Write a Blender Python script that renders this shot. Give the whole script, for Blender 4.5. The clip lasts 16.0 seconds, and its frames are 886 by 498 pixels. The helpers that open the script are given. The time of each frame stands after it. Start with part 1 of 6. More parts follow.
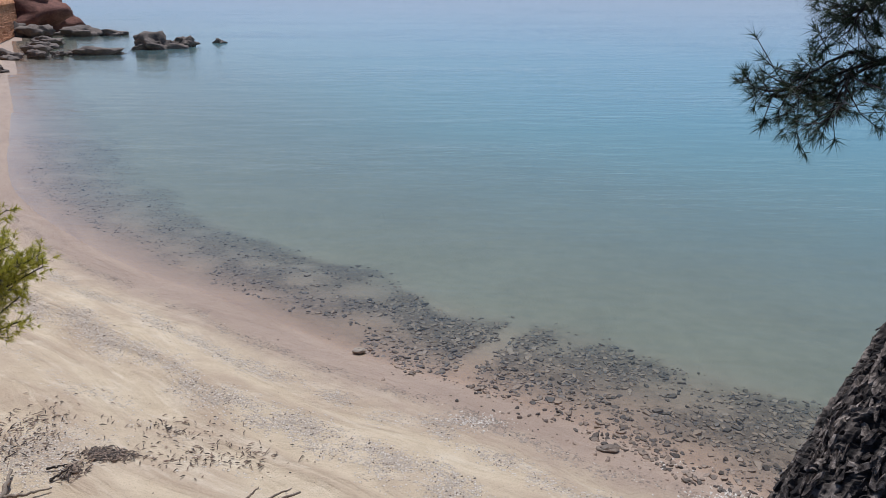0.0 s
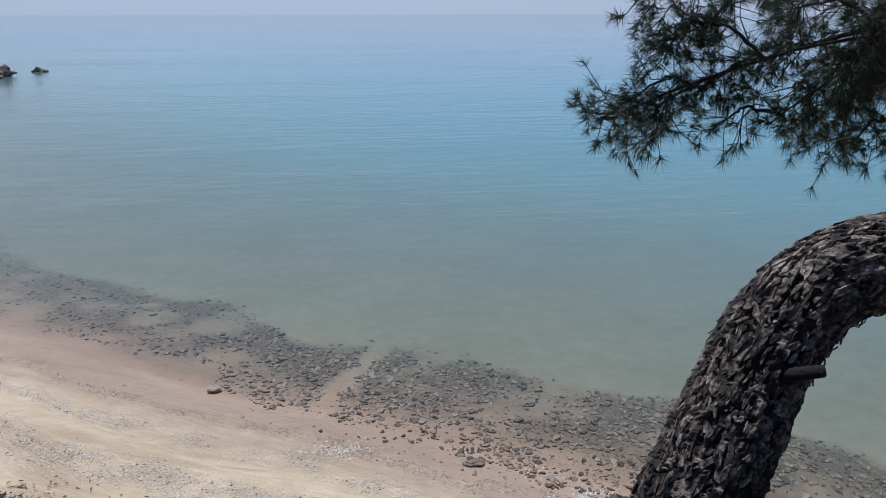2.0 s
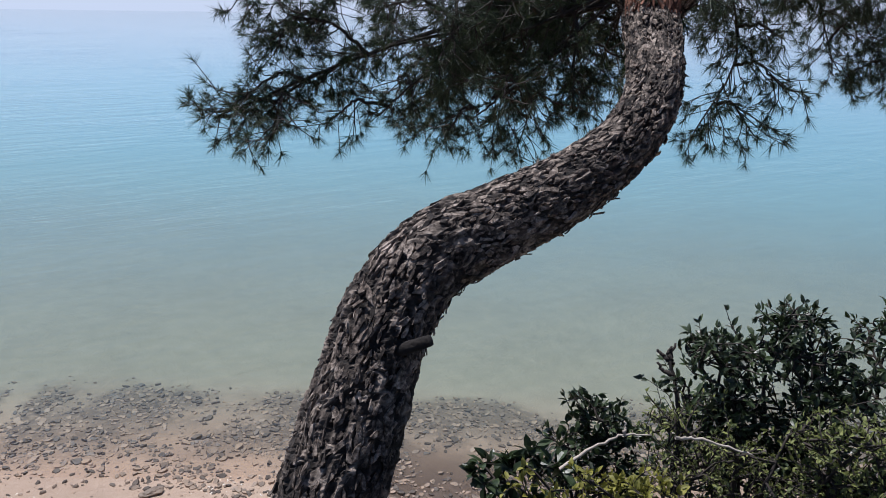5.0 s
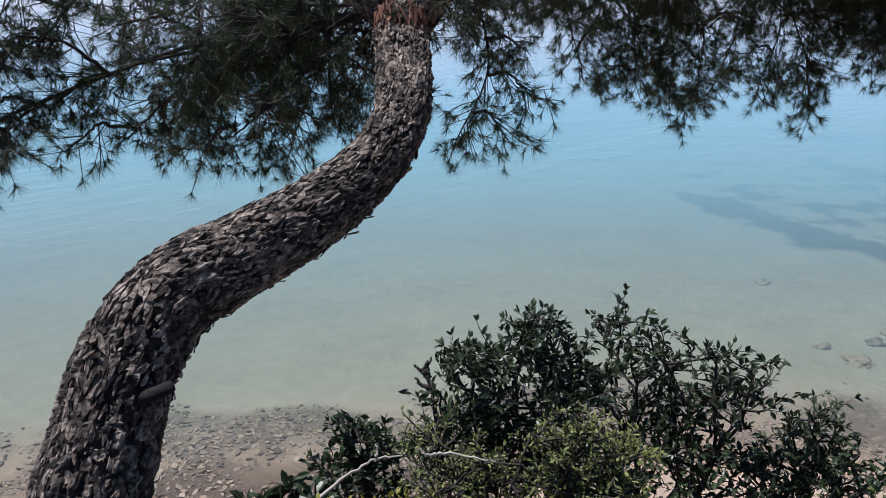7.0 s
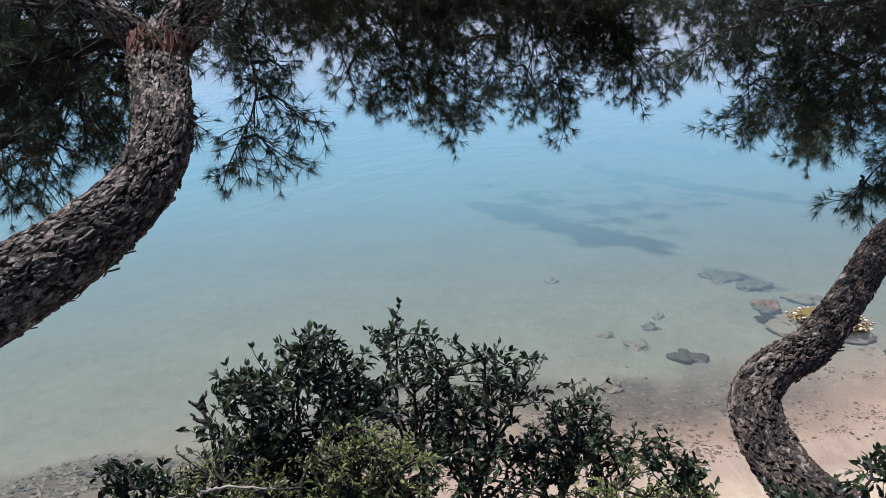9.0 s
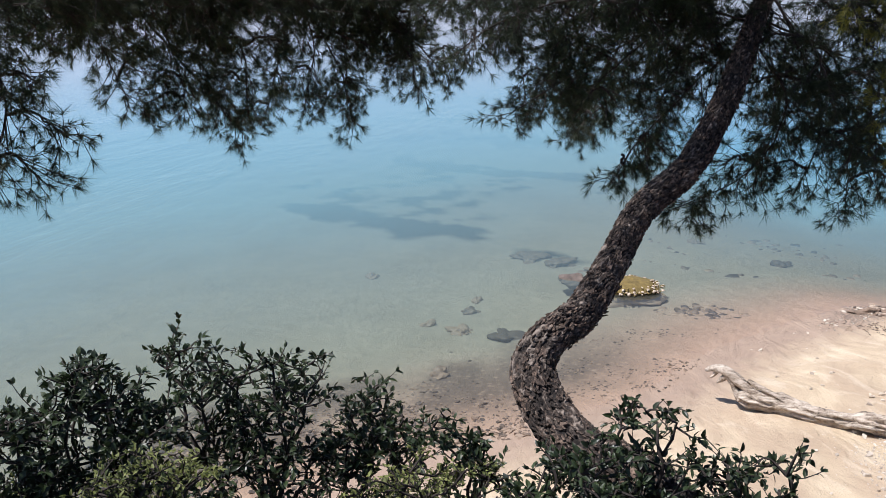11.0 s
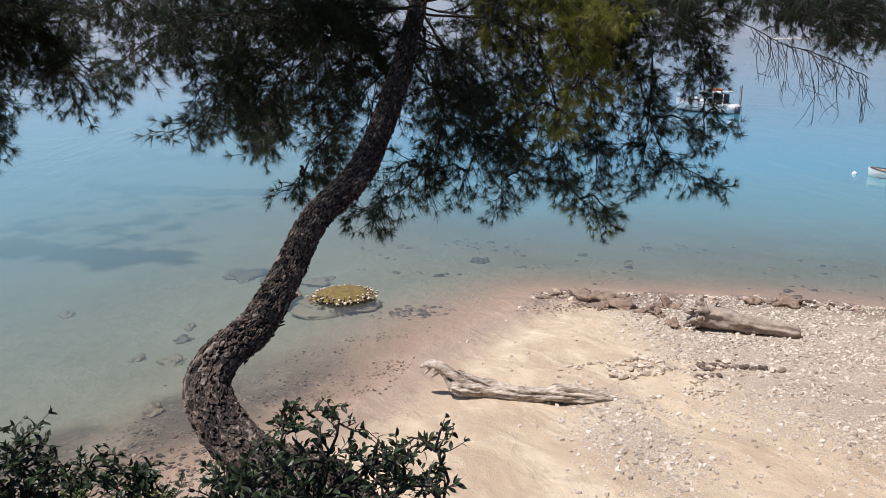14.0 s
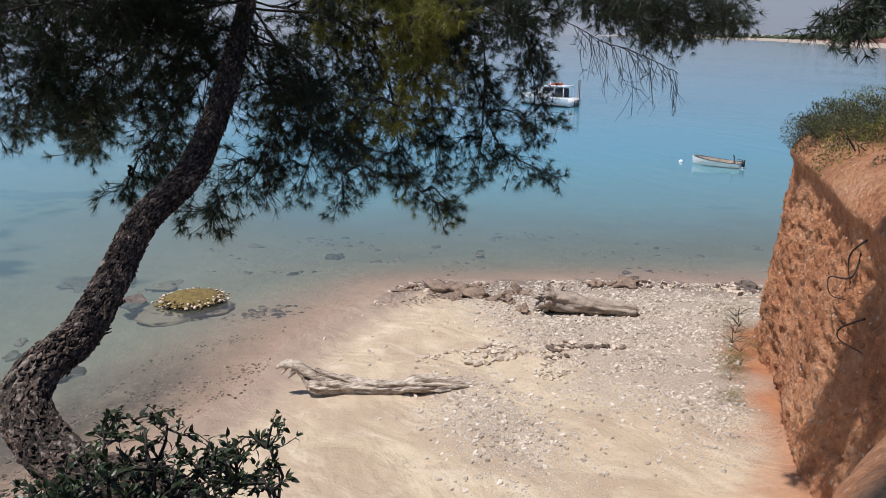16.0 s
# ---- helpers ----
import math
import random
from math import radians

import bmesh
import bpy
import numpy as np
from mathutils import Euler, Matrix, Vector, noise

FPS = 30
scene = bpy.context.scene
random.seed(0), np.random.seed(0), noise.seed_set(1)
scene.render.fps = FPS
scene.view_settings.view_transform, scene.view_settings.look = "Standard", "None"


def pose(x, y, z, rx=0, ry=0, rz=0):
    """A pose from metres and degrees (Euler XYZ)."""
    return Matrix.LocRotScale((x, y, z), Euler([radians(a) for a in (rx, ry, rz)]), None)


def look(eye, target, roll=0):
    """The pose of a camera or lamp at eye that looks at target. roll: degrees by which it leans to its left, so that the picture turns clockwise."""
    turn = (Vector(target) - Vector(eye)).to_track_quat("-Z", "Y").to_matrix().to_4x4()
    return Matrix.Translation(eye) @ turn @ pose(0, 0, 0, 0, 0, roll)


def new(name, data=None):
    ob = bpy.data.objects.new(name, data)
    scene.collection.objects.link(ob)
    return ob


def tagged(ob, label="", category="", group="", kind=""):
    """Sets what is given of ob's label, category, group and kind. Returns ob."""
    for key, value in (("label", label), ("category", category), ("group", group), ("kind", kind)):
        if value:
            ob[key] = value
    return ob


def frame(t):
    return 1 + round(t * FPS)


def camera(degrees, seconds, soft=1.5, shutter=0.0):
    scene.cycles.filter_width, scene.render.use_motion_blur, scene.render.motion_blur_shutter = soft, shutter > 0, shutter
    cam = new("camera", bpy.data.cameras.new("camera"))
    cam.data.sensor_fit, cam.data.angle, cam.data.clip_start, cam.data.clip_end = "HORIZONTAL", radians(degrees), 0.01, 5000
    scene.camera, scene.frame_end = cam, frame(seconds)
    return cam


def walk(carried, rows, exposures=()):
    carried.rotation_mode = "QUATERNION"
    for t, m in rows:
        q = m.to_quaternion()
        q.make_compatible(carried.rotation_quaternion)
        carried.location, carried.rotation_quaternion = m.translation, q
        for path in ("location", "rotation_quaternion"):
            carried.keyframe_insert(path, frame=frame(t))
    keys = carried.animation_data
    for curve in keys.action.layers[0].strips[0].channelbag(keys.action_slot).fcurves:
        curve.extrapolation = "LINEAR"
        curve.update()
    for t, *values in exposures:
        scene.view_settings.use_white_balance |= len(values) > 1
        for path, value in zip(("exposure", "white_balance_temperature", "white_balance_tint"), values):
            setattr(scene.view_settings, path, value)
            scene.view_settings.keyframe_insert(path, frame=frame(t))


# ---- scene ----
cam = camera(60.0, 16.0, soft=0.55)
PATH = [
    (0, (0.457, 0.478, 7.698), (0.392, 2.37, 7.054), 0.0),
    (0.5, (0.478, 0.489, 7.702), (0.475, 2.387, 7.073), -0.0),
    (1, (0.483, 0.52, 7.706), (0.55, 2.423, 7.094), -0.4),
    (1.5, (0.467, 0.505, 7.717), (0.636, 2.406, 7.119), -0.5),
    (2, (0.451, 0.485, 7.721), (0.765, 2.371, 7.132), -0.1),
    (2.5, (0.457, 0.483, 7.716), (0.918, 2.34, 7.132), 0.3),
    (3, (0.474, 0.484, 7.707), (1.079, 2.3, 7.127), 0.6),
    (3.5, (0.49, 0.479, 7.702), (1.232, 2.243, 7.122), 0.7),
    (4, (0.515, 0.48, 7.698), (1.388, 2.184, 7.116), 0.7),
    (6.5, (0.728, 0.39, 7.765), (2.087, 1.733, 7.173), 0.7),
    (7, (0.763, 0.363, 7.784), (2.204, 1.619, 7.194), 0.5),
    (7.5, (0.779, 0.345, 7.791), (2.308, 1.496, 7.212), 0.7),
    (8, (0.781, 0.318, 7.798), (2.39, 1.364, 7.233), 0.7),
    (8.5, (0.778, 0.281, 7.805), (2.452, 1.226, 7.253), 0.5),
    (9, (0.786, 0.258, 7.808), (2.517, 1.1, 7.265), 0.4),
    (11.5, (0.8, 0.081, 7.822), (2.698, 0.372, 7.263), -1.3),
    (12, (0.796, 0.048, 7.82), (2.708, 0.22, 7.259), -1.1),
    (12.5, (0.815, 0.021, 7.808), (2.736, 0.071, 7.252), -0.8),
    (13, (0.796, -0.006, 7.812), (2.719, -0.077, 7.265), -0.8),
    (13.5, (0.794, -0.034, 7.807), (2.711, -0.227, 7.271), -0.7),
    (14, (0.775, -0.062, 7.81), (2.679, -0.376, 7.283), -0.5),
    (14.5, (0.759, -0.086, 7.813), (2.641, -0.518, 7.29), -0.3),
    (15, (0.75, -0.103, 7.808), (2.605, -0.635, 7.284), -0.2),
    (15.5, (0.741, -0.116, 7.807), (2.569, -0.729, 7.275), -0.0),
    (16, (0.712, -0.132, 7.818), (2.516, -0.804, 7.277), 0.1),
]
walk(cam, [(t, look(eye, target, roll)) for t, eye, target, roll in PATH],
     [(0, -0.24, 5700, 12), (2, -0.22, 5650, 11), (4, 0.09, 5900, 14), (6.5, 0.39, 5900, 14), (9, 0.36, 5850, 14), (12.5, 0.31, 6200, 16), (14, 0.15, 6200, 16), (16, -0.02, 6150, 15)])

# ---- light ----
SUN_TO = Vector((-0.08, 0.36, 0.925)).normalized()
world = bpy.data.worlds.new("sky")
scene.world = world
world.use_nodes = True
sky = world.node_tree.nodes.new("ShaderNodeTexSky")
sky.sky_type, sky.sun_disc = "NISHITA", False
sky.sun_elevation, sky.sun_rotation = math.asin(SUN_TO.z), math.atan2(SUN_TO.x, SUN_TO.y) % (2 * math.pi)
sky.air_density, sky.dust_density, sky.ozone_density = 1.0, 0.4, 3.0
wt = world.node_tree
# summer haze over the sea whitens the sky towards the horizon, all the way round
way = wt.nodes.new("ShaderNodeTexCoord")
apart = wt.nodes.new("ShaderNodeSeparateXYZ")
wt.links.new(way.outputs["Generated"], apart.inputs[0])
low = wt.nodes.new("ShaderNodeMapRange")
low.inputs["From Min"].default_value, low.inputs["From Max"].default_value = 0.0, 0.22
low.inputs["To Min"].default_value, low.inputs["To Max"].default_value = 0.85, 0.0
low.interpolation_type = "SMOOTHSTEP"
wt.links.new(apart.outputs["Z"], low.inputs["Value"])
haze = wt.nodes.new("ShaderNodeMixRGB")
sunward = wt.nodes.new("ShaderNodeMath")
sunward.operation = "MULTIPLY_ADD"
sunward.inputs[1].default_value, sunward.inputs[2].default_value = 0.34, 0.91
wt.links.new(apart.outputs["Y"], sunward.inputs[0])
glow = wt.nodes.new("ShaderNodeMixRGB")
glow.blend_type = "MULTIPLY"
glow.inputs[0].default_value, glow.inputs[1].default_value = 1.0, (6.07, 6.92, 8.38, 1)
wt.links.new(sunward.outputs[0], glow.inputs[2])
wt.links.new(glow.outputs[0], haze.inputs[2])
wt.links.new(low.outputs[0], haze.inputs[0])
wt.links.new(sky.outputs[0], haze.inputs[1])
wt.links.new(haze.outputs[0], wt.nodes["Background"].inputs[0])
world.node_tree.nodes["Background"].inputs[1].default_value = 0.070
sun = new("sun", bpy.data.lights.new("sun", "SUN"))
sun.data.energy, sun.data.angle, sun.data.color = 5.0, radians(0.6), (1.0, 0.95, 0.88)
sun.matrix_world = look(SUN_TO * 60, (0, 0, 0))


# ---- mesh helpers ----
class Acc:
    """Gathers points and faces of one mesh."""

    def __init__(self):
        self.v, self.f, self.n = [], [], 0

    def add(self, verts, faces):
        verts = np.asarray(verts, float).reshape(-1, 3)
        faces = np.asarray(faces, int)
        self.v.append(verts)
        self.f.append((faces + self.n))
        self.n += len(verts)

    def mesh(self, name, smooth=False):
        me = bpy.data.meshes.new(name)
        verts = np.concatenate(self.v) if self.v else np.zeros((0, 3))
        sizes = np.concatenate([np.full(len(f), f.shape[1]) for f in self.f])
        loops = np.concatenate([f.ravel() for f in self.f])
        me.vertices.add(len(verts))
        me.vertices.foreach_set("co", verts.ravel())
        me.loops.add(len(loops))
        me.loops.foreach_set("vertex_index", loops.astype(np.int32))
        me.polygons.add(len(sizes))
        starts = np.concatenate([[0], np.cumsum(sizes)[:-1]])
        me.polygons.foreach_set("loop_start", starts.astype(np.int32))
        me.polygons.foreach_set("use_smooth", np.full(len(sizes), smooth))
        me.update(calc_edges=True)
        me.validate()
        return me


def part(name, me, material, parent=None, label="", smooth=None, kind=""):
    """Links a mesh, a bmesh or an Acc as one object under a thing or a part."""
    if isinstance(me, Acc):
        me = me.mesh(name, bool(smooth))
    elif isinstance(me, bmesh.types.BMesh):
        bm, me = me, bpy.data.meshes.new(name)
        bmesh.ops.recalc_face_normals(bm, faces=bm.faces[:])
        for fc in bm.faces:
            fc.smooth = bool(smooth)
        bm.to_mesh(me)
        bm.free()
    if material and not me.materials:
        me.materials.append(material)
    ob = new(name, me)
    if parent:
        ob.parent = parent
        ob.matrix_parent_inverse = parent.matrix_world.inverted()
    return tagged(ob, label=label, kind=kind)


def thing(name, place, label, category, group="", kind=""):
    ob = new(name)
    ob.empty_display_size = 0.1
    ob.location = place
    ob.matrix_world = Matrix.Translation(place)
    return tagged(ob, label, category, group, kind)


def smooth_line(pts, n):
    """n points and their line parameter along a Catmull-Rom curve through pts (any number of columns)."""
    p = np.asarray(pts, float)
    p = np.concatenate([[2 * p[0] - p[1]], p, [2 * p[-1] - p[-2]]])
    u = np.linspace(0, len(p) - 3 - 1e-6, n)
    k = u.astype(int)
    s = (u - k)[:, None]
    a, b, c, d = p[k], p[k + 1], p[k + 2], p[k + 3]
    return 0.5 * (2 * b + (c - a) * s + (2 * a - 5 * b + 4 * c - d) * s**2 + (3 * b - a - 3 * c + d) * s**3)


def tube(acc, pts, radii, sides=8, rough=0.0, cap=True):
    """A tube along pts, with a radius for each, uneven by the share rough."""
    pts, radii = np.asarray(pts, float), np.asarray(radii, float)
    d = np.gradient(pts, axis=0)
    d /= np.linalg.norm(d, axis=1)[:, None] + 1e-9
    ref = np.array([0.31, 0.52, 0.8]) if abs(d[0] @ [0.31, 0.52, 0.8]) < 0.9 else np.array([1.0, 0, 0])
    verts = []
    for i, (p, r, t) in enumerate(zip(pts, radii, d)):
        ref = ref - t * (ref @ t)
        ref /= np.linalg.norm(ref) + 1e-9
        side = np.cross(t, ref)
        a = np.linspace(0, 2 * np.pi, sides, endpoint=False)
        rr = r * (1 + rough * (np.random.rand(sides) - 0.5))
        verts.append(p + rr[:, None] * (np.cos(a)[:, None] * ref + np.sin(a)[:, None] * side))
    i, j = np.meshgrid(np.arange(len(pts) - 1), np.arange(sides), indexing="ij")
    q = np.stack([i * sides + j, i * sides + (j + 1) % sides, (i + 1) * sides + (j + 1) % sides, (i + 1) * sides + j], -1).reshape(-1, 4)
    acc.add(np.concatenate(verts), q)
    if cap:
        for k in (0, len(pts) - 1):
            base = acc.n - len(pts) * sides - (0 if k == 0 else 1)
            ring = base + k * sides + np.arange(sides)
            acc.v.append(pts[k][None])
            acc.f.append(np.stack([ring, np.roll(ring, -1), np.full(sides, acc.n)], -1))
            acc.n += 1


def lattice(ix, iy, seed):
    h = np.sin(ix * 127.1 + iy * 311.7 + seed * 74.7) * 43758.5453
    return h - np.floor(h)


def vnoise(x, y, seed=0.0):
    """Smooth noise from 0 to 1."""
    ix, iy = np.floor(x), np.floor(y)
    fx, fy = x - ix, y - iy
    fx, fy = fx * fx * (3 - 2 * fx), fy * fy * (3 - 2 * fy)
    a, b = lattice(ix, iy, seed), lattice(ix + 1, iy, seed)
    c, d = lattice(ix, iy + 1, seed), lattice(ix + 1, iy + 1, seed)
    return (a * (1 - fx) + b * fx) * (1 - fy) + (c * (1 - fx) + d * fx) * fy


def fbm(x, y, octaves=4, seed=0.0):
    out, amp, tot = 0, 1.0, 0
    for k in range(octaves):
        out, tot = out + amp * vnoise(x * 2**k, y * 2**k, seed + k), tot + amp
        amp *= 0.5
    return out / tot


# ---- materials ----
def material(name, rough=0.8, metal=0.0):
    m = bpy.data.materials.new(name)
    m.use_nodes = True
    nt = m.node_tree
    b = nt.nodes["Principled BSDF"]
    b.inputs["Roughness"].default_value, b.inputs["Metallic"].default_value = rough, metal
    return m, nt, b


def node(nt, kind, *links, **values):
    """A node; links are (input, output socket), values set properties or inputs by name."""
    n = nt.nodes.new("ShaderNode" + kind)
    for k, v in values.items():
        key = k.replace("_", " ")
        if key in n.inputs:
            n.inputs[key].default_value = v
        elif k == "op":
            n.operation = v
        elif k == "blend":
            n.blend_type = v
        elif k == "attr":
            n.attribute_name = v
        elif k == "feature":
            n.feature = v
    for key, out in links:
        nt.links.new(out, n.inputs[key])
    return n


def ramp(nt, fac, *stops):
    n = nt.nodes.new("ShaderNodeValToRGB")
    nt.links.new(fac, n.inputs[0])
    el = n.color_ramp.elements
    while len(el) < len(stops):
        el.new(0.5)
    for e, (p, c) in zip(el, stops):
        e.position = p
        e.color = (*c, 1) if len(c) == 3 else c
    return n.outputs[0]


def mix(nt, fac, a, b, blend="MIX"):
    n = nt.nodes.new("ShaderNodeMixRGB")
    n.blend_type = blend
    for k, v in ((0, fac), (1, a), (2, b)):
        if isinstance(v, bpy.types.NodeSocket):
            nt.links.new(v, n.inputs[k])
        else:
            n.inputs[k].default_value = v if k == 0 else (*v, 1)
    return n.outputs[0]


def math_node(nt, op, a, b=0.0, clamp=False):
    n = nt.nodes.new("ShaderNodeMath")
    n.operation, n.use_clamp = op, clamp
    for k, v in ((0, a), (1, b)):
        if isinstance(v, bpy.types.NodeSocket):
            nt.links.new(v, n.inputs[k])
        else:
            n.inputs[k].default_value = v
    return n.outputs[0]


def coords(nt, scale=(1, 1, 1)):
    c = nt.nodes.new("ShaderNodeTexCoord")
    m = nt.nodes.new("ShaderNodeMapping")
    m.inputs["Scale"].default_value = scale
    nt.links.new(c.outputs["Object"], m.inputs[0])
    return m.outputs[0]


def noise_of(nt, vec, scale, detail=4.0, rough=0.55, distort=0.0):
    n = node(nt, "TexNoise", ("Vector", vec), Scale=scale, Detail=detail, Roughness=rough, Distortion=distort)
    return n.outputs["Fac"]


def bump(nt, b, height, strength=0.5, distance=0.02, normal=None):
    n = node(nt, "Bump", ("Height", height), Strength=strength, Distance=distance)
    if normal:
        nt.links.new(normal, n.inputs["Normal"])
    nt.links.new(n.outputs[0], b.inputs["Normal"])
    return n.outputs[0]


def mottled(name, dark, light, scale, rough=0.8, relief=0.4, depth=0.01, stretch=(1, 1, 1), island=0.0, fine=6.0):
    """A surface of two colours in grains and blotches, with relief; island: how far pieces of the mesh differ."""
    m, nt, b = material(name, rough)
    v = coords(nt, stretch)
    big, small = noise_of(nt, v, scale, 3), noise_of(nt, v, scale * fine, 5, 0.65)
    f = math_node(nt, "ADD", math_node(nt, "MULTIPLY", big, 0.55), math_node(nt, "MULTIPLY", small, 0.45))
    if island:
        g = nt.nodes.new("ShaderNodeNewGeometry").outputs["Random Per Island"]
        o = nt.nodes.new("ShaderNodeObjectInfo").outputs["Random"]
        r = math_node(nt, "FRACT", math_node(nt, "ADD", g, o))
        f = math_node(nt, "ADD", f, math_node(nt, "MULTIPLY", math_node(nt, "SUBTRACT", r, 0.5), island))
    nt.links.new(ramp(nt, f, (0.3, dark), (0.7, light)), b.inputs["Base Color"])
    bump(nt, b, f, relief, depth)
    return m


def ground_material():
    m, nt, b = material("sand_and_seabed", 0.9)
    v = coords(nt)
    shore = node(nt, "Attribute", attr="shore").outputs["Fac"]
    gravel = node(nt, "Attribute", attr="gravel").outputs["Fac"]
    red = node(nt, "Attribute", attr="red").outputs["Fac"]
    weed = node(nt, "Attribute", attr="weed").outputs["Fac"]
    cobble = node(nt, "Attribute", attr="cobble").outputs["Fac"]
    big, mid, fine = noise_of(nt, v, 0.35, 4), noise_of(nt, v, 2.2, 5, 0.6), noise_of(nt, v, 40, 4, 0.7)
    f = math_node(nt, "ADD", math_node(nt, "MULTIPLY", big, 0.5), math_node(nt, "MULTIPLY", mid, 0.5))
    sand = ramp(nt, f, (0.3, (0.53, 0.415, 0.272)), (0.7, (0.70, 0.572, 0.40)))
    # drifts and tide marks drawn out along the shore
    lie = node(nt, "CombineXYZ", ("X", node(nt, "Attribute", attr="drift_x").outputs["Fac"]), ("Y", node(nt, "Attribute", attr="drift_y").outputs["Fac"])).outputs[0]
    drift = noise_of(nt, lie, 1.0, 5, 0.55, 1.1)
    band = ramp(nt, drift, (0.42, (0, 0, 0)), (0.62, (0.75,) * 3))
    sand = mix(nt, band, sand, (0.45, 0.335, 0.23))
    pale = ramp(nt, noise_of(nt, lie, 2.3, 4, 0.6, 0.8), (0.52, (0, 0, 0)), (0.66, (0.5,) * 3))
    sand = mix(nt, pale, sand, (0.74, 0.63, 0.47))
    grains = math_node(nt, "MULTIPLY", math_node(nt, "SUBTRACT", fine, 0.52), 3.0, True)
    sand = mix(nt, grains, sand, (0.30, 0.235, 0.17))
    cell = node(nt, "TexVoronoi", ("Vector", v), Scale=26.0)
    cell2 = node(nt, "TexVoronoi", ("Vector", v), Scale=55.0)
    hue = node(nt, "SeparateColor", ("Color", cell.outputs["Color"])).outputs[0]
    stones = ramp(nt, hue, (0.25, (0.40, 0.325, 0.25)), (0.6, (0.62, 0.53, 0.42)), (0.95, (0.86, 0.78, 0.67)))
    edge = math_node(nt, "MULTIPLY", cell.outputs["Distance"], 1.6, True)
    stones = mix(nt, edge, stones, (0.43, 0.35, 0.265))
    spot = math_node(nt, "GREATER_THAN", math_node(nt, "ADD", math_node(nt, "MULTIPLY", gravel, 0.8), math_node(nt, "MULTIPLY", math_node(nt, "SUBTRACT", hue, 0.5), 0.75)), 0.42)
    land = mix(nt, spot, sand, stones)
    earth = ramp(nt, mid, (0.3, (0.36, 0.13, 0.055)), (0.7, (0.52, 0.24, 0.11)))
    land = mix(nt, red, land, earth)
    # the damp strip at the water's edge, then the bed below the water
    damp = ramp(nt, math_node(nt, "ADD", math_node(nt, "MULTIPLY", shore, 0.5), math_node(nt, "MULTIPLY", math_node(nt, "SUBTRACT", mid, 0.5), 0.5)), (0.40, (1, 1, 1)), (1.0, (0, 0, 0)))
    wet = mix(nt, drift, (0.27, 0.185, 0.128), (0.50, 0.372, 0.27))
    wet = mix(nt, math_node(nt, "MULTIPLY", spot, 0.8), wet, (0.20, 0.150, 0.112))
    land = mix(nt, damp, land, wet)
    bed = ramp(nt, f, (0.3, (0.24, 0.22, 0.17)), (0.7, (0.36, 0.33, 0.26)))
    silt = ramp(nt, math_node(nt, "MULTIPLY", shore, -0.2), (0.15, (0.95,) * 3), (0.95, (0.1,) * 3))
    bed = mix(nt, silt, bed, mix(nt, mid, (0.29, 0.19, 0.128), (0.46, 0.325, 0.23)))
    under = ramp(nt, math_node(nt, "MULTIPLY", shore, -0.5), (0.0, (0, 0, 0)), (0.9, (1, 1, 1)))
    cob = node(nt, "TexVoronoi", ("Vector", v), Scale=7.5)
    cobhue = node(nt, "SeparateColor", ("Color", cob.outputs["Color"])).outputs[0]
    cobbles = ramp(nt, cobhue, (0.1, (0.09, 0.066, 0.046)), (0.6, (0.21, 0.155, 0.108)), (0.95, (0.34, 0.26, 0.19)))
    cobbles = mix(nt, math_node(nt, "MULTIPLY", cob.outputs["Distance"], 1.5, True), cobbles, (0.12, 0.088, 0.062))
    bed = mix(nt, cobble, bed, cobbles)
    bed = mix(nt, weed, bed, (0.022, 0.028, 0.024))
    nt.links.new(mix(nt, under, land, bed), b.inputs["Base Color"])
    nt.links.new(ramp(nt, damp, (0.0, (0.92,) * 3), (1.0, (0.5,) * 3)), b.inputs["Roughness"])
    h = math_node(nt, "ADD", math_node(nt, "MULTIPLY", mid, 1.2), math_node(nt, "ADD", math_node(nt, "MULTIPLY", math_node(nt, "MULTIPLY", drift, 2.2), math_node(nt, "SUBTRACT", 1.0, under)), math_node(nt, "MULTIPLY", fine, 0.35)))
    h = math_node(nt, "ADD", h, math_node(nt, "MULTIPLY", math_node(nt, "SUBTRACT", 1.0, cell.outputs["Distance"]), math_node(nt, "MULTIPLY", spot, 0.3)))
    bump(nt, b, h, 1.0, 0.09)
    return m


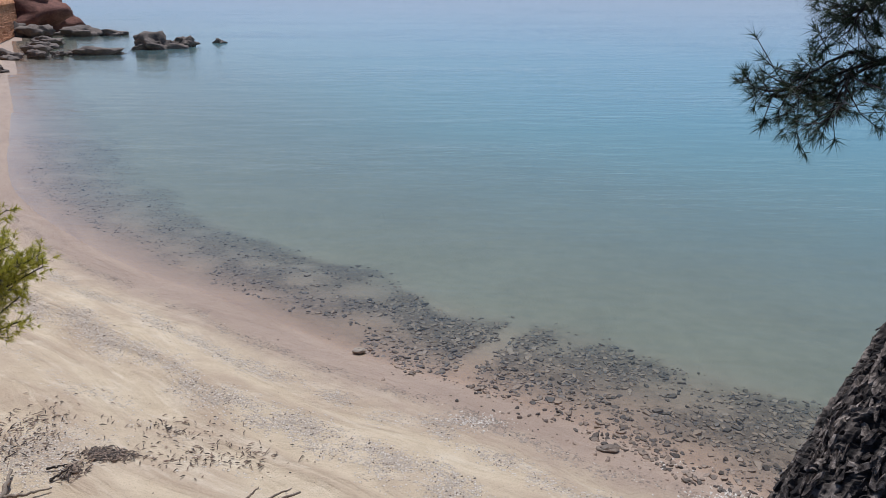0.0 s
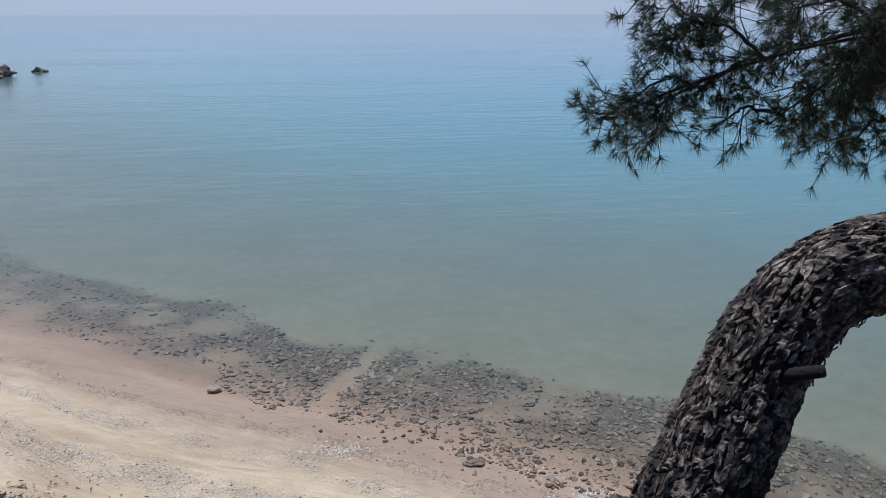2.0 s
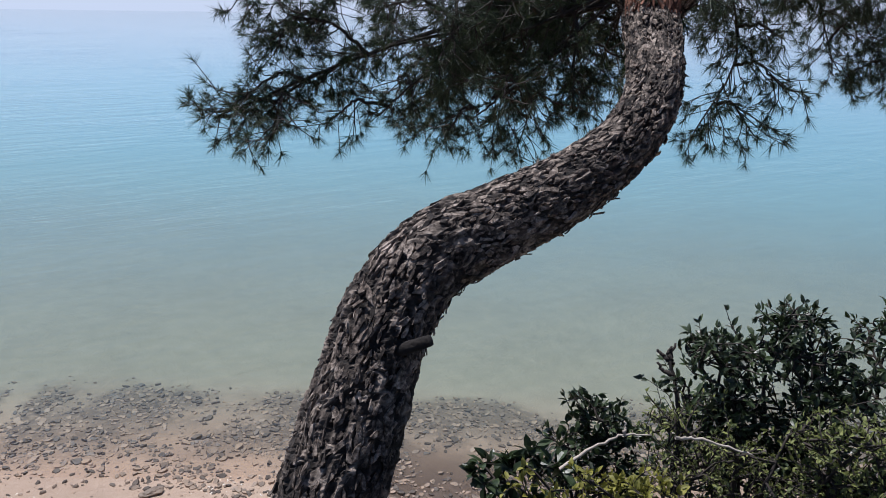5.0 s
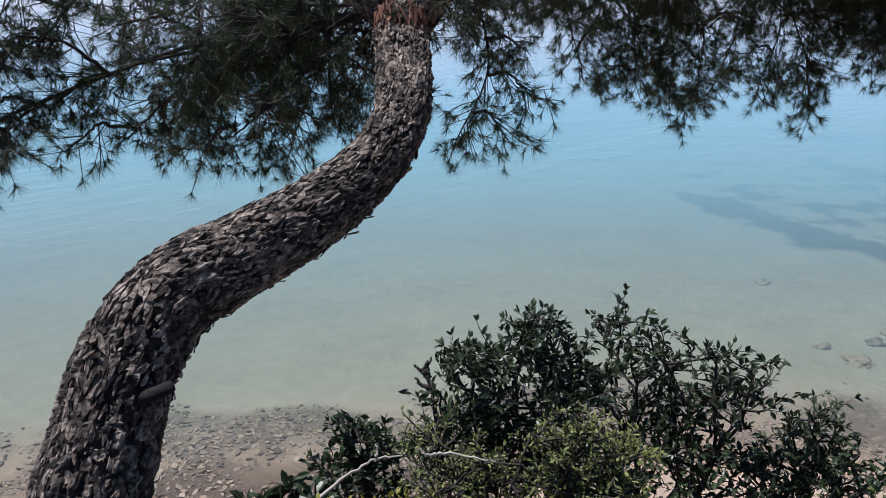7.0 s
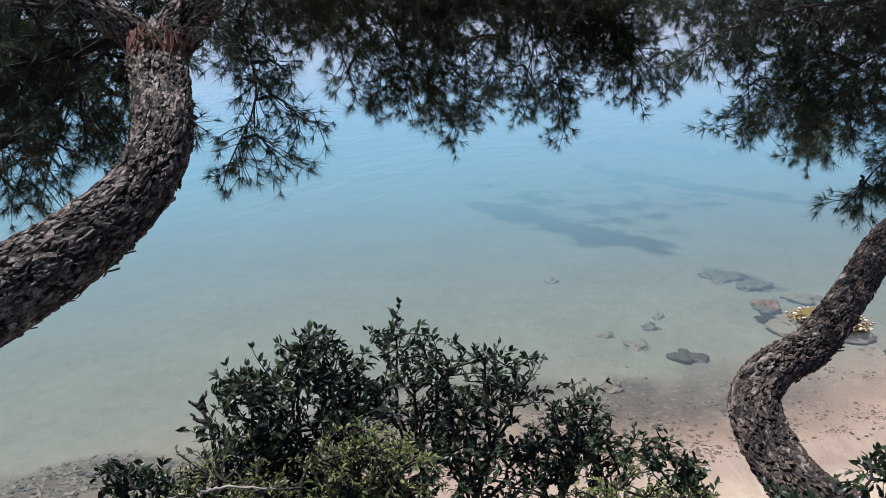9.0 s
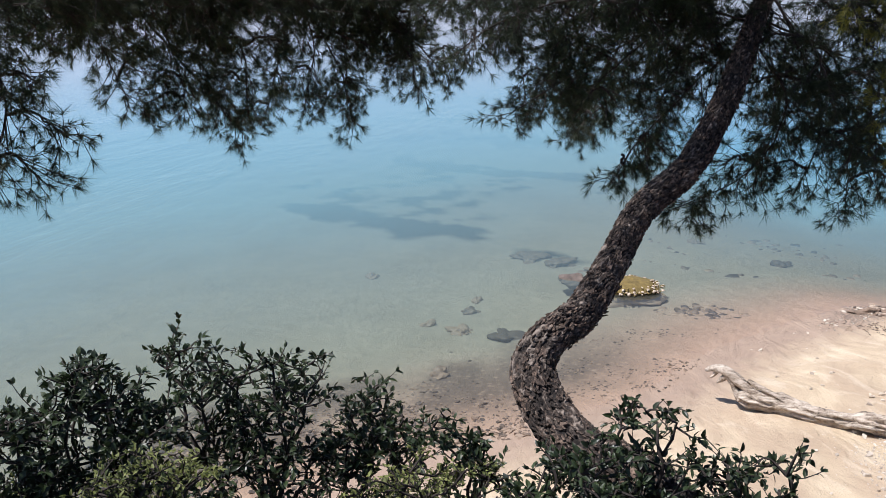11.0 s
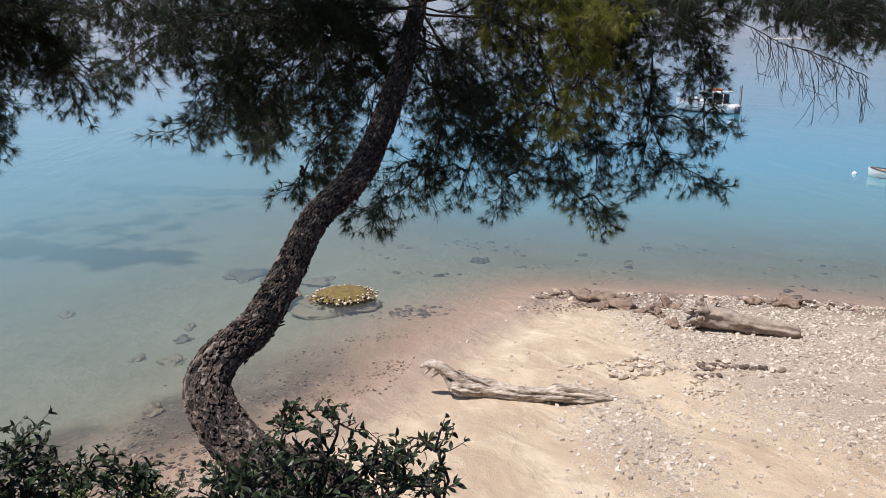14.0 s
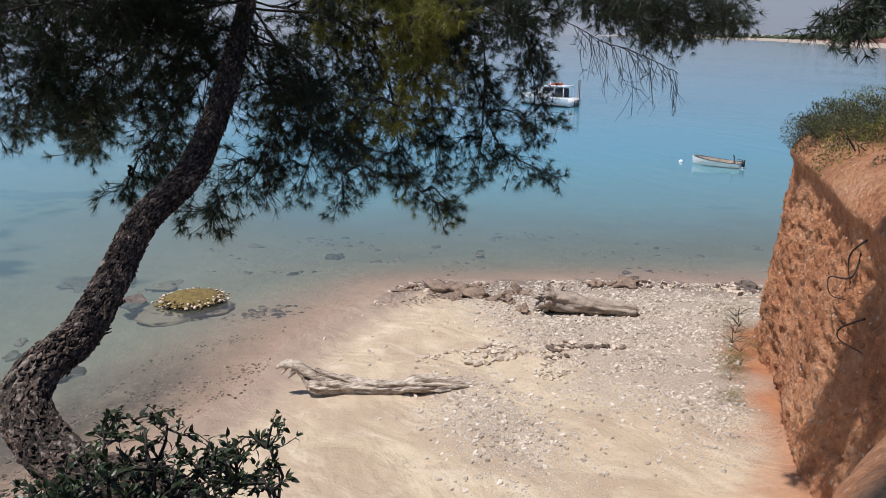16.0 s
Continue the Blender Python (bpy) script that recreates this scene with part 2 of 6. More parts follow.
def water_material():
    m, nt, b = material("sea_water", 0.05)
    nt.nodes.remove(b)
    out = nt.nodes["Material Output"]
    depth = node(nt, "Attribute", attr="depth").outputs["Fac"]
    v = coords(nt)
    swirl = noise_of(nt, coords(nt, (0.02, 0.05, 1)), 1.0, 4)
    # ripples: two crossing trains of short waves and a slow swell
    # a light breeze roughens some stretches, the rest lies glassy
    breeze = node(nt, "MapRange", ("Value", noise_of(nt, coords(nt, (0.016, 0.05, 1)), 1.0, 4, 0.6))).outputs[0]
    air = breeze.node
    air.inputs["From Min"].default_value, air.inputs["From Max"].default_value = 0.42, 0.68
    air.inputs["To Min"].default_value = 0.12
    r1 = noise_of(nt, coords(nt, (1.2, 5.0, 1)), 1.0, 3, 0.5, 0.4)
    r2 = noise_of(nt, coords(nt, (0.25, 0.9, 1)), 1.0, 3)
    h = math_node(nt, "ADD", math_node(nt, "MULTIPLY", math_node(nt, "MULTIPLY", r1, 0.032), breeze), math_node(nt, "MULTIPLY", math_node(nt, "MULTIPLY", r2, 0.07), math_node(nt, "ADD", breeze, 0.25)))
    bn = node(nt, "Bump", ("Height", h), Strength=0.7, Distance=1.0)
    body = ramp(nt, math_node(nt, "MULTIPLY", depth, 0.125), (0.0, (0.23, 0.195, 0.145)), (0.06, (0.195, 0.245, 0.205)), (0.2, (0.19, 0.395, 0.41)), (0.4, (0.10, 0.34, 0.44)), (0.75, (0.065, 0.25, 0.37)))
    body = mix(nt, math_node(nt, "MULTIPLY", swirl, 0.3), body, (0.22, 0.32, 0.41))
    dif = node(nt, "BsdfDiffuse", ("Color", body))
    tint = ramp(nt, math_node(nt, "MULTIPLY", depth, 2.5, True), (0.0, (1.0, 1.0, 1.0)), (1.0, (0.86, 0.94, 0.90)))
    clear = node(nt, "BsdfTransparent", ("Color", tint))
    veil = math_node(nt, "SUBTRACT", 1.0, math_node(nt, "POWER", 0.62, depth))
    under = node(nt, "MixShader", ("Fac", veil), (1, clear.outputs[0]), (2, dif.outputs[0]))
    gloss = node(nt, "BsdfGlossy", ("Normal", bn.outputs[0]), Roughness=0.08, Color=(1, 1, 1, 1))
    fres = node(nt, "Fresnel", ("Normal", bn.outputs[0]), IOR=1.33)
    full = node(nt, "MixShader", ("Fac", fres.outputs[0]), (1, under.outputs[0]), (2, gloss.outputs[0]))
    nt.links.new(full.outputs[0], out.inputs[0])
    return m


def bark_material():
    """Scaly bark, pale on weathered scales and dark in the cracks between them."""
    m, nt, b = material("pine_bark", 0.95)
    v = coords(nt)
    big, fine = noise_of(nt, v, 6, 4), noise_of(nt, v, 80, 6, 0.75)
    cell = node(nt, "TexVoronoi", ("Vector", v), Scale=60.0)
    scale = node(nt, "Attribute", attr="scale").outputs["Fac"]
    crack = node(nt, "Attribute", attr="crack").outputs["Fac"]
    f = math_node(nt, "ADD", math_node(nt, "MULTIPLY", big, 0.15), math_node(nt, "ADD", math_node(nt, "MULTIPLY", fine, 0.35), math_node(nt, "MULTIPLY", scale, 0.50)))
    c = ramp(nt, f, (0.41, (0.013, 0.010, 0.008)), (0.50, (0.045, 0.034, 0.027)), (0.57, (0.125, 0.098, 0.078)), (0.66, (0.32, 0.262, 0.215)))
    nt.links.new(mix(nt, crack, c, (0.010, 0.007, 0.006)), b.inputs["Base Color"])
    bump(nt, b, math_node(nt, "ADD", fine, math_node(nt, "MULTIPLY", cell.outputs["Distance"], -0.9)), 0.8, 0.005)
    return m


def bark_plate_material(name, *tones):
    """Scaly outer bark: each flake its own shade, from dark brown to its palest weathered tone."""
    m, nt, b = material(name, 0.9)
    v = coords(nt)
    fine, grit = noise_of(nt, v, 75, 5, 0.7), noise_of(nt, v, 260, 4, 0.7)
    g = nt.nodes.new("ShaderNodeNewGeometry").outputs["Random Per Island"]
    big = noise_of(nt, v, 9, 3)
    f = math_node(nt, "ADD", math_node(nt, "MULTIPLY", g, 0.09), math_node(nt, "ADD", math_node(nt, "MULTIPLY", fine, 0.55), math_node(nt, "MULTIPLY", big, 0.30)))
    c = ramp(nt, f, (0.40, (0.014, 0.010, 0.008)), (0.45, tones[0]), (0.51, tones[1]), (0.60, tones[2]))
    c = mix(nt, math_node(nt, "MULTIPLY", math_node(nt, "SUBTRACT", grit, 0.52), 2.6, True), c, (0.045, 0.034, 0.026))
    nt.links.new(c, b.inputs["Base Color"])
    bump(nt, b, math_node(nt, "ADD", fine, math_node(nt, "MULTIPLY", grit, 0.5)), 0.8, 0.004)
    return m


def wood_material():
    """Sun-bleached wood with dark cracks along the grain."""
    m, nt, b = material("bleached_driftwood", 0.88)
    v = coords(nt)
    along = noise_of(nt, coords(nt, (9, 2.2, 9)), 1.6, 5, 0.65, 0.6)
    big, fine = noise_of(nt, v, 2.4, 3), noise_of(nt, v, 45, 5, 0.7)
    f = math_node(nt, "ADD", math_node(nt, "MULTIPLY", along, 0.6), math_node(nt, "ADD", math_node(nt, "MULTIPLY", big, 0.2), math_node(nt, "MULTIPLY", fine, 0.2)))
    nt.links.new(ramp(nt, f, (0.38, (0.055, 0.042, 0.032)), (0.45, (0.31, 0.25, 0.19)), (0.55, (0.56, 0.485, 0.395)), (0.73, (0.72, 0.645, 0.54))), b.inputs["Base Color"])
    bump(nt, b, f, 1.0, 0.06)
    return m


def leaf_material(name, dark, light, rough=0.45, through_light=0.25):
    m, nt, b = material(name, rough)
    g = nt.nodes.new("ShaderNodeNewGeometry").outputs["Random Per Island"]
    big = noise_of(nt, coords(nt), 2.5, 2)
    f = math_node(nt, "ADD", math_node(nt, "MULTIPLY", g, 0.6), math_node(nt, "MULTIPLY", big, 0.4))
    c = ramp(nt, f, (0.15, dark), (0.85, light))
    nt.links.new(c, b.inputs["Base Color"])
    t = node(nt, "BsdfTranslucent", ("Color", c))
    s = node(nt, "MixShader", (1, b.outputs[0]), (2, t.outputs[0]), Fac=through_light)
    nt.links.new(s.outputs[0], nt.nodes["Material Output"].inputs[0])
    return m


def earth_material():
    """Crumbling red earth with lumps and small stones in it; the unseen bank top is made dark brown to cut bounced
    light.
    """
    m, nt, b = material("red_earth", 0.95)
    v = coords(nt)
    big, mid, fine = noise_of(nt, v, 0.9, 4), noise_of(nt, v, 6, 5, 0.65), noise_of(nt, v, 38, 5, 0.7)
    f = math_node(nt, "ADD", math_node(nt, "MULTIPLY", big, 0.35), math_node(nt, "ADD", math_node(nt, "MULTIPLY", mid, 0.35), math_node(nt, "MULTIPLY", fine, 0.30)))
    bare = ramp(nt, f, (0.36, (0.34, 0.115, 0.048)), (0.50, (0.64, 0.285, 0.130)), (0.64, (0.80, 0.46, 0.26)))
    lump = node(nt, "TexVoronoi", ("Vector", v), Scale=13.0)
    clod = node(nt, "TexVoronoi", ("Vector", v), Scale=5.0)
    tone = node(nt, "SeparateColor", ("Color", lump.outputs["Color"])).outputs[0]
    chips = math_node(nt, "MULTIPLY", math_node(nt, "GREATER_THAN", tone, 0.93), math_node(nt, "LESS_THAN", lump.outputs["Distance"], 0.34))
    bare = mix(nt, chips, bare, (0.74, 0.56, 0.42))
    litter = node(nt, "Attribute", attr="litter").outputs["Fac"]
    # dark brown invented for the unseen top, to lower light bounced upwards
    needles = ramp(nt, fine, (0.35, (0.028, 0.020, 0.013)), (0.65, (0.085, 0.058, 0.036)))
    nt.links.new(mix(nt, litter, bare, needles), b.inputs["Base Color"])
    h = math_node(nt, "ADD", math_node(nt, "MULTIPLY", mid, 1.1), math_node(nt, "SUBTRACT", math_node(nt, "MULTIPLY", fine, 0.5), math_node(nt, "ADD", math_node(nt, "MULTIPLY", lump.outputs["Distance"], 0.45), math_node(nt, "MULTIPLY", clod.outputs["Distance"], 0.5))))
    bump(nt, b, h, 1.0, 0.19)
    return m


MAT = dict(
    ground=ground_material(),
    water=water_material(),
    bark=bark_material(),
    flake=bark_plate_material("pine_bark_flakes", (0.075, 0.056, 0.044), (0.19, 0.150, 0.120), (0.47, 0.393, 0.33)),
    # brown bark, with the crown's shade on the thin trunk painted into its tones
    shaded_brown_flake=bark_plate_material("shaded_brown_bark_flakes", (0.040, 0.028, 0.021), (0.095, 0.066, 0.049), (0.26, 0.185, 0.138)),
    needle=leaf_material("pine_needles", (0.006, 0.014, 0.009), (0.044, 0.066, 0.024), 0.55, 0.35),
    young=leaf_material("young_pine_needles", (0.09, 0.108, 0.016), (0.30, 0.295, 0.045), 0.5, 0.45),
    leaf=leaf_material("shrub_leaves", (0.007, 0.013, 0.006), (0.040, 0.062, 0.022), 0.42, 0.18),
    pale=leaf_material("pale_leaves", (0.06, 0.08, 0.025), (0.26, 0.285, 0.085), 0.6, 0.35),
    sapling=leaf_material("bright_pine_needles", (0.24, 0.25, 0.025), (0.60, 0.54, 0.07), 0.5, 0.6),
    yellow=leaf_material("yellow_leaves", (0.12, 0.12, 0.02), (0.30, 0.28, 0.05), 0.6, 0.3),
    scrub=leaf_material("scrub_leaves", (0.022, 0.028, 0.011), (0.105, 0.105, 0.042), 0.6, 0.2),
    reef=mottled("wet_reef_stone", (0.060, 0.045, 0.032), (0.27, 0.198, 0.138), 7, 0.6, 0.6, 0.02, island=0.6),
    shingle=mottled("brown_shingle", (0.05, 0.036, 0.028), (0.30, 0.22, 0.16), 9, 0.75, 0.6, 0.01, island=0.7),
    pebble=mottled("pale_pebbles", (0.33, 0.275, 0.215), (0.64, 0.57, 0.47), 12, 0.8, 0.4, 0.008, island=0.6),
    white_stone=mottled("white_shells", (0.50, 0.44, 0.37), (0.70, 0.64, 0.56), 15, 0.7, 0.3, 0.004, island=0.6),
    ledge=mottled("brown_rubble", (0.10, 0.072, 0.053), (0.60, 0.49, 0.38), 6, 0.9, 0.6, 0.02, island=0.8),
    ledge_rock=mottled("brown_ledge", (0.07, 0.048, 0.036), (0.40, 0.29, 0.205), 5, 0.9, 0.9, 0.06),
    sandstone=mottled("rough_sandstone", (0.34, 0.27, 0.20), (0.64, 0.55, 0.43), 9, 0.9, 0.8, 0.02, island=0.5),
    red_rock=mottled("red_rock", (0.09, 0.033, 0.024), (0.27, 0.115, 0.075), 0.5, 0.9, 0.9, 0.3),
    rock=mottled("shore_rock", (0.045, 0.036, 0.033), (0.25, 0.195, 0.155), 0.9, 0.85, 0.9, 0.25),
    red_bark=mottled("torn_red_bark", (0.07, 0.028, 0.018), (0.25, 0.115, 0.07), 40, 0.9, 0.6, 0.005, island=0.5),
    wood=wood_material(),
    grey_wood=mottled("grey_driftwood", (0.13, 0.10, 0.075), (0.48, 0.40, 0.32), 6, 0.9, 0.9, 0.03),
    old_wood=mottled("grey_brown_driftwood", (0.09, 0.068, 0.05), (0.36, 0.29, 0.22), 14, 0.9, 0.8, 0.01),
    twig=mottled("dark_twigs", (0.010, 0.008, 0.007), (0.045, 0.034, 0.027), 30, 0.9, 0.4, 0.003),
    pale_twig=mottled("bare_pale_twig", (0.24, 0.205, 0.165), (0.46, 0.405, 0.345), 20, 0.9, 0.4, 0.003),
    weed=mottled("yellow_weed", (0.05, 0.036, 0.013), (0.30, 0.215, 0.06), 9, 0.9, 0.9, 0.05),
    white=mottled("white_gelcoat", (0.74, 0.75, 0.74), (0.84, 0.84, 0.82), 2, 0.25, 0.05, 0.005),
    dark=mottled("dark_paint", (0.02, 0.022, 0.025), (0.05, 0.05, 0.055), 5, 0.4, 0.1, 0.005),
    hull=mottled("weathered_boat_paint", (0.70, 0.68, 0.63), (0.84, 0.82, 0.78), 4, 0.5, 0.2, 0.01),
    orange=mottled("orange_cover", (0.40, 0.08, 0.03), (0.60, 0.16, 0.06), 4, 0.7, 0.3, 0.01),
    far_green=leaf_material("far_wood", (0.02, 0.035, 0.018), (0.07, 0.09, 0.04), 0.8, 0.1),
)

# ---- the lie of the land ----
SHORE = [(-3000, 900), (-700, 400), (-190, 230), (-118, 190), (-78, 142), (-70, 118), (-50, 86), (-41, 69), (-29.4, 49.6), (-20.5, 34), (-15.9, 27.5), (-10.1, 21.8), (-5.8, 18.7), (-1.9, 15.7), (0.8, 14.2), (3.1, 12.6), (5.2, 11.0), (9, 7.9), (12.6, 4.8), (14.9, 1.6), (16.5, -0.6), (18.4, -1.9), (19.9, -3.1), (22, -5.4), (23.3, -7.3), (22.4, -10.5), (21.2, -14), (19.2, -18), (17, -25), (14, -45), (12, -80), (35, -160), (130, -270), (349, -412), (448, -487), (783, -721), (1500, -1150), (4500, -2600)]
near = smooth_line(SHORE[7:29], 220)
LINE = np.concatenate([SHORE[:7], near, SHORE[29:]])


def shore_distance(x, y, along=False):
    """Metres to the water's edge, positive on land; along: the metres along that edge as well."""
    x, y = np.asarray(x, float), np.asarray(y, float)
    p = np.stack([x.ravel(), y.ravel()], -1)
    a, b = LINE[:-1], LINE[1:]
    d = b - a
    best, sign, run, done = np.full(len(p), 1e18), np.ones(len(p)), np.zeros(len(p)), 0.0
    for k in range(len(a)):
        o = p - a[k]
        u = np.clip(o @ d[k] / (d[k] @ d[k]), 0, 1)
        w = o - u[:, None] * d[k]
        q = (w**2).sum(1)
        closer = q < best - 1e-9
        best = np.where(closer, q, best)
        run = np.where(closer, done + u * np.linalg.norm(d[k]), run)
        done += np.linalg.norm(d[k])
        sign = np.where(closer, np.where(d[k][0] * o[:, 1] - d[k][1] * o[:, 0] < 0, 1.0, -1.0), sign)
    dist = (np.sqrt(best) * sign).reshape(x.shape)
    return (dist, run.reshape(x.shape)) if along else dist


def land_height(x, y, s):
    wave = fbm(x * 0.5, y * 0.5, 3, 3.0) - 0.5
    beach = 0.085 * s + 0.10 * wave * np.clip(s / 2, 0, 1) + 0.05 * np.sin(s * 2.1 + 3 * fbm(x * 0.3, y * 0.3, 2, 9)) * np.clip(s - 0.8, 0, 1)
    beach = np.where(s > 12, 0.085 * 12 + 0.02 * (s - 12), beach).clip(-1, 1.6)
    t = -s
    bed = -0.085 * t.clip(0, 6) - 0.06 * (t - 6).clip(0, 30) - 0.03 * (t - 36).clip(0, 200) + 0.12 * wave * np.clip(t / 4, 0, 1)
    bed = bed * (1 + 0.8 * np.clip((x - 18) / 8, 0, 1) * np.clip((-y - 2) / 6, 0, 1))
    return np.where(s > 0, beach, np.minimum(bed, -0.004 * t.clip(0, 1)))


def polar_sheet():
    """A sheet in rings round the bank, fine towards the bay and near the beach, out to the horizon."""
    r = np.concatenate([np.geomspace(2.0, 60, 185), np.geomspace(63, 4200, 60)])
    a = np.concatenate([np.radians(np.linspace(-85, 135, 380)), np.radians(np.linspace(135, 275, 50)[1:-1])])
    rr, aa = np.meshgrid(r, a, indexing="ij")
    x, y = 0.6 + rr * np.cos(aa), 0.2 + rr * np.sin(aa)
    n, k = rr.shape
    i, j = np.meshgrid(np.arange(n - 1), np.arange(k), indexing="ij")
    q = np.stack([i * k + j, (i + 1) * k + j, (i + 1) * k + (j + 1) % k, i * k + (j + 1) % k], -1).reshape(-1, 4)
    x, y = np.append(x.ravel(), 0.6), np.append(y.ravel(), 0.2)
    tri = np.stack([np.arange(k), (np.arange(k) + 1) % k, np.full(k, n * k)], -1)
    return x, y, q, tri


def attribute(me, name, values):
    at = me.attributes.new(name, "FLOAT", "POINT")
    at.data.foreach_set("value", np.asarray(values, np.float32))


def gravel_at(x, y, s):
    """How stony the beach is: wrack lines along the shore, and the shingle towards the red cliff."""
    w = fbm(x * 0.8, y * 0.8, 3, 21)
    line = np.exp(-(((s - 3.35 - 0.9 * (w - 0.5)) / 0.40) ** 2)) + 0.75 * np.exp(-(((s - 1.95 - 0.8 * (w - 0.5)) / 0.28) ** 2)) + 0.5 * np.exp(-(((s - 1.0 - 0.6 * (w - 0.5)) / 0.18) ** 2)) + 0.3 * np.exp(-(((s - 4.9 - 1.5 * (w - 0.5)) / 0.3) ** 2))
    line = line * np.clip(2.6 * fbm(x * 2.2, y * 2.2, 3, 25) - 0.55, 0.1, 1)
    line = line + 0.9 * np.exp(-(((x + 6.6) / 0.9) ** 2 + ((y - 10.9) / 0.9) ** 2)) + 0.8 * np.exp(-(((x - 0.6) / 0.5) ** 2 + ((y - 12.9) / 0.22) ** 2))
    west = np.clip((9 - x) / 4, 0, 1)
    east = np.clip((x - 9) / 3, 0, 1) * np.clip((-7.2 - y + 1.5 * (w - 0.5)) / 2.5, 0, 1)
    patch = np.exp(-(((x - 13.0) / 2.2) ** 2 + ((y + 5.8) / 1.0) ** 2))
    rim = np.exp(-(((s - 0.5) / 0.5) ** 2)) * np.clip((-5.5 - y) / 1.5, 0, 1)
    return np.clip(line * west * 0.9 + east + 0.8 * patch + rim, 0, 1) * (s > 0)


CLIFF = [(-84, 150), (-54, 82), (-38, 54), (-27, 36), (-19, 23), (-13, 13), (-8, 7.2), (-3.5, 4.1), (0, 3.0), (1.5, 2.75), (2.6, 2.3), (3.2, 1.3), (3.3, 0), (3.1, -1.6), (3.6, -3.6), (5.2, -6.4), (7.6, -8.7), (9.9, -10.4), (12.5, -12.4), (14.6, -13.9), (15.2, -15.6), (13.6, -20), (11, -32), (8, -60), (6, -100)]
CLIFF_LINE = smooth_line(CLIFF, 900)
GX, GY, QUADS, TRIS = polar_sheet()
GS, GA = shore_distance(GX, GY, True)
GZ = land_height(GX, GY, GS)


def cliff_foot_near(x, y):
    d = np.full(np.shape(x), 1e9)
    for p in CLIFF_LINE[::6]:
        d = np.minimum(d, (x - p[0]) ** 2 + (y - p[1]) ** 2)
    return np.sqrt(d)


def weed_at(x, y):
    """Where seagrass covers the bed: long ragged beds off the beach."""
    out = np.zeros_like(x)
    for cx, cy, a, ln, wd, thin in (*((*bed, 0.0) for bed in ((56.5, 9.5, 1.04, 11.0, 2.2), (67.4, -54.7, 2.2, 11.7, 4.5), (68.7, -41.7, 1.7, 4.5, 1.6), (-46.8, 179.9, 0.0, 10.5, 3.8), (-15.3, 214.4, 0.1, 18.0, 7.5), (17.7, 257.9, 0.1, 18.0, 10.5), (-54.4, 284.9, 0.0, 39.0, 13.5), (77.8, 12.9, 1.2, 11.7, 5.2), (29.4, 1.7, 0.93, 2.6, 0.6), (37.6, 12.4, 0.87, 7.5, 1.7), (34.6, 7.6, 0.9, 3.0, 1.2))), (44.0, 12.5, 0.9, 11.0, 6.5, 0.75), (49.0, 8.0, 1.0, 11.0, 5.0, 0.85)):
        u, v = (x - cx) * math.cos(a) + (y - cy) * math.sin(a), -(x - cx) * math.sin(a) + (y - cy) * math.cos(a)
        q = (u / ln) ** 2 + (v / wd) ** 2 + 3.2 * (fbm(x * 0.55 + 7, y * 0.55, 5, cx) - 0.5) + thin
        out = np.maximum(out, np.clip((1.0 - q) * 2.2, 0, 1))
    return out


def cobble_at(x, y, s):
    """The stony strip of the bed along the beach."""
    edge = 4.3 + 2.2 * (fbm(x * 0.45, y * 0.45, 3, 41) - 0.5) + np.clip((-x - 3) / 8, 0, 1.2)
    gap = np.abs((x - 0.9) * 0.8 - (y - 16.2) * 0.35) < 0.28
    band = np.clip((edge + s) / 0.5, 0, 1) * np.clip((0.5 - s) * 2, 0, 1)
    thin = np.clip((22 - x) / 4, 0.0, 1) * np.clip((y + 4.5) / 3, 0, 1)
    return 0.95 * np.clip(1 + (x + 4) / 16, 0.45, 1) * band * thin * ~gap * np.clip(3.5 * (fbm(x * 0.9, y * 0.9, 3, 43) - 0.22), 0.2, 1)


def build_ground():
    acc = Acc()
    acc.add(np.stack([GX, GY, GZ], -1), QUADS)
    acc.f.append(TRIS)
    me = acc.mesh("ground", True)
    attribute(me, "shore", GS.clip(-30, 30))
    east = np.maximum(np.clip((GX - 6) / 4, 0, 1), np.clip((9.0 - GY) / 1.5, 0, 1))
    attribute(me, "drift_x", (1 - east) * GA * 0.30 + east * (GX * 0.35 + GY * 0.25))
    attribute(me, "drift_y", (1 - east) * GS * 1.1 + east * (GY * 0.75 - GX * 0.4))
    attribute(me, "gravel", gravel_at(GX, GY, GS))
    attribute(me, "weed", weed_at(GX, GY))
    attribute(me, "cobble", cobble_at(GX, GY, GS))
    attribute(me, "red", np.clip(1.2 - cliff_foot_near(GX, GY) / 1.15 + 1.5 * (fbm(GX, GY, 3, 5) - 0.5), 0, 1) * (GS > 0.5))
    return part("ground", me, MAT["ground"], label="pale sandy beach with wrack lines running down to the sea bed", kind="structure")


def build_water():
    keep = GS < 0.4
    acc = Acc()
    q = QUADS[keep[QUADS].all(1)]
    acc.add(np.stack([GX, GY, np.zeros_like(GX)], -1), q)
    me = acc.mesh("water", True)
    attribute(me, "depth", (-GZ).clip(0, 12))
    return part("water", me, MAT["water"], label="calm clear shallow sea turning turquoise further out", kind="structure")


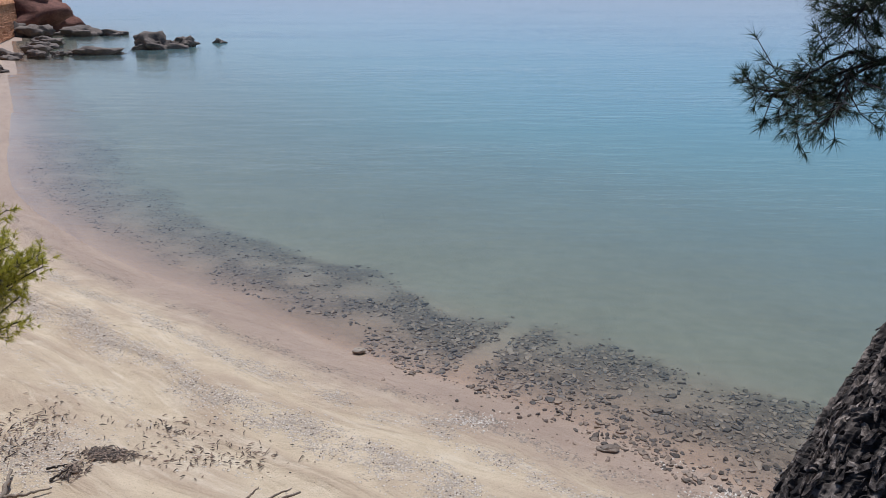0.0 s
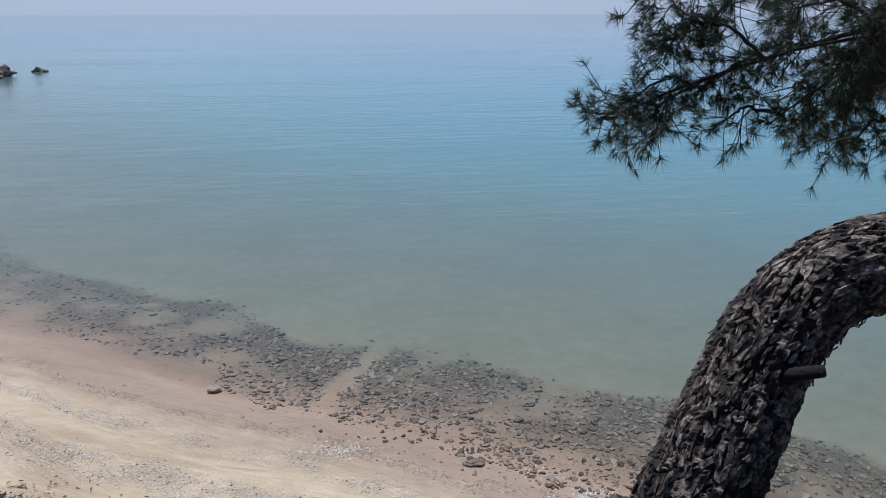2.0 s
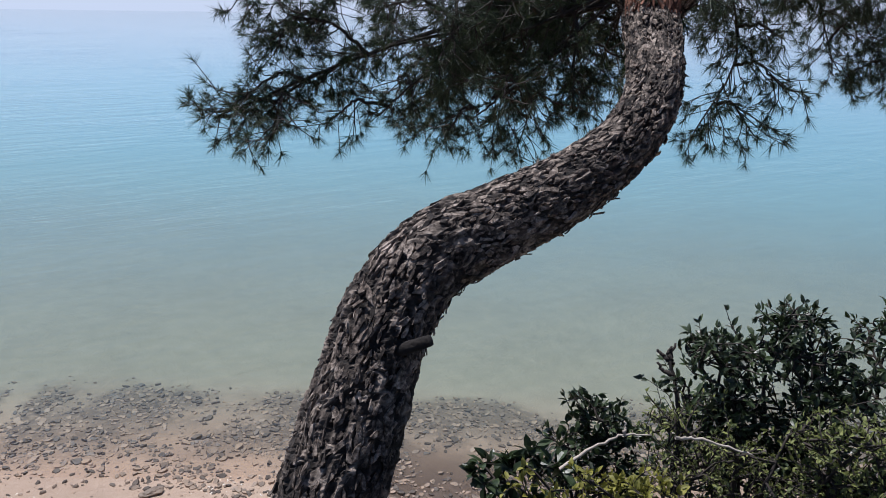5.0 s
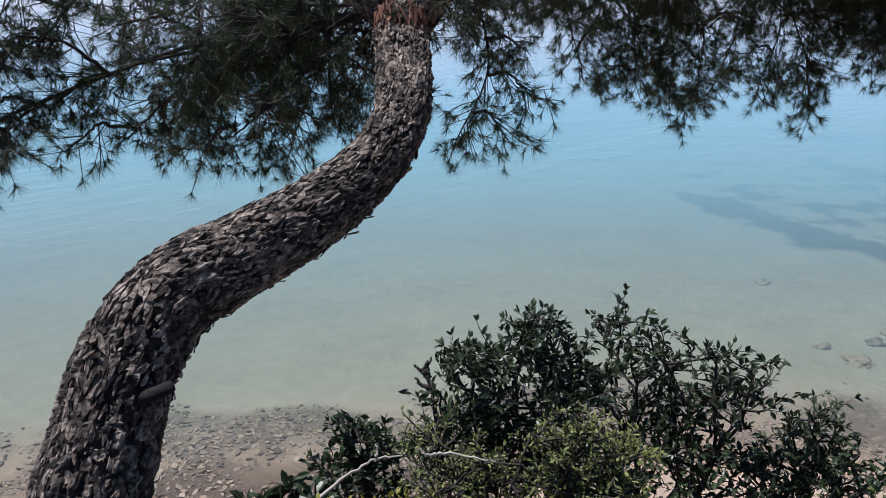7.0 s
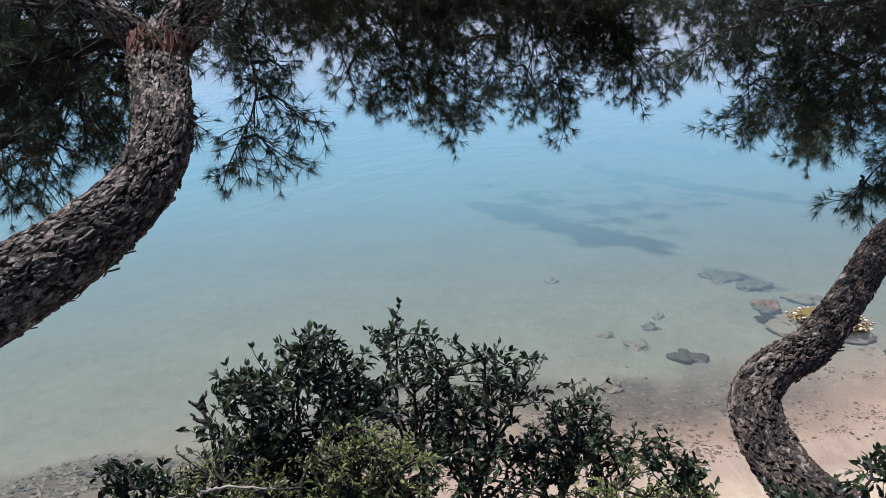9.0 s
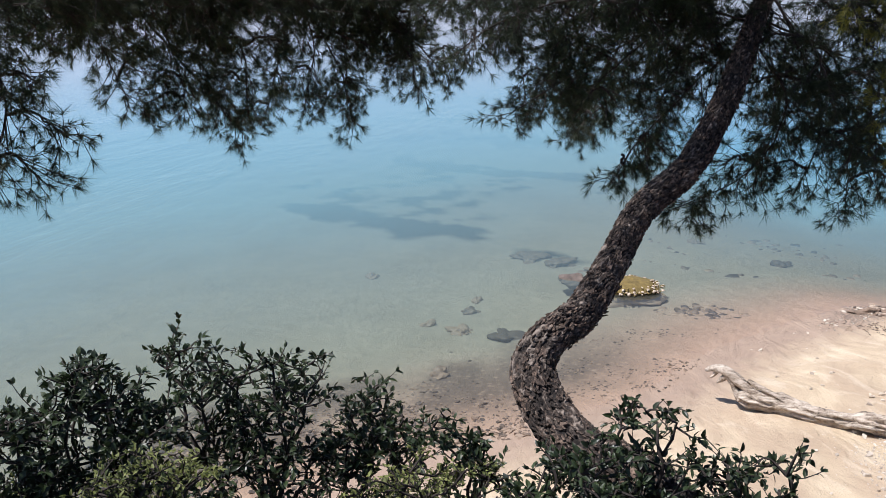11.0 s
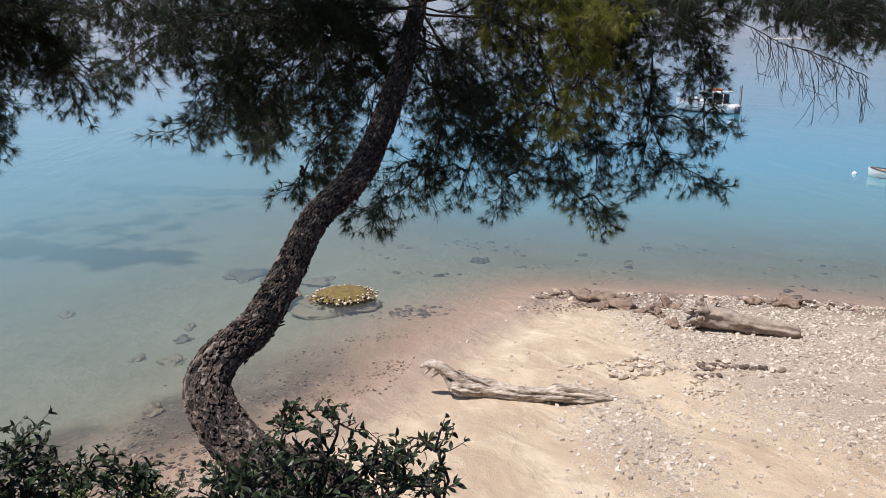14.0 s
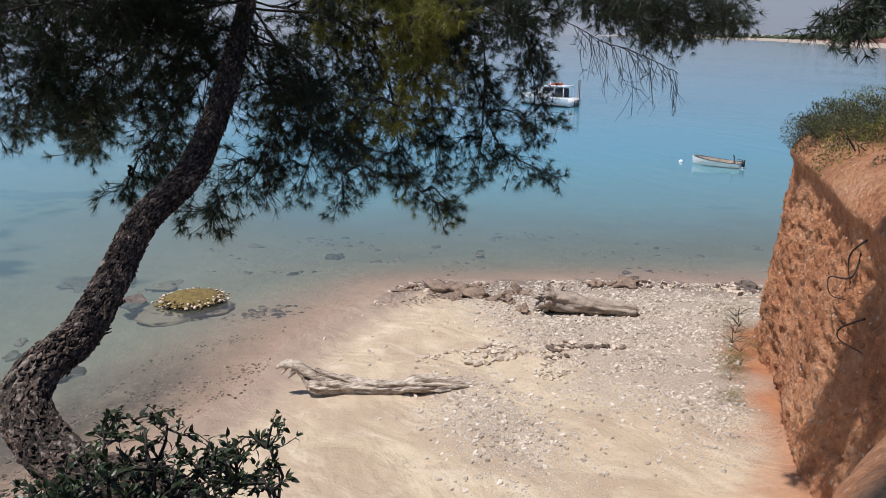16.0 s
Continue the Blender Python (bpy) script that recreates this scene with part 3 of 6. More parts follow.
def build_cliff():
    """The bank: a top that reaches inland, an edge, and a broken, nearly upright earth face down to the beach."""
    far = np.hypot(CLIFF_LINE[:, 0], CLIFF_LINE[:, 1])
    open_face = (CLIFF_LINE[:, 1] < -6) & (CLIFF_LINE[:, 1] > -16.5)
    step = np.where(open_face, 0.055, np.where(far < 10, 0.16, 1.2))
    run = np.concatenate([[0], np.cumsum(np.linalg.norm(np.diff(CLIFF_LINE, axis=0), axis=1) / step[:-1])])
    q = np.linspace(0, run[-1], int(run[-1]))
    p = np.column_stack([np.interp(q, run, CLIFF_LINE[:, k]) for k in (0, 1)])
    t = np.gradient(p, axis=0)
    t /= np.linalg.norm(t, axis=1)[:, None]
    out = np.stack([-t[:, 1], t[:, 0]], -1)
    n = len(p)
    u = np.concatenate([[0], np.cumsum(np.linalg.norm(np.diff(p, axis=0), axis=1))])
    rows = []
    inland = np.array([-40.0, -10.0])
    for k, z in ((0.999, 7.2), (0.5, 6.7), (0.2, 6.35), (0.1, 6.15), (0.05, 6.0), (0.022, 5.85), (0.009, 5.62)):
        g = p + (inland - p) * k
        rows.append(np.column_stack([g, z + 0.12 * (fbm(g[:, 0], g[:, 1], 3, 4) - 0.5)]))
    for v in np.linspace(0, 1, 96):
        z = 5.45 * (1 - v) + 0.15 * v
        level = np.full(n, z)
        wob = fbm(u * 0.7, level * 0.9, 4, 8) - 0.5
        gully = fbm(u * 0.8, level * 0.12, 3, 17) - 0.5
        ledge = np.abs(fbm(u * 0.9, level * 2.6, 3, 23) - 0.5)
        crumbs = np.abs(fbm(u * 4.5, level * 4.5, 3, 31) - 0.5)
        grit = lattice(np.floor(u * 11), np.floor(level * 11), 35) - 0.5
        o = -0.22 + 0.16 * np.exp(-(((v - 0.04) / 0.04) ** 2)) + 0.58 * v + (0.32 * wob + 0.42 * gully - 0.30 * ledge - 0.20 * crumbs + 0.075 * grit) * np.clip(v * 5, 0.12, 1)
        rows.append(np.column_stack([p + out * o[:, None], z + 0.1 * wob]))
    g = np.array(rows)
    i, j = np.meshgrid(np.arange(len(rows) - 1), np.arange(n - 1), indexing="ij")
    q = np.stack([i * n + j, i * n + j + 1, (i + 1) * n + j + 1, (i + 1) * n + j], -1).reshape(-1, 4)
    acc = Acc()
    acc.add(g.reshape(-1, 3), q)
    me = acc.mesh("cliff", True)
    # the unseen top near the pines is darkened to dim bounce under the trunks
    top = (np.arange(len(rows)) < 7)[:, None] * np.ones(n)
    attribute(me, "litter", (top * (np.hypot(g[..., 0], g[..., 1]) < 7.5)).ravel())
    return part("cliff", me, earth_material(), label="crumbling red earth cliff with an uneven face above the beach", smooth=True, kind="structure")


ground = build_ground()
water = build_water()
cliff = build_cliff()


# ---- stones ----
def rock_shapes(count, subdivisions, flat, seed, planes=0):
    rng, shapes = np.random.RandomState(seed), []
    for _ in range(count):
        bm = bmesh.new()
        bmesh.ops.create_icosphere(bm, subdivisions=subdivisions, radius=1.0)
        v = np.array([q.co[:] for q in bm.verts])
        f = np.array([[w.index for w in fc.verts] for fc in bm.faces])
        bm.free()
        o = rng.rand(3) * 50
        k = np.array([noise.noise(Vector(q * 1.1 + o)) for q in v])
        if planes:
            # broken faces: the sphere cut back by random planes
            n = rng.normal(size=(planes, 3))
            n /= np.linalg.norm(n, axis=1)[:, None]
            k = 0.45 * k + np.minimum(1.0, ((0.55 + 0.25 * rng.rand(planes)) / np.maximum(v @ n.T, 1e-3)).min(1)) - 1
            k /= 0.45
        v = v * (1 + 0.45 * k[:, None]) * np.array([1, 0.55 + 0.4 * rng.rand(), flat * (0.7 + 0.5 * rng.rand())])
        shapes.append((v, f))
    return shapes


def flat_stones(count, seed, m=7):
    """Angular flat stones: a broken outline with a bevelled, tilted top."""
    rng, shapes = np.random.RandomState(seed), []
    for _ in range(count):
        a = (np.arange(m) + 0.7 * (rng.rand(m) - 0.5)) / m * 6.283
        r = 0.7 + 0.45 * rng.rand(m)
        x, y = np.cos(a) * r, np.sin(a) * r * (0.5 + 0.35 * rng.rand())
        h = 0.14 + 0.18 * rng.rand()
        tilt = rng.normal(0, 0.14, 2)
        ring = np.column_stack([x * 1.02, y * 1.02, np.full(m, -h)])
        top = np.column_stack([x * 0.82, y * 0.82, h + tilt[0] * x + tilt[1] * y + rng.normal(0, 0.03, m)])
        k = np.arange(m)
        n = (k + 1) % m
        f = [t for lo, hi in ((0, m),) for t in zip(lo + k, lo + n, hi + n)] + [t for lo, hi in ((0, m),) for t in zip(lo + k, hi + n, hi + k)]
        f += [(m, m + q, m + q + 1) for q in range(1, m - 1)]
        shapes.append((np.concatenate([ring, top]), np.array(f)))
    return shapes


def turn_z(a):
    c, s = np.cos(a), np.sin(a)
    return np.array([[c, -s, 0], [s, c, 0], [0, 0, 1]])


def scatter_stones(parent, name, mat_, shapes, places, sizes, singles=0, sink=0.3, smooth=True):
    """Stones at places: the first singles as pieces of their own, the rest joined."""
    rng = np.random.RandomState(len(places))
    acc = Acc()
    meshes = []
    for v, f in shapes:
        a = Acc()
        a.add(v, f)
        me = a.mesh(name, smooth)
        me.materials.append(mat_)
        meshes.append(me)
    for k, (p, s) in enumerate(zip(places, sizes)):
        v, f = shapes[k % len(shapes)]
        ang = rng.rand() * 6.28
        lift = s * np.abs(v[:, 2]).max() * (1 - 2 * sink)
        if k < singles:
            ob = part(name, meshes[k % len(shapes)], None, parent)
            ob.matrix_world = Matrix.Translation((p[0], p[1], p[2] + lift)) @ Matrix.Rotation(ang, 4, "Z") @ Matrix.Scale(s, 4)
        else:
            acc.add((v * s) @ turn_z(ang).T + [p[0], p[1], p[2] + lift], f)
    if acc.n:
        part(name + "s", acc, mat_, parent, smooth=smooth, kind="stuff")


def spots(n, box, accept, seed):
    """Random places on the ground inside box, kept by the chance accept(x, y, s)."""
    rng = np.random.RandomState(seed)
    x, y = rng.uniform(box[0], box[1], n), rng.uniform(box[2], box[3], n)
    s = shore_distance(x, y)
    keep = rng.rand(n) < accept(x, y, s)
    x, y, s = x[keep], y[keep], s[keep]
    return np.column_stack([x, y, land_height(x, y, s)])


def reef_chance(x, y, s):
    edge = 4.3 + 2.2 * (fbm(x * 0.45, y * 0.45, 3, 41) - 0.5) + np.clip((-x - 3) / 8, 0, 1.2)
    gap = np.abs((x - 0.9) * 0.8 - (y - 16.2) * 0.35 + 0.7 * (fbm(x * 1.1, y * 1.1, 2, 78) - 0.5)) < 0.22 + 0.5 * (fbm(x * 1.7, y * 1.7, 2, 77) - 0.5)
    inner = np.where(x > 1.5, 0.35, np.where(x > -2, 0.0, -0.9)) + 0.9 * (fbm(x * 1.2, y * 1.2, 3, 79) - 0.5)
    band = (s < inner) & (s > -edge) & ~gap
    thin = np.clip((16.5 - x) / 3, 0.0, 1) * np.clip((y + 0.5) / 2, 0, 1)
    clump = np.clip(4 * (fbm(x * 0.9, y * 0.9, 3, 43) - 0.25), 0.05, 1)
    near_edge = np.clip(0.55 + (x + 2) / 6, 0.32, 1) * np.clip((edge + s) / 0.8, 0.25, 1)
    return band * thin * clump * near_edge


reef = spots(210000, (-26, 17, -1, 42), reef_chance, 5)
reef = reef[np.argsort(np.hypot(reef[:, 0] - 3, reef[:, 1] - 12.5))]
rng = np.random.RandomState(7)
reef_sizes = (0.030 + 0.062 * rng.rand(len(reef)) ** 2.0 + 0.07 * rng.rand(len(reef)) ** 12) * np.clip(1 + (reef[:, 0] + 2) / 20, 0.6, 1)
scatter_stones(ground, "stone", MAT["reef"], flat_stones(24, 3, 6), reef, reef_sizes, 300, 0.48, False)


# ---- pines ----
def frame_of(d):
    d = d / (np.linalg.norm(d) + 1e-9)
    a = np.cross(d, [0, 0, 1.0]) if abs(d[2]) < 0.95 else np.cross(d, [1.0, 0, 0])
    a /= np.linalg.norm(a) + 1e-9
    return d, a, np.cross(d, a)


class Foliage:
    def __init__(self, seed):
        self.rng, self.wood, self.tips, self.young = np.random.RandomState(seed), Acc(), [], []

    def spray(self, line, first=0.12, step=0.026, reach=0.27, hang=0.35, bare=False, young=0.0):
        """Side twigs with shoots along a limb's outer part; hang: how far they droop."""
        rng = self.rng
        pts = smooth_line(line, 40)
        u = np.concatenate([[0], np.cumsum(np.linalg.norm(np.diff(pts, axis=0), axis=1))])
        for s in np.arange(first * u[-1], u[-1], step):
            p = np.array([np.interp(s, u, pts[:, k]) for k in range(3)])
            d = np.array([np.interp(min(s + 0.05, u[-1]), u, pts[:, k]) for k in range(3)]) - p
            d, a, b = frame_of(d if np.linalg.norm(d) > 1e-6 else pts[-1] - pts[-3])
            ang = rng.rand() * 6.28
            way = d * (0.35 + 0.5 * rng.rand()) + np.cos(ang) * a + np.sin(ang) * b * 0.8
            way[2] -= hang * (0.4 + rng.rand())
            way /= np.linalg.norm(way)
            n = reach * (0.45 + 0.75 * rng.rand()) * (1.1 - 0.5 * s / u[-1])
            self.twig(p, way, n, 0.0032, 2 + int(rng.rand() * 3), hang, bare, rng.rand() < young)
        if not bare:
            self.tips.append((pts[-1], pts[-1] - pts[-4], 0.06))

    def twig(self, p, way, n, r, shoots, hang, bare, young):
        """A thin crooked twig that droops and turns up again, with short shoots that end in tufts."""
        rng = self.rng
        bend = rng.normal(0, 0.5, 3)
        mid = p + way * n * 0.5 + bend * n * 0.22 - [0, 0, 0.05 * n]
        end = p + way * n + np.array([0, 0, (0.45 - hang) * 0.35]) * n + bend * n * 0.1
        line = smooth_line([p, mid, end], 5)
        tube(self.wood, line[[0, 2, 4]], [r, r * 0.7, r * 0.5], 3, 0, False)
        where = self.young if young else self.tips
        if not bare:
            where.append((end, end - mid, 0.018 + 0.014 * rng.rand()))
        for k in range(shoots):
            q = 0.3 + 0.65 * rng.rand()
            o = line[int(q * 4)]
            w = way + rng.normal(0, 0.85, 3)
            w[2] += 0.1 - hang * 1.2
            w /= np.linalg.norm(w)
            m = n * (0.25 + 0.42 * rng.rand())
            e = o + w * m + rng.normal(0, 0.012, 3)
            tube(self.wood, [o, e] if not bare else [o, o + w * m * 0.5 + rng.normal(0, 0.018, 3), e], [r * 0.6, r * 0.45] if not bare else [r * 0.6, r * 0.5, r * 0.4], 3, 0, False)
            if not bare:
                where.append((e, w, 0.012 + 0.012 * rng.rand()))

    def needles(self, tips, count=26, length=0.062, width=0.0016):
        """Thin blades round every shoot's end."""
        rng, n = self.rng, len(tips)
        base = np.array([t[0] for t in tips])
        way = np.array([t[1] for t in tips])
        way /= np.linalg.norm(way, axis=1)[:, None] + 1e-9
        run = np.array([t[2] for t in tips])
        a = np.cross(way, rng.normal(size=(n, 3)))
        a /= np.linalg.norm(a, axis=1)[:, None] + 1e-9
        b = np.cross(way, a)
        ang = rng.rand(n, count) * 6.283
        lean = np.radians(8 + 72 * rng.rand(n, count) ** 0.9)
        side = np.cos(ang)[..., None] * a[:, None] + np.sin(ang)[..., None] * b[:, None]
        d = np.cos(lean)[..., None] * way[:, None] + np.sin(lean)[..., None] * side
        root = base[:, None] - way[:, None] * (run[:, None] * rng.rand(n, count))[..., None]
        ln = length * (0.6 + 0.6 * rng.rand(n, 1)) * (0.75 + 0.4 * rng.rand(n, count))
        tip = root + d * ln[..., None]
        tip[..., 2] -= 0.014 * rng.rand(n, count)
        across = np.cross(d, rng.normal(size=(n, count, 3)))
        across *= (width / 2) / (np.linalg.norm(across, axis=-1, keepdims=True) + 1e-9)
        v = np.stack([root - across, root + across, tip], 2).reshape(-1, 3)
        acc = Acc()
        acc.add(v, np.arange(len(v)).reshape(-1, 3))
        return acc


def scales(along, ring, cols, size, seed):
    """A field of bark scales round a trunk: each point's scale (0 to 1), its place along that scale, and its distance to the next scale."""
    row, col = along / size, ring * cols
    row = row + 0.55 * (vnoise(along * 55, ring * 40, seed) - 0.5)
    col = col + 0.55 * (vnoise(along * 55 + 9, ring * 40, seed + 3) - 0.5)
    best, second = np.full(row.shape, 9.0), np.full(row.shape, 9.0)
    name, off = np.zeros_like(row), np.zeros_like(row)
    r0, c0 = np.floor(row), np.floor(col)
    for dr in (-1, 0, 1):
        for dc in (-1, 0, 1):
            r, c = r0 + dr, c0 + dc
            w = np.mod(c, cols)
            pr, pc = r + 0.1 + 0.8 * lattice(r, w, seed), c + 0.1 + 0.8 * lattice(r, w, seed + 5)
            d = np.hypot(row - pr, col - pc)
            near = d < best
            second = np.where(near, best, np.minimum(second, d))
            name = np.where(near, lattice(r, w, seed + 11), name)
            off = np.where(near, row - pr, off)
            best = np.where(near, d, best)
    return name, off, second - best


def trunk_mesh(line, count, sides=40, seed=1, lumps=0.10, bark=None, grain=(4.0, 2.2)):
    """A knotted trunk from rows of x, y, z, radius; bark: the length and width of its scales."""
    rows = smooth_line(line, count)
    acc = Acc()
    tube(acc, rows[:, :3], rows[:, 3], sides, 0, True)
    v = acc.v[0].reshape(count, sides, 3)
    centre = rows[:, None, :3]
    u = np.concatenate([[0], np.cumsum(np.linalg.norm(np.diff(rows[:, :3], axis=0), axis=1))])
    th = np.arange(sides) / sides * 2 * math.pi
    off = np.zeros((count, sides))
    for i in range(count):
        for j in range(sides):
            off[i, j] = noise.fractal(Vector((u[i] * grain[0] + seed * 7.3, math.cos(th[j]) * grain[1], math.sin(th[j]) * grain[1])), 1.0, 2.0, 4)
    lift = lumps * off * rows[:, 3:4]
    look_of = None
    if bark:
        along, ring = np.repeat(u[:, None], sides, 1), np.repeat(th[None] / (2 * math.pi), count, 0)
        cols = max(8, round(2 * math.pi * rows[:, 3].mean() / bark[1]))
        a, o, e = scales(along, ring, cols, bark[0], seed)
        a2, o2, e2 = scales(along, ring, cols * 2, bark[0] * 0.5, seed + 40)
        coarse, p, f = scales(along, ring, max(4, cols // 3), bark[0] * 3.2, seed + 80)
        crack = np.exp(-e / 0.10)
        deep = np.exp(-f / 0.06)
        lift += 0.006 * (a - 0.5) + 0.007 * o * (lattice(a * 99, a, 3) - 0.35) - 0.006 * crack - 0.012 * deep + 0.0025 * (a2 - 0.5) - 0.0025 * np.exp(-e2 / 0.15) + 0.008 * (coarse - 0.5)
        look_of = (0.6 * a + 0.25 * a2 + 0.15 * coarse, np.clip(np.maximum(crack, deep) + 0.35 * np.exp(-e2 / 0.15), 0, 1))
    out = v - centre
    out /= np.linalg.norm(out, axis=2, keepdims=True) + 1e-9
    acc.v[0] = (v + out * lift[..., None]).reshape(-1, 3)
    return acc, rows, look_of


def bark_plates(rows, seed, size=(0.034, 0.019), splinters=700):
    """Scaly plates laid over the trunk in uneven courses, each a little lifted and tilted, and curled splinters that stand off it."""
    rng, acc = np.random.RandomState(seed), Acc()
    d = np.gradient(rows[:, :3], axis=0)
    u = np.concatenate([[0], np.cumsum(np.linalg.norm(np.diff(rows[:, :3], axis=0), axis=1))])
    places = []
    for k, q in enumerate(np.arange(0.01, u[-1] - 0.02, size[0] * 0.80)):
        i = int(np.searchsorted(u, q)) - 1
        n = max(6, int(6.283 * rows[max(i, 0), 3] / size[1]))
        for a in (np.arange(n) + 0.5 * (k % 2)) / n * 6.283:
            if rng.rand() < 0.80:
                places.append((q + rng.normal(0, size[0] * 0.20), a + rng.normal(0, 1.1 / n), False))
    places += [(rng.rand() * (u[-1] - 0.05), rng.rand() * 6.283, True) for _ in range(splinters)]
    for q, ang, stick in places:
        i = min(max(int(np.searchsorted(u, q)) - 1, 0), len(rows) - 2)
        s = (q - u[i]) / (u[i + 1] - u[i] + 1e-9)
        c = rows[i] * (1 - s) + rows[i + 1] * s
        t, a, b = frame_of(d[i])
        out = np.cos(ang) * a + np.sin(ang) * b
        across = np.cross(t, out)
        m = 7
        big = 0.50 + 0.95 * rng.rand() ** 1.8
        ln, wd = size[0] * 0.50 * big * (0.7 + 0.9 * rng.rand()), size[1] * 0.52 * big * (0.8 + 0.4 * rng.rand())
        th = (np.arange(m) + 0.8 * (rng.rand(m) - 0.5)) / m * 6.283
        rad = 0.45 + 0.85 * rng.rand(m)
        twist = rng.normal(0, 0.26)
        x, y = np.cos(th) * rad * ln, np.sin(th) * rad * wd
        x, y = x * math.cos(twist) - y * math.sin(twist), x * math.sin(twist) + y * math.cos(twist)
        tilt, roll = rng.normal(0, 0.11), rng.normal(0, 0.10)
        hi, thick = c[3] - 0.001 + 0.007 * rng.rand() ** 1.3, 0.008
        if stick:
            tilt = (0.25 + 0.4 * rng.rand()) * (1 if rng.rand() < 0.5 else -1)
            shred = out[2] < -0.25
            x, y, hi, thick = x * (0.8 if shred else 0.6), y * (1.1 if shred else 0.6), c[3] + (0.008 if shred else 0.004), 0.003
        top = c[:3] + out * (hi - y[:, None] ** 2 / (2 * c[3]) + tilt * x[:, None] + roll * y[:, None] + rng.normal(0, 0.0012, (m, 1))) + t * x[:, None] + across * y[:, None]
        low = top - out * thick + (t * x[:, None] + across * y[:, None]) * 0.12
        k = np.arange(m)
        acc.add(np.concatenate([top, low]), np.stack([k, (k + 1) % m, m + (k + 1) % m, m + k], -1))
        acc.f.append(np.array([k]) + acc.n - 2 * m)
    return acc


def limb_part(tree, line, r0, r1, name="limb"):
    acc = Acc()
    pts = smooth_line(line, 26)
    wig = np.cumsum(np.random.normal(0, 0.004, (26, 3)), axis=0)
    wig -= np.linspace(0, 1, 26)[:, None] * wig[-1]
    tube(acc, pts + wig, np.linspace(r0, r1, 26), 8, 0.25)
    part(name, acc, MAT["twig"], tree, smooth=True)
    return pts


def pine(label, trunk, limbs, seed, plates, foot=None, boughs=5, tuft=(30, 0.066, 0.0025), mesh=(420, 90), fork=None, flake="flake"):
    tree = thing("pine_tree", foot or trunk[0][:3], label, "tree")
    acc, rows, look_of = trunk_mesh(trunk, *mesh, seed, 0.10, plates)
    me = acc.mesh("trunk", False)
    for key, values in zip(("scale", "crack"), look_of):
        attribute(me, key, np.concatenate([values.ravel(), [0.5, 0.5]]))
    part("trunk", me, MAT["bark"], tree)
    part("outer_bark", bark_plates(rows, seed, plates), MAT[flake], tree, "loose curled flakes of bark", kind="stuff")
    if fork:
        acc, frows, flook = trunk_mesh(fork, 110, 60, seed + 2, 0.07, plates)
        me = acc.mesh("fork_limb", False)
        for key, values in zip(("scale", "crack"), flook):
            attribute(me, key, np.concatenate([values.ravel(), [0.5, 0.5]]))
        part("fork_limb", me, MAT["bark"], tree)
        part("fork_bark", bark_plates(frows, seed + 2, plates, 60), MAT[flake], tree, "loose flakes of bark", kind="stuff")
    leaves = Foliage(seed)
    rng = np.random.RandomState(seed + 1)
    roots = np.concatenate([rows[-60:], frows[40:]])[:, :3] if fork else None
    for line, r0, opts in limbs:
        if fork and line[0][0] < 3.5:
            line = [tuple(roots[np.argmin(((roots - line[0]) ** 2).sum(1))]), *line[1:]]
        pts = limb_part(tree, line, r0 * 0.25, 0.003)
        leaves.spray(line, **opts)
        if opts.get("bare"):
            continue
        # side boughs fill the crown round each limb
        for q in np.linspace(0.22, 0.86, int(boughs)):
            o = pts[int(q * 25)]
            d = pts[min(25, int(q * 25) + 3)] - o
            way = d / (np.linalg.norm(d) + 1e-9) * 0.6 + rng.normal(0, 0.75, 3)
            way[2] = 0.2 + 0.3 * rng.normal() if o[2] > 7.6 else 0.12 * rng.normal()
            way *= 1.0 if o[2] > 7.6 else 0.7
            n = (0.30 + 0.32 * rng.rand()) * (1.15 - 0.85 * q)
            e = o + way / np.linalg.norm(way) * n
            side = [o, (o + e) / 2 + [0, 0, 0.03], e - [0, 0, 0.05]]
            limb_part(tree, side, 0.009, 0.003, "bough")
            leaves.spray(side, **{**opts, "first": 0.15, "reach": 0.24})
    if leaves.wood.n:
        part("twig_tangle", leaves.wood, MAT["twig"], tree, kind="stuff")
    part("foliage", leaves.needles(leaves.tips, *tuft), MAT["needle"], tree, "dark green needle tufts", kind="stuff")
    if leaves.young:
        part("young_foliage", leaves.needles(leaves.young, *tuft), MAT["young"], tree, "yellow-green needle tufts", kind="stuff")
    return tree


TRUNK_1 = [(1.02, 1.86, 5.54, 0.168), (1.175, 1.945, 6.094, 0.150), (1.305, 2.005, 6.464, 0.138), (1.402, 2.05, 6.637, 0.133), (1.503, 2.103, 6.807, 0.126), (1.584, 2.139, 6.929, 0.124), (1.742, 2.172, 7.054, 0.122), (1.98, 2.167, 7.122, 0.117), (2.247, 2.15, 7.205, 0.107), (2.49, 2.16, 7.32, 0.096), (2.685, 2.228, 7.456, 0.094), (2.857, 2.388, 7.605, 0.099), (2.985, 2.525, 7.72, 0.104), (3.052, 2.49, 7.80, 0.088), (3.107, 2.43, 7.9, 0.075), (3.19, 2.39, 8.05, 0.068), (3.28, 2.32, 8.33, 0.055)]
FORK_1 = [(2.93, 2.48, 7.64, 0.062), (2.975, 2.575, 7.755, 0.068), (2.925, 2.672, 7.846, 0.062), (2.849, 2.797, 7.974, 0.055), (2.72, 2.93, 8.21, 0.042)]
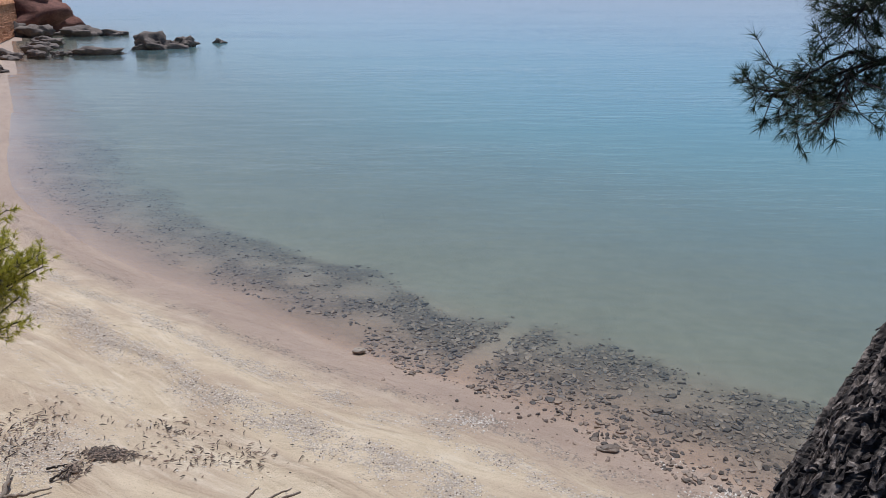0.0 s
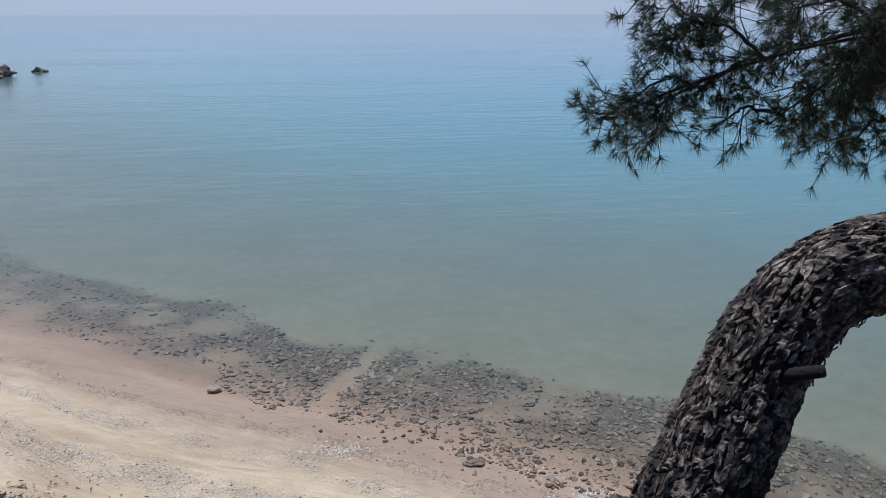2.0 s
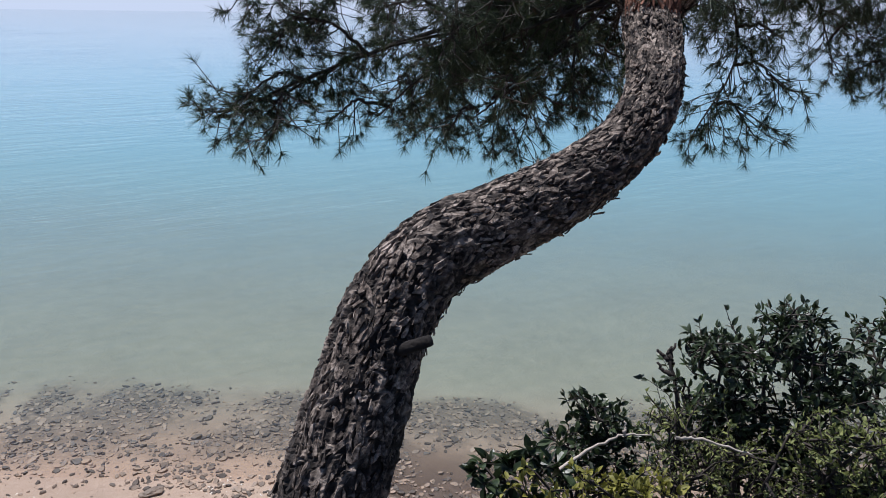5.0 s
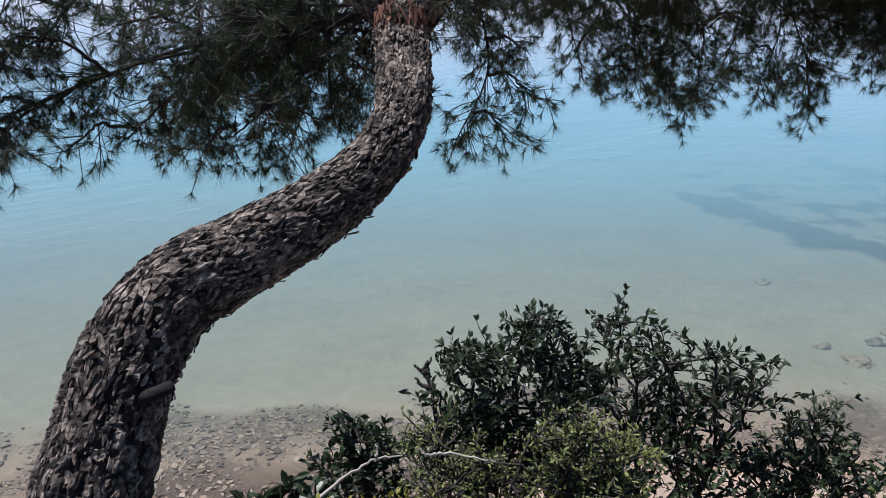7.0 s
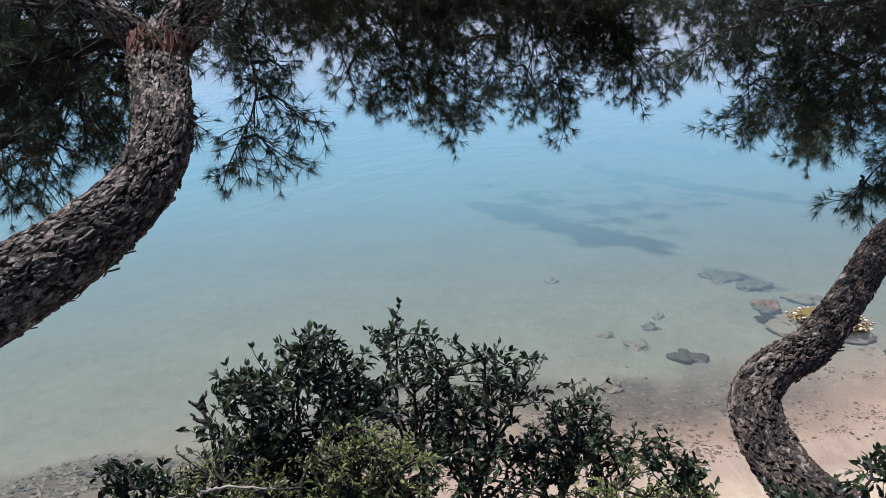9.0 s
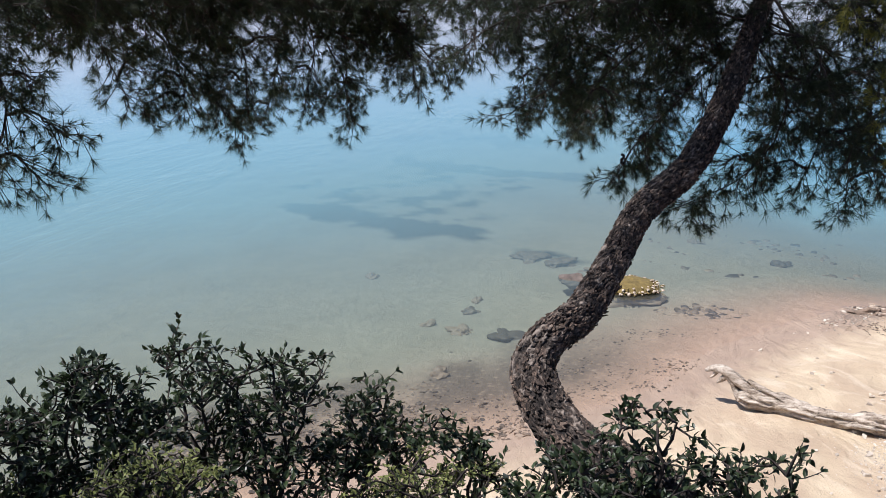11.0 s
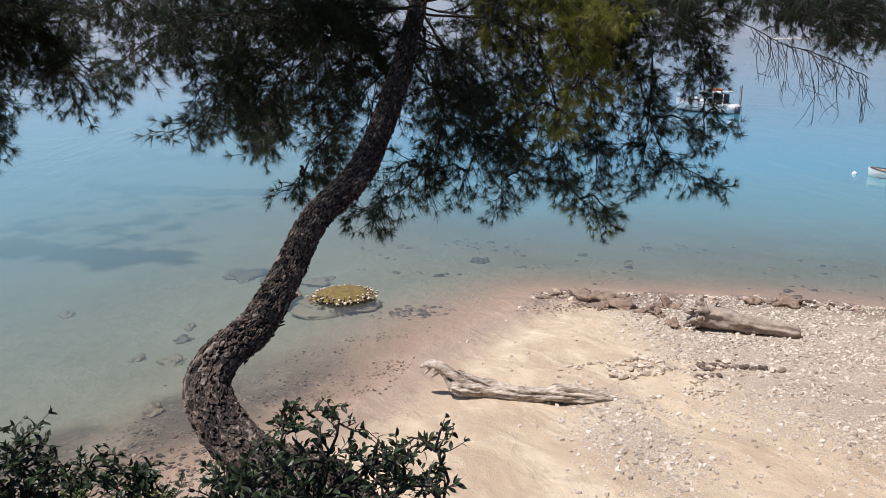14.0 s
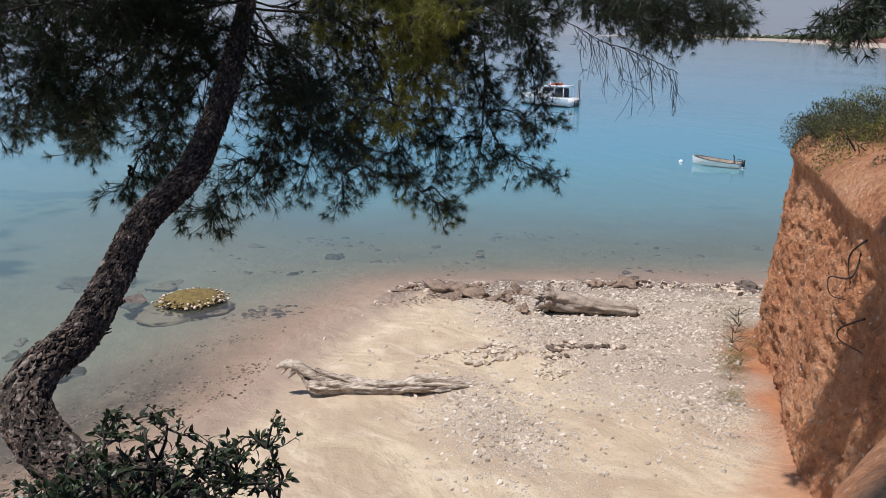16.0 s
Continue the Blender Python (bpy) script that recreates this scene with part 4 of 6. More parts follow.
pine_1 = pine("leaning pine with flaking bark and a bent trunk", TRUNK_1, [
    ([(3.13, 2.67, 7.9), (2.82, 2.77, 7.71), (2.41, 3.12, 7.63), (2.02, 3.35, 7.48), (1.67, 3.49, 7.32), (1.54, 3.54, 7.33)], 0.05, {"hang": 0.10, "reach": 0.17, "step": 0.034}),
    ([(3.13, 2.67, 7.9), (2.67, 2.92, 7.68), (2.22, 3.24, 7.56), (1.89, 3.41, 7.4), (1.78, 3.45, 7.3)], 0.035, {"hang": 0.10, "reach": 0.17, "step": 0.036}),
    ([(3.13, 2.67, 7.9), (2.71, 2.81, 7.68), (2.42, 3.05, 7.53), (2.25, 3.15, 7.39), (2.17, 3.19, 7.31)], 0.03, {"hang": 0.10, "reach": 0.17, "step": 0.036}),
    ([(3.13, 2.67, 7.9), (2.77, 2.75, 7.62), (2.62, 2.88, 7.47), (2.52, 2.95, 7.36), (2.47, 2.98, 7.3)], 0.03, {"hang": 0.10, "reach": 0.17, "step": 0.036}),
    ([(3.14, 2.71, 8.02), (2.3, 3.39, 7.9), (2.05, 3.5, 7.68), (1.88, 3.6, 7.6)], 0.04, {"hang": 0.15, "reach": 0.17}),
    ([(3.13, 2.67, 7.9), (2.88, 3.17, 7.77), (2.71, 3.39, 7.48), (2.66, 3.43, 7.17)], 0.03, {}),
    ([(3.19, 2.69, 7.86), (3.16, 3.12, 7.71), (3.05, 3.2, 7.43), (2.92, 3.21, 7.1)], 0.03, {}),
    ([(3.18, 2.68, 7.82), (3.23, 2.94, 7.64), (3.16, 2.99, 7.32)], 0.025, {}),
    ([(3.1, 2.59, 7.96), (3.45, 2.54, 7.84), (3.5, 2.5, 7.53), (3.34, 2.56, 7.2)], 0.03, {}),
    ([(3.34, 2.63, 8.02), (4.36, 2.61, 8.08), (4.9, 2.56, 7.74), (5.15, 2.28, 7.21)], 0.05, {}),
    ([(3.3, 2.63, 8.02), (3.86, 2.6, 8.05), (5.33, 2.05, 8.01), (5.59, 1.83, 7.65), (5.52, 1.71, 7.24)], 0.045, {}),
    ([(3.34, 2.63, 8.02), (4.43, 2.76, 7.86), (4.59, 2.67, 7.43)], 0.03, {}),
    ([(3.5, 2.6, 8.05), (4.6, 2.35, 8.0), (5.0, 2.2, 7.75), (4.95, 2.15, 7.35)], 0.03, {}),
    ([(3.6, 2.6, 8.05), (4.9, 2.0, 8.05), (5.4, 1.9, 7.8), (5.3, 1.95, 7.35)], 0.03, {}),
    ([(4.2, 2.5, 8.05), (5.3, 1.6, 8.05), (5.7, 1.4, 7.8), (5.75, 1.35, 7.45)], 0.03, {}),
    ([(4.2, 2.5, 8.05), (4.75, 2.55, 7.9), (4.85, 2.5, 7.6), (4.8, 2.45, 7.4)], 0.03, {}),
    ([(3.4, 2.65, 8.06), (4.97, 2.25, 8.08), (5.97, 1.54, 7.82), (6.18, 1.19, 7.45)], 0.04, {"first": 0.45}),
    ([(3.2, 2.7, 8.05), (3.0, 3.4, 8.2), (2.7, 3.7, 7.95), (2.55, 3.75, 7.6)], 0.04, {}),
    ([(3.15, 2.65, 7.95), (3.3, 3.3, 8.0), (3.35, 3.7, 7.7), (3.3, 3.8, 7.35)], 0.03, {}),
    ([(3.3, 2.7, 8.1), (4.0, 3.2, 8.2), (4.4, 3.3, 7.9), (4.3, 3.2, 7.6)], 0.03, {}),
    ([(3.4, 2.65, 8.1), (4.5, 2.3, 8.3), (5.2, 2.5, 8.0), (5.3, 2.6, 7.65)], 0.03, {}),
    ([(3.4, 2.65, 8.1), (4.6, 2.0, 8.3), (5.7, 1.5, 8.1), (5.9, 1.6, 7.7)], 0.03, {}),
    ([(4.97, 2.25, 8.08), (5.8, 1.2, 8.2), (6.3, 0.9, 8.0), (6.3, 0.8, 7.65)], 0.03, {}),
    ([(4.4, 2.5, 8.15), (5.65, 2.58, 8.19), (5.69, 2.66, 7.80), (5.75, 2.78, 7.49), (5.84, 2.83, 7.27)], 0.03, {"first": 0.35}),
    ([(4.4, 2.5, 8.15), (5.66, 2.14, 8.19), (5.70, 2.24, 7.80), (5.75, 2.35, 7.45), (5.83, 2.50, 7.19)], 0.03, {"first": 0.35}),
    ([(4.4, 2.5, 8.15), (5.67, 1.76, 8.18), (5.71, 1.82, 7.79), (5.79, 1.85, 7.55), (5.88, 1.87, 7.31)], 0.03, {"first": 0.35}),
    ([(4.4, 2.5, 8.15), (5.69, 1.32, 8.21), (5.77, 1.37, 7.95), (5.85, 1.45, 7.71), (5.95, 1.53, 7.50)], 0.03, {"first": 0.35}),
    ([(3.25, 2.7, 8.05), (2.95, 3.54, 8.00), (2.93, 3.62, 7.72), (2.95, 3.63, 7.45)], 0.03, {"first": 0.3}),
    ([(3.25, 2.7, 8.05), (3.08, 3.31, 8.01), (3.05, 3.40, 7.72), (3.04, 3.47, 7.42)], 0.03, {"first": 0.3}),
], 11, (0.040, 0.015), fork=FORK_1)

TRUNK_2 = [(2.1, -0.55, 5.7, 0.114), (2.4, -0.32, 6.25, 0.101), (2.609, -0.151, 6.491, 0.091), (2.763, -0.03, 6.565, 0.086), (2.952, 0.162, 6.555, 0.079), (3.122, 0.287, 6.612, 0.077), (3.227, 0.336, 6.694, 0.075), (3.32, 0.294, 6.767, 0.066), (3.519, 0.182, 6.8, 0.065), (3.838, 0.078, 6.896, 0.063), (4.221, -0.047, 7.033, 0.064), (4.48, -0.249, 7.168, 0.066), (4.707, -0.387, 7.358, 0.061), (4.951, -0.504, 7.566, 0.061), (5.148, -0.589, 7.765, 0.053), (5.354, -0.686, 8.013, 0.046), (5.6, -0.8, 8.4, 0.035)]
pine("thin crooked pine with brown bark darkened for crown shade leaning out over the beach", TRUNK_2, [
    ([(5.19, -0.61, 7.82), (5.19, -0.27, 7.86), (5.24, 0.16, 7.65), (5.26, 0.67, 7.34)], 0.03, {}),
    ([(5.14, -0.59, 7.74), (5.19, -0.31, 7.49), (5.27, -0.05, 7.17), (5.24, 0.09, 6.95)], 0.025, {}),
    ([(5.35, -0.67, 7.98), (5.09, 0.07, 7.97), (5.08, 0.64, 7.86), (5.12, 1.04, 7.64)], 0.03, {}),
    ([(5.14, -0.6, 7.74), (5.16, -0.79, 7.42), (5.2, -0.65, 7.06), (5.22, -0.25, 6.8)], 0.025, {}),
    ([(5.22, -0.62, 7.86), (5.26, -1.04, 7.6), (5.32, -1.19, 7.16), (5.24, -1.17, 6.84)], 0.025, {}),
    ([(5.32, -0.66, 7.95), (5.49, -1.31, 7.86), (5.66, -1.58, 7.54), (5.75, -1.74, 6.88), (5.79, -2.1, 6.53)], 0.03, {"young": 0.4}),
    ([(5.35, -0.69, 8.01), (5.8, -1.69, 8.14), (5.95, -2.25, 7.63), (5.93, -2.53, 7.02), (5.94, -3.06, 6.72)], 0.035, {}),
    ([(5.48, -0.76, 8.14), (5.88, -2.32, 8.19), (5.92, -2.69, 7.9), (5.9, -2.84, 7.54)], 0.03, {}),
    ([(5.58, -0.91, 8.25), (6.05, -3.5, 8.25), (5.96, -4.07, 8.02), (5.9, -4.59, 7.85)], 0.035, {}),
    ([(5.35, -0.67, 7.98), (5.24, -0.41, 8.12), (5.32, 0.14, 7.98), (5.28, 0.41, 7.62)], 0.03, {}),
    ([(5.97, -3.0, 7.93), (5.85, -3.35, 7.76), (5.8, -3.65, 7.66), (5.7, -3.9, 7.52)], 0.012, {"bare": True, "hang": 1.2, "reach": 0.40}),
    ([(5.4, -0.7, 8.1), (5.2, 0.0, 8.35), (5.3, 0.7, 8.15), (5.35, 1.2, 7.9)], 0.03, {}),
    ([(5.3, -0.66, 7.9), (5.6, -0.3, 7.7), (5.7, 0.1, 7.4), (5.7, 0.3, 7.2)], 0.025, {}),
    ([(5.3, -0.66, 7.9), (5.7, -0.8, 7.6), (5.9, -0.9, 7.2), (5.9, -0.8, 6.95)], 0.025, {}),
    ([(5.35, -0.68, 8.0), (5.7, -1.1, 7.9), (5.9, -1.4, 7.5), (5.9, -1.45, 7.05)], 0.025, {}),
    ([(5.4, -0.7, 8.1), (5.6, -1.4, 8.3), (5.8, -1.9, 8.1), (5.8, -2.1, 7.6)], 0.03, {"young": 0.3}),
    ([(5.4, -0.7, 8.1), (6.0, -1.7, 8.3), (6.3, -2.3, 7.8), (6.3, -2.4, 7.3)], 0.03, {}),
    ([(5.5, -0.8, 8.3), (6.1, -2.6, 8.5), (6.2, -3.3, 8.2), (6.1, -3.5, 7.95)], 0.03, {}),
    ([(5.5, -0.8, 8.3), (5.0, 0.2, 8.6), (4.9, 0.9, 8.3)], 0.03, {}),
    ([(5.6, -1.2, 8.1), (5.8, -1.8, 7.9), (5.85, -1.95, 7.4), (5.85, -2.0, 6.85)], 0.03, {"young": 0.2}),
    ([(5.8, -1.7, 8.15), (5.9, -2.3, 7.9), (5.95, -2.4, 7.4), (5.95, -2.35, 6.75)], 0.03, {}),
    ([(5.8, -1.7, 8.15), (5.95, -2.6, 8.0), (5.95, -2.8, 7.5), (5.9, -2.8, 7.05)], 0.03, {}),
    ([(5.6, -1.0, 8.1), (5.75, -1.5, 7.7), (5.8, -1.7, 7.2), (5.8, -1.75, 6.8)], 0.03, {}),
    ([(5.3, -0.68, 8.0), (5.1, -0.3, 7.9), (5.05, 0.1, 7.6), (5.05, 0.3, 7.35)], 0.03, {}),
    # three dense limbs above the view, added to keep the sun off this trunk
    ([(5.4, -0.72, 8.1), (5.0, -0.3, 8.6), (4.0, 0.15, 8.75), (3.3, 0.35, 8.7), (2.85, 0.6, 8.7)], 0.04, {"step": 0.010, "hang": 0.0, "reach": 0.45}),
    ([(5.4, -0.72, 8.1), (4.9, -0.6, 8.6), (4.3, -0.3, 8.75), (3.6, 0.1, 8.7), (3.0, 0.35, 8.7)], 0.04, {"step": 0.010, "hang": 0.0, "reach": 0.45}),
    ([(5.4, -0.72, 8.1), (5.1, 0.0, 8.7), (4.6, 0.3, 8.85), (3.8, 0.5, 8.75), (3.1, 0.7, 8.75)], 0.04, {"step": 0.010, "hang": 0.0, "reach": 0.45}),
    ([(5.55, -0.78, 8.3), (5.21, -1.44, 8.13), (5.12, -1.5, 7.82), (5.04, -1.56, 7.6), (5.02, -1.47, 7.45), (4.99, -1.41, 7.3)], 0.02, {"young": 1.0, "step": 0.022, "reach": 0.18, "first": 0.4}),
    ([(5.55, -0.78, 8.3), (5.27, -1.63, 8.11), (5.18, -1.71, 7.85), (5.13, -1.66, 7.63)], 0.02, {"young": 1.0, "step": 0.022, "reach": 0.18, "first": 0.4}),
    ([(5.9, -2.6, 8.2), (6.0, -3.2, 8.15), (5.95, -3.7, 7.95), (5.9, -4.0, 7.8)], 0.03, {}),
    ([(5.3, -0.68, 8.0), (5.2, -0.9, 7.6), (5.25, -1.0, 7.2), (5.25, -0.9, 6.9)], 0.03, {}),
    ([(5.55, -0.78, 8.3), (6.42, 0.27, 8.23), (6.52, 0.42, 7.85), (6.64, 0.62, 7.44), (6.76, 0.74, 7.13)], 0.03, {"first": 0.35}),
    ([(5.55, -0.78, 8.3), (6.25, -0.14, 8.20), (6.36, 0.01, 7.81), (6.46, 0.20, 7.37), (6.59, 0.35, 7.03)], 0.03, {"first": 0.35}),
    ([(5.55, -0.78, 8.3), (6.14, -0.40, 8.16), (6.23, -0.34, 7.81), (6.29, -0.23, 7.33), (6.36, -0.16, 6.90)], 0.03, {"first": 0.35}),
    ([(5.55, -0.78, 8.3), (5.32, -2.68, 8.23), (5.28, -3.01, 7.96), (5.28, -3.41, 7.89), (5.30, -3.71, 7.78)], 0.03, {"first": 0.35}),
    ([(5.55, -0.78, 8.3), (5.59, -2.77, 8.28), (5.54, -3.18, 8.05), (5.51, -3.61, 7.94), (5.52, -3.97, 7.87)], 0.03, {"first": 0.45}),
    ([(5.55, -0.78, 8.3), (5.50, -3.13, 8.28), (5.45, -3.62, 8.12), (5.44, -3.98, 8.00), (5.45, -4.28, 7.88)], 0.03, {"first": 0.5}),
    ([(5.55, -0.78, 8.3), (6.36, 0.74, 8.13), (6.35, 0.72, 7.69), (6.35, 0.70, 7.30)], 0.03, {"first": 0.4}),
    ([(5.55, -0.78, 8.3), (6.64, 0.47, 8.14), (6.60, 0.42, 7.58), (6.58, 0.39, 7.11)], 0.03, {"first": 0.4}),
], 23, (0.026, 0.0115), boughs=4, tuft=(28, 0.072, 0.0029), mesh=(420, 64), flake="shaded_brown_flake")


# ---- shrubs ----
def leaves_at(points, ways, lengths, shape=0.52, seed=0):
    """Pointed oval blades, each folded a little along its rib."""
    rng = np.random.RandomState(seed)
    n = len(points)
    d = ways / (np.linalg.norm(ways, axis=1)[:, None] + 1e-9)
    up = np.array([0, 0, 1.0]) + rng.normal(0, 0.55, (n, 3))
    side = np.cross(d, up)
    side /= np.linalg.norm(side, axis=1)[:, None] + 1e-9
    nor = np.cross(side, d)
    L = lengths[:, None]
    w = L * shape / 2
    p0, p3 = points, points + d * L - nor * L * 0.10
    a, b = points + d * L * 0.33 + nor * L * 0.03, points + d * L * 0.70
    v = np.stack([p0, a + side * w + nor * w * 0.3, a, a - side * w + nor * w * 0.3, b + side * w * 0.8 + nor * w * 0.2, b, b - side * w * 0.8 + nor * w * 0.2, p3], 1)
    k = np.arange(n)[:, None] * 8
    quads = np.concatenate([k + [1, 2, 5, 4], k + [2, 3, 6, 5]])
    tris = np.concatenate([k + [0, 2, 1], k + [0, 3, 2], k + [4, 5, 7], k + [5, 6, 7]])
    acc = Acc()
    acc.add(v.reshape(-1, 3), quads)
    acc.f.append(tris)
    return acc


def shrub(label, base, tops, mat_key="leaf", leaf=0.030, sides=15, reach=0.24, seed=1, stem=0.016, gap=0.016, shape=0.52, low=0.06, name="shrub"):
    rng = np.random.RandomState(seed)
    ob = thing(name, base, label, "shrub")
    base = np.array(base)
    twigs, pts, ways, lens = Acc(), [], [], []

    def leafy(line, every):
        u = np.concatenate([[0], np.cumsum(np.linalg.norm(np.diff(line, axis=0), axis=1))])
        for s in np.arange(u[-1] * 0.18, u[-1], every):
            p = np.array([np.interp(s, u, line[:, k]) for k in range(3)])
            d = line[-1] - line[0]
            d = d / (np.linalg.norm(d) + 1e-9)
            o = np.cross(d, rng.normal(size=3))
            o /= np.linalg.norm(o) + 1e-9
            pts.append(p)
            ways.append(d * 0.55 + o + np.array([0, 0, 0.25]))
            lens.append(leaf * (0.65 + 0.6 * rng.rand()))
        for _ in range(3):
            pts.append(line[-1])
            ways.append(line[-1] - line[-2] + rng.normal(0, 0.5, 3) * np.linalg.norm(line[-1] - line[-2]))
            lens.append(leaf * (0.6 + 0.5 * rng.rand()))

    # a few crooked main stems, from which thinner branches spread to the tops
    crowns = np.array(tops) - [0, 0, 0.15]
    order = np.argsort(crowns[:, 0] * 0.6 - crowns[:, 1] + 0.01 * crowns[:, 2])
    mains = []
    for group in np.array_split(order, max(1, len(tops) // 4)):
        head = crowns[group].mean(0) - [0, 0, 0.16]
        foot = base + [*rng.normal(0, 0.05, 2), 0]
        way = head - foot
        bends = [foot + way * q + [*rng.normal(0, 0.05, 2), rng.normal(0, 0.02)] for q in (0.35, 0.6, 0.8)]
        main = smooth_line([foot, *bends, head], 24)
        acc = Acc()
        tube(acc, main, np.linspace(stem, 0.006, 24), 7, 0.3)
        part("stem", acc, MAT["twig"], ob, smooth=True)
        mains += [(main, g) for g in group]
    for main, g in mains:
        top = crowns[g]
        start = main[np.argmin(np.linalg.norm(main[9:] - (top - [0, 0, 0.28]), axis=1)) + 9]
        mid = start * 0.45 + top * 0.55 + rng.normal(0, 0.035, 3)
        bow = rng.rand() * 6.283
        line = smooth_line([start, mid, top, top + [0.05 * np.cos(bow), 0.05 * np.sin(bow), 0.01]], 14)
        line[1:-1] += rng.normal(0, 0.005, (12, 3))
        acc = Acc()
        tube(acc, line, np.linspace(0.0058, 0.002, 14), 5, 0.2)
        part("branch", acc, MAT["twig"], ob, smooth=True)
        leafy(line[5:], gap)
        for _ in range(int(sides * 0.85)):
            q = low + (0.97 - low) * rng.rand()
            o = line[int(q * 13)]
            a = rng.rand() * 6.28
            way = np.array([np.cos(a), np.sin(a), 0.1 + 0.75 * rng.rand()])
            n = 0.85 * reach * (0.4 + 0.8 * rng.rand()) * (1.25 - 0.6 * q)
            e = o + way / np.linalg.norm(way) * n
            br = smooth_line([o, (o + e) / 2 + rng.normal(0, 0.018, 3), e], 6)
            tube(twigs, br, np.linspace(0.004, 0.0014, 6), 4, 0, False)
            leafy(br[1:], gap)
            for _ in range(2):
                o2 = br[1 + int(rng.rand() * 4)]
                e2 = o2 + (way + rng.normal(0, 0.7, 3)) / 1.5 * n * 0.5
                tw = smooth_line([o2, (o2 + e2) / 2 + rng.normal(0, 0.01, 3), e2], 5)
                tube(twigs, tw, np.linspace(0.0022, 0.001, 5), 3, 0, False)
                leafy(tw, gap)
    part("twig_tangle", twigs, MAT["twig"], ob, kind="stuff")
    part("foliage", leaves_at(np.array(pts), np.array(ways), np.array(lens), shape, seed), MAT[mat_key], ob, kind="stuff")
    return ob


shrub("dark evergreen shrub with glossy oval leaves on the cliff edge", (2.5, 1.5, 5.5), [(2.49, 1.51, 7.07), (2.45, 1.53, 7.05), (2.39, 1.54, 6.99), (2.48, 1.44, 7.03), (2.28, 1.57, 7.01), (2.26, 1.63, 6.96), (2.36, 1.57, 6.95), (2.51, 1.41, 6.97), (2.52, 1.36, 6.93), (2.22, 1.61, 6.87), (2.42, 1.44, 6.99), (2.45, 1.38, 6.88), (2.34, 1.57, 6.84), (2.33, 1.48, 6.81), (2.4, 1.42, 6.82), (2.23, 1.51, 6.78), (2.39, 1.32, 6.82), (2.34, 1.43, 6.73), (2.35, 1.34, 6.73), (2.24, 1.47, 6.69)], seed=3, sides=13, leaf=0.030, reach=0.17, stem=0.015, gap=0.021, shape=0.42, low=0.15)
shrub("open dark evergreen shrub with crooked stems on the cliff edge", (2.68, 1.18, 5.5), [(2.75, 1.38, 7.04), (2.75, 1.41, 6.96), (2.69, 1.23, 7.01), (2.66, 1.28, 6.96), (2.81, 1.17, 6.99), (2.82, 1.23, 6.93), (2.81, 1.1, 6.99), (2.78, 0.99, 6.98), (2.62, 1.37, 6.92), (2.85, 1.08, 6.87), (2.74, 0.99, 6.89), (2.7, 1.12, 6.88), (2.73, 1.26, 6.82)], seed=4, sides=9, leaf=0.030, reach=0.16, stem=0.020, gap=0.021, shape=0.42, low=0.15)
shrub("low dense dark evergreen shrub under the taller ones", (2.66, 1.3, 5.5), [(2.65, 1.32, 6.68), (2.67, 1.08, 6.8), (2.65, 1.16, 6.71), (2.56, 1.2, 6.68), (2.77, 1.03, 6.71), (2.51, 1.29, 6.68), (2.69, 1.1, 6.6), (2.72, 0.98, 6.64), (2.63, 1.18, 6.54), (2.52, 1.25, 6.56)], seed=6, sides=8, leaf=0.030, reach=0.18, gap=0.020, shape=0.44, low=0.15)
shrub("small dark evergreen shrub with glossy leaves beside the larger one", (2.92, 0.85, 5.5), [(2.98, 0.86, 6.79), (2.89, 0.88, 6.78), (2.95, 0.79, 6.77), (2.89, 0.72, 6.75), (2.88, 0.9, 6.7), (2.85, 0.95, 6.67), (2.9, 0.83, 6.67), (2.92, 0.74, 6.63), (2.86, 0.9, 6.57)], seed=5, sides=11, reach=0.15, leaf=0.030, gap=0.019, shape=0.44, low=0.15)
shrub("low leafy shrub with broad green leaves below the pine", (2.02, 1.84, 5.6), [(2.02, 1.79, 6.79), (2.03, 1.75, 6.79), (2.02, 1.84, 6.73), (2.12, 1.74, 6.71), (1.95, 1.78, 6.72), (2.08, 1.77, 6.68), (1.98, 1.72, 6.67), (2.13, 1.72, 6.62)], seed=8, leaf=0.031, sides=9, reach=0.14, shape=0.44, low=0.15)
shrub("sprig of broad glossy leaves standing by the pine's foot", (1.72, 1.68, 5.7), [(1.7, 1.75, 6.77), (1.73, 1.69, 6.74), (1.64, 1.72, 6.77), (1.7, 1.72, 6.71)], seed=9, leaf=0.046, sides=5, reach=0.10, shape=0.46, low=0.15)
shrub("dark upright leafy shrub beside the crooked pine's foot", (2.55, -0.05, 5.7), [(2.64, -0.02, 7.0), (2.67, -0.09, 6.96), (2.57, 0.06, 7.0), (2.55, 0.11, 6.96), (2.56, 0.01, 6.94), (2.62, -0.04, 6.86)], seed=13, sides=7, reach=0.12, leaf=0.027, gap=0.019, shape=0.42, low=0.15)
shrub("thin-stemmed open dark shrub over the beach", (2.56, -0.28, 5.7), [(2.53, -0.19, 6.96), (2.58, -0.26, 6.91), (2.48, -0.33, 6.94), (2.54, -0.1, 6.91), (2.55, -0.16, 6.88), (2.46, -0.3, 6.9), (2.49, -0.33, 6.83), (2.46, -0.22, 6.89)], seed=14, sides=7, reach=0.13, leaf=0.026, gap=0.019, shape=0.42, low=0.15)
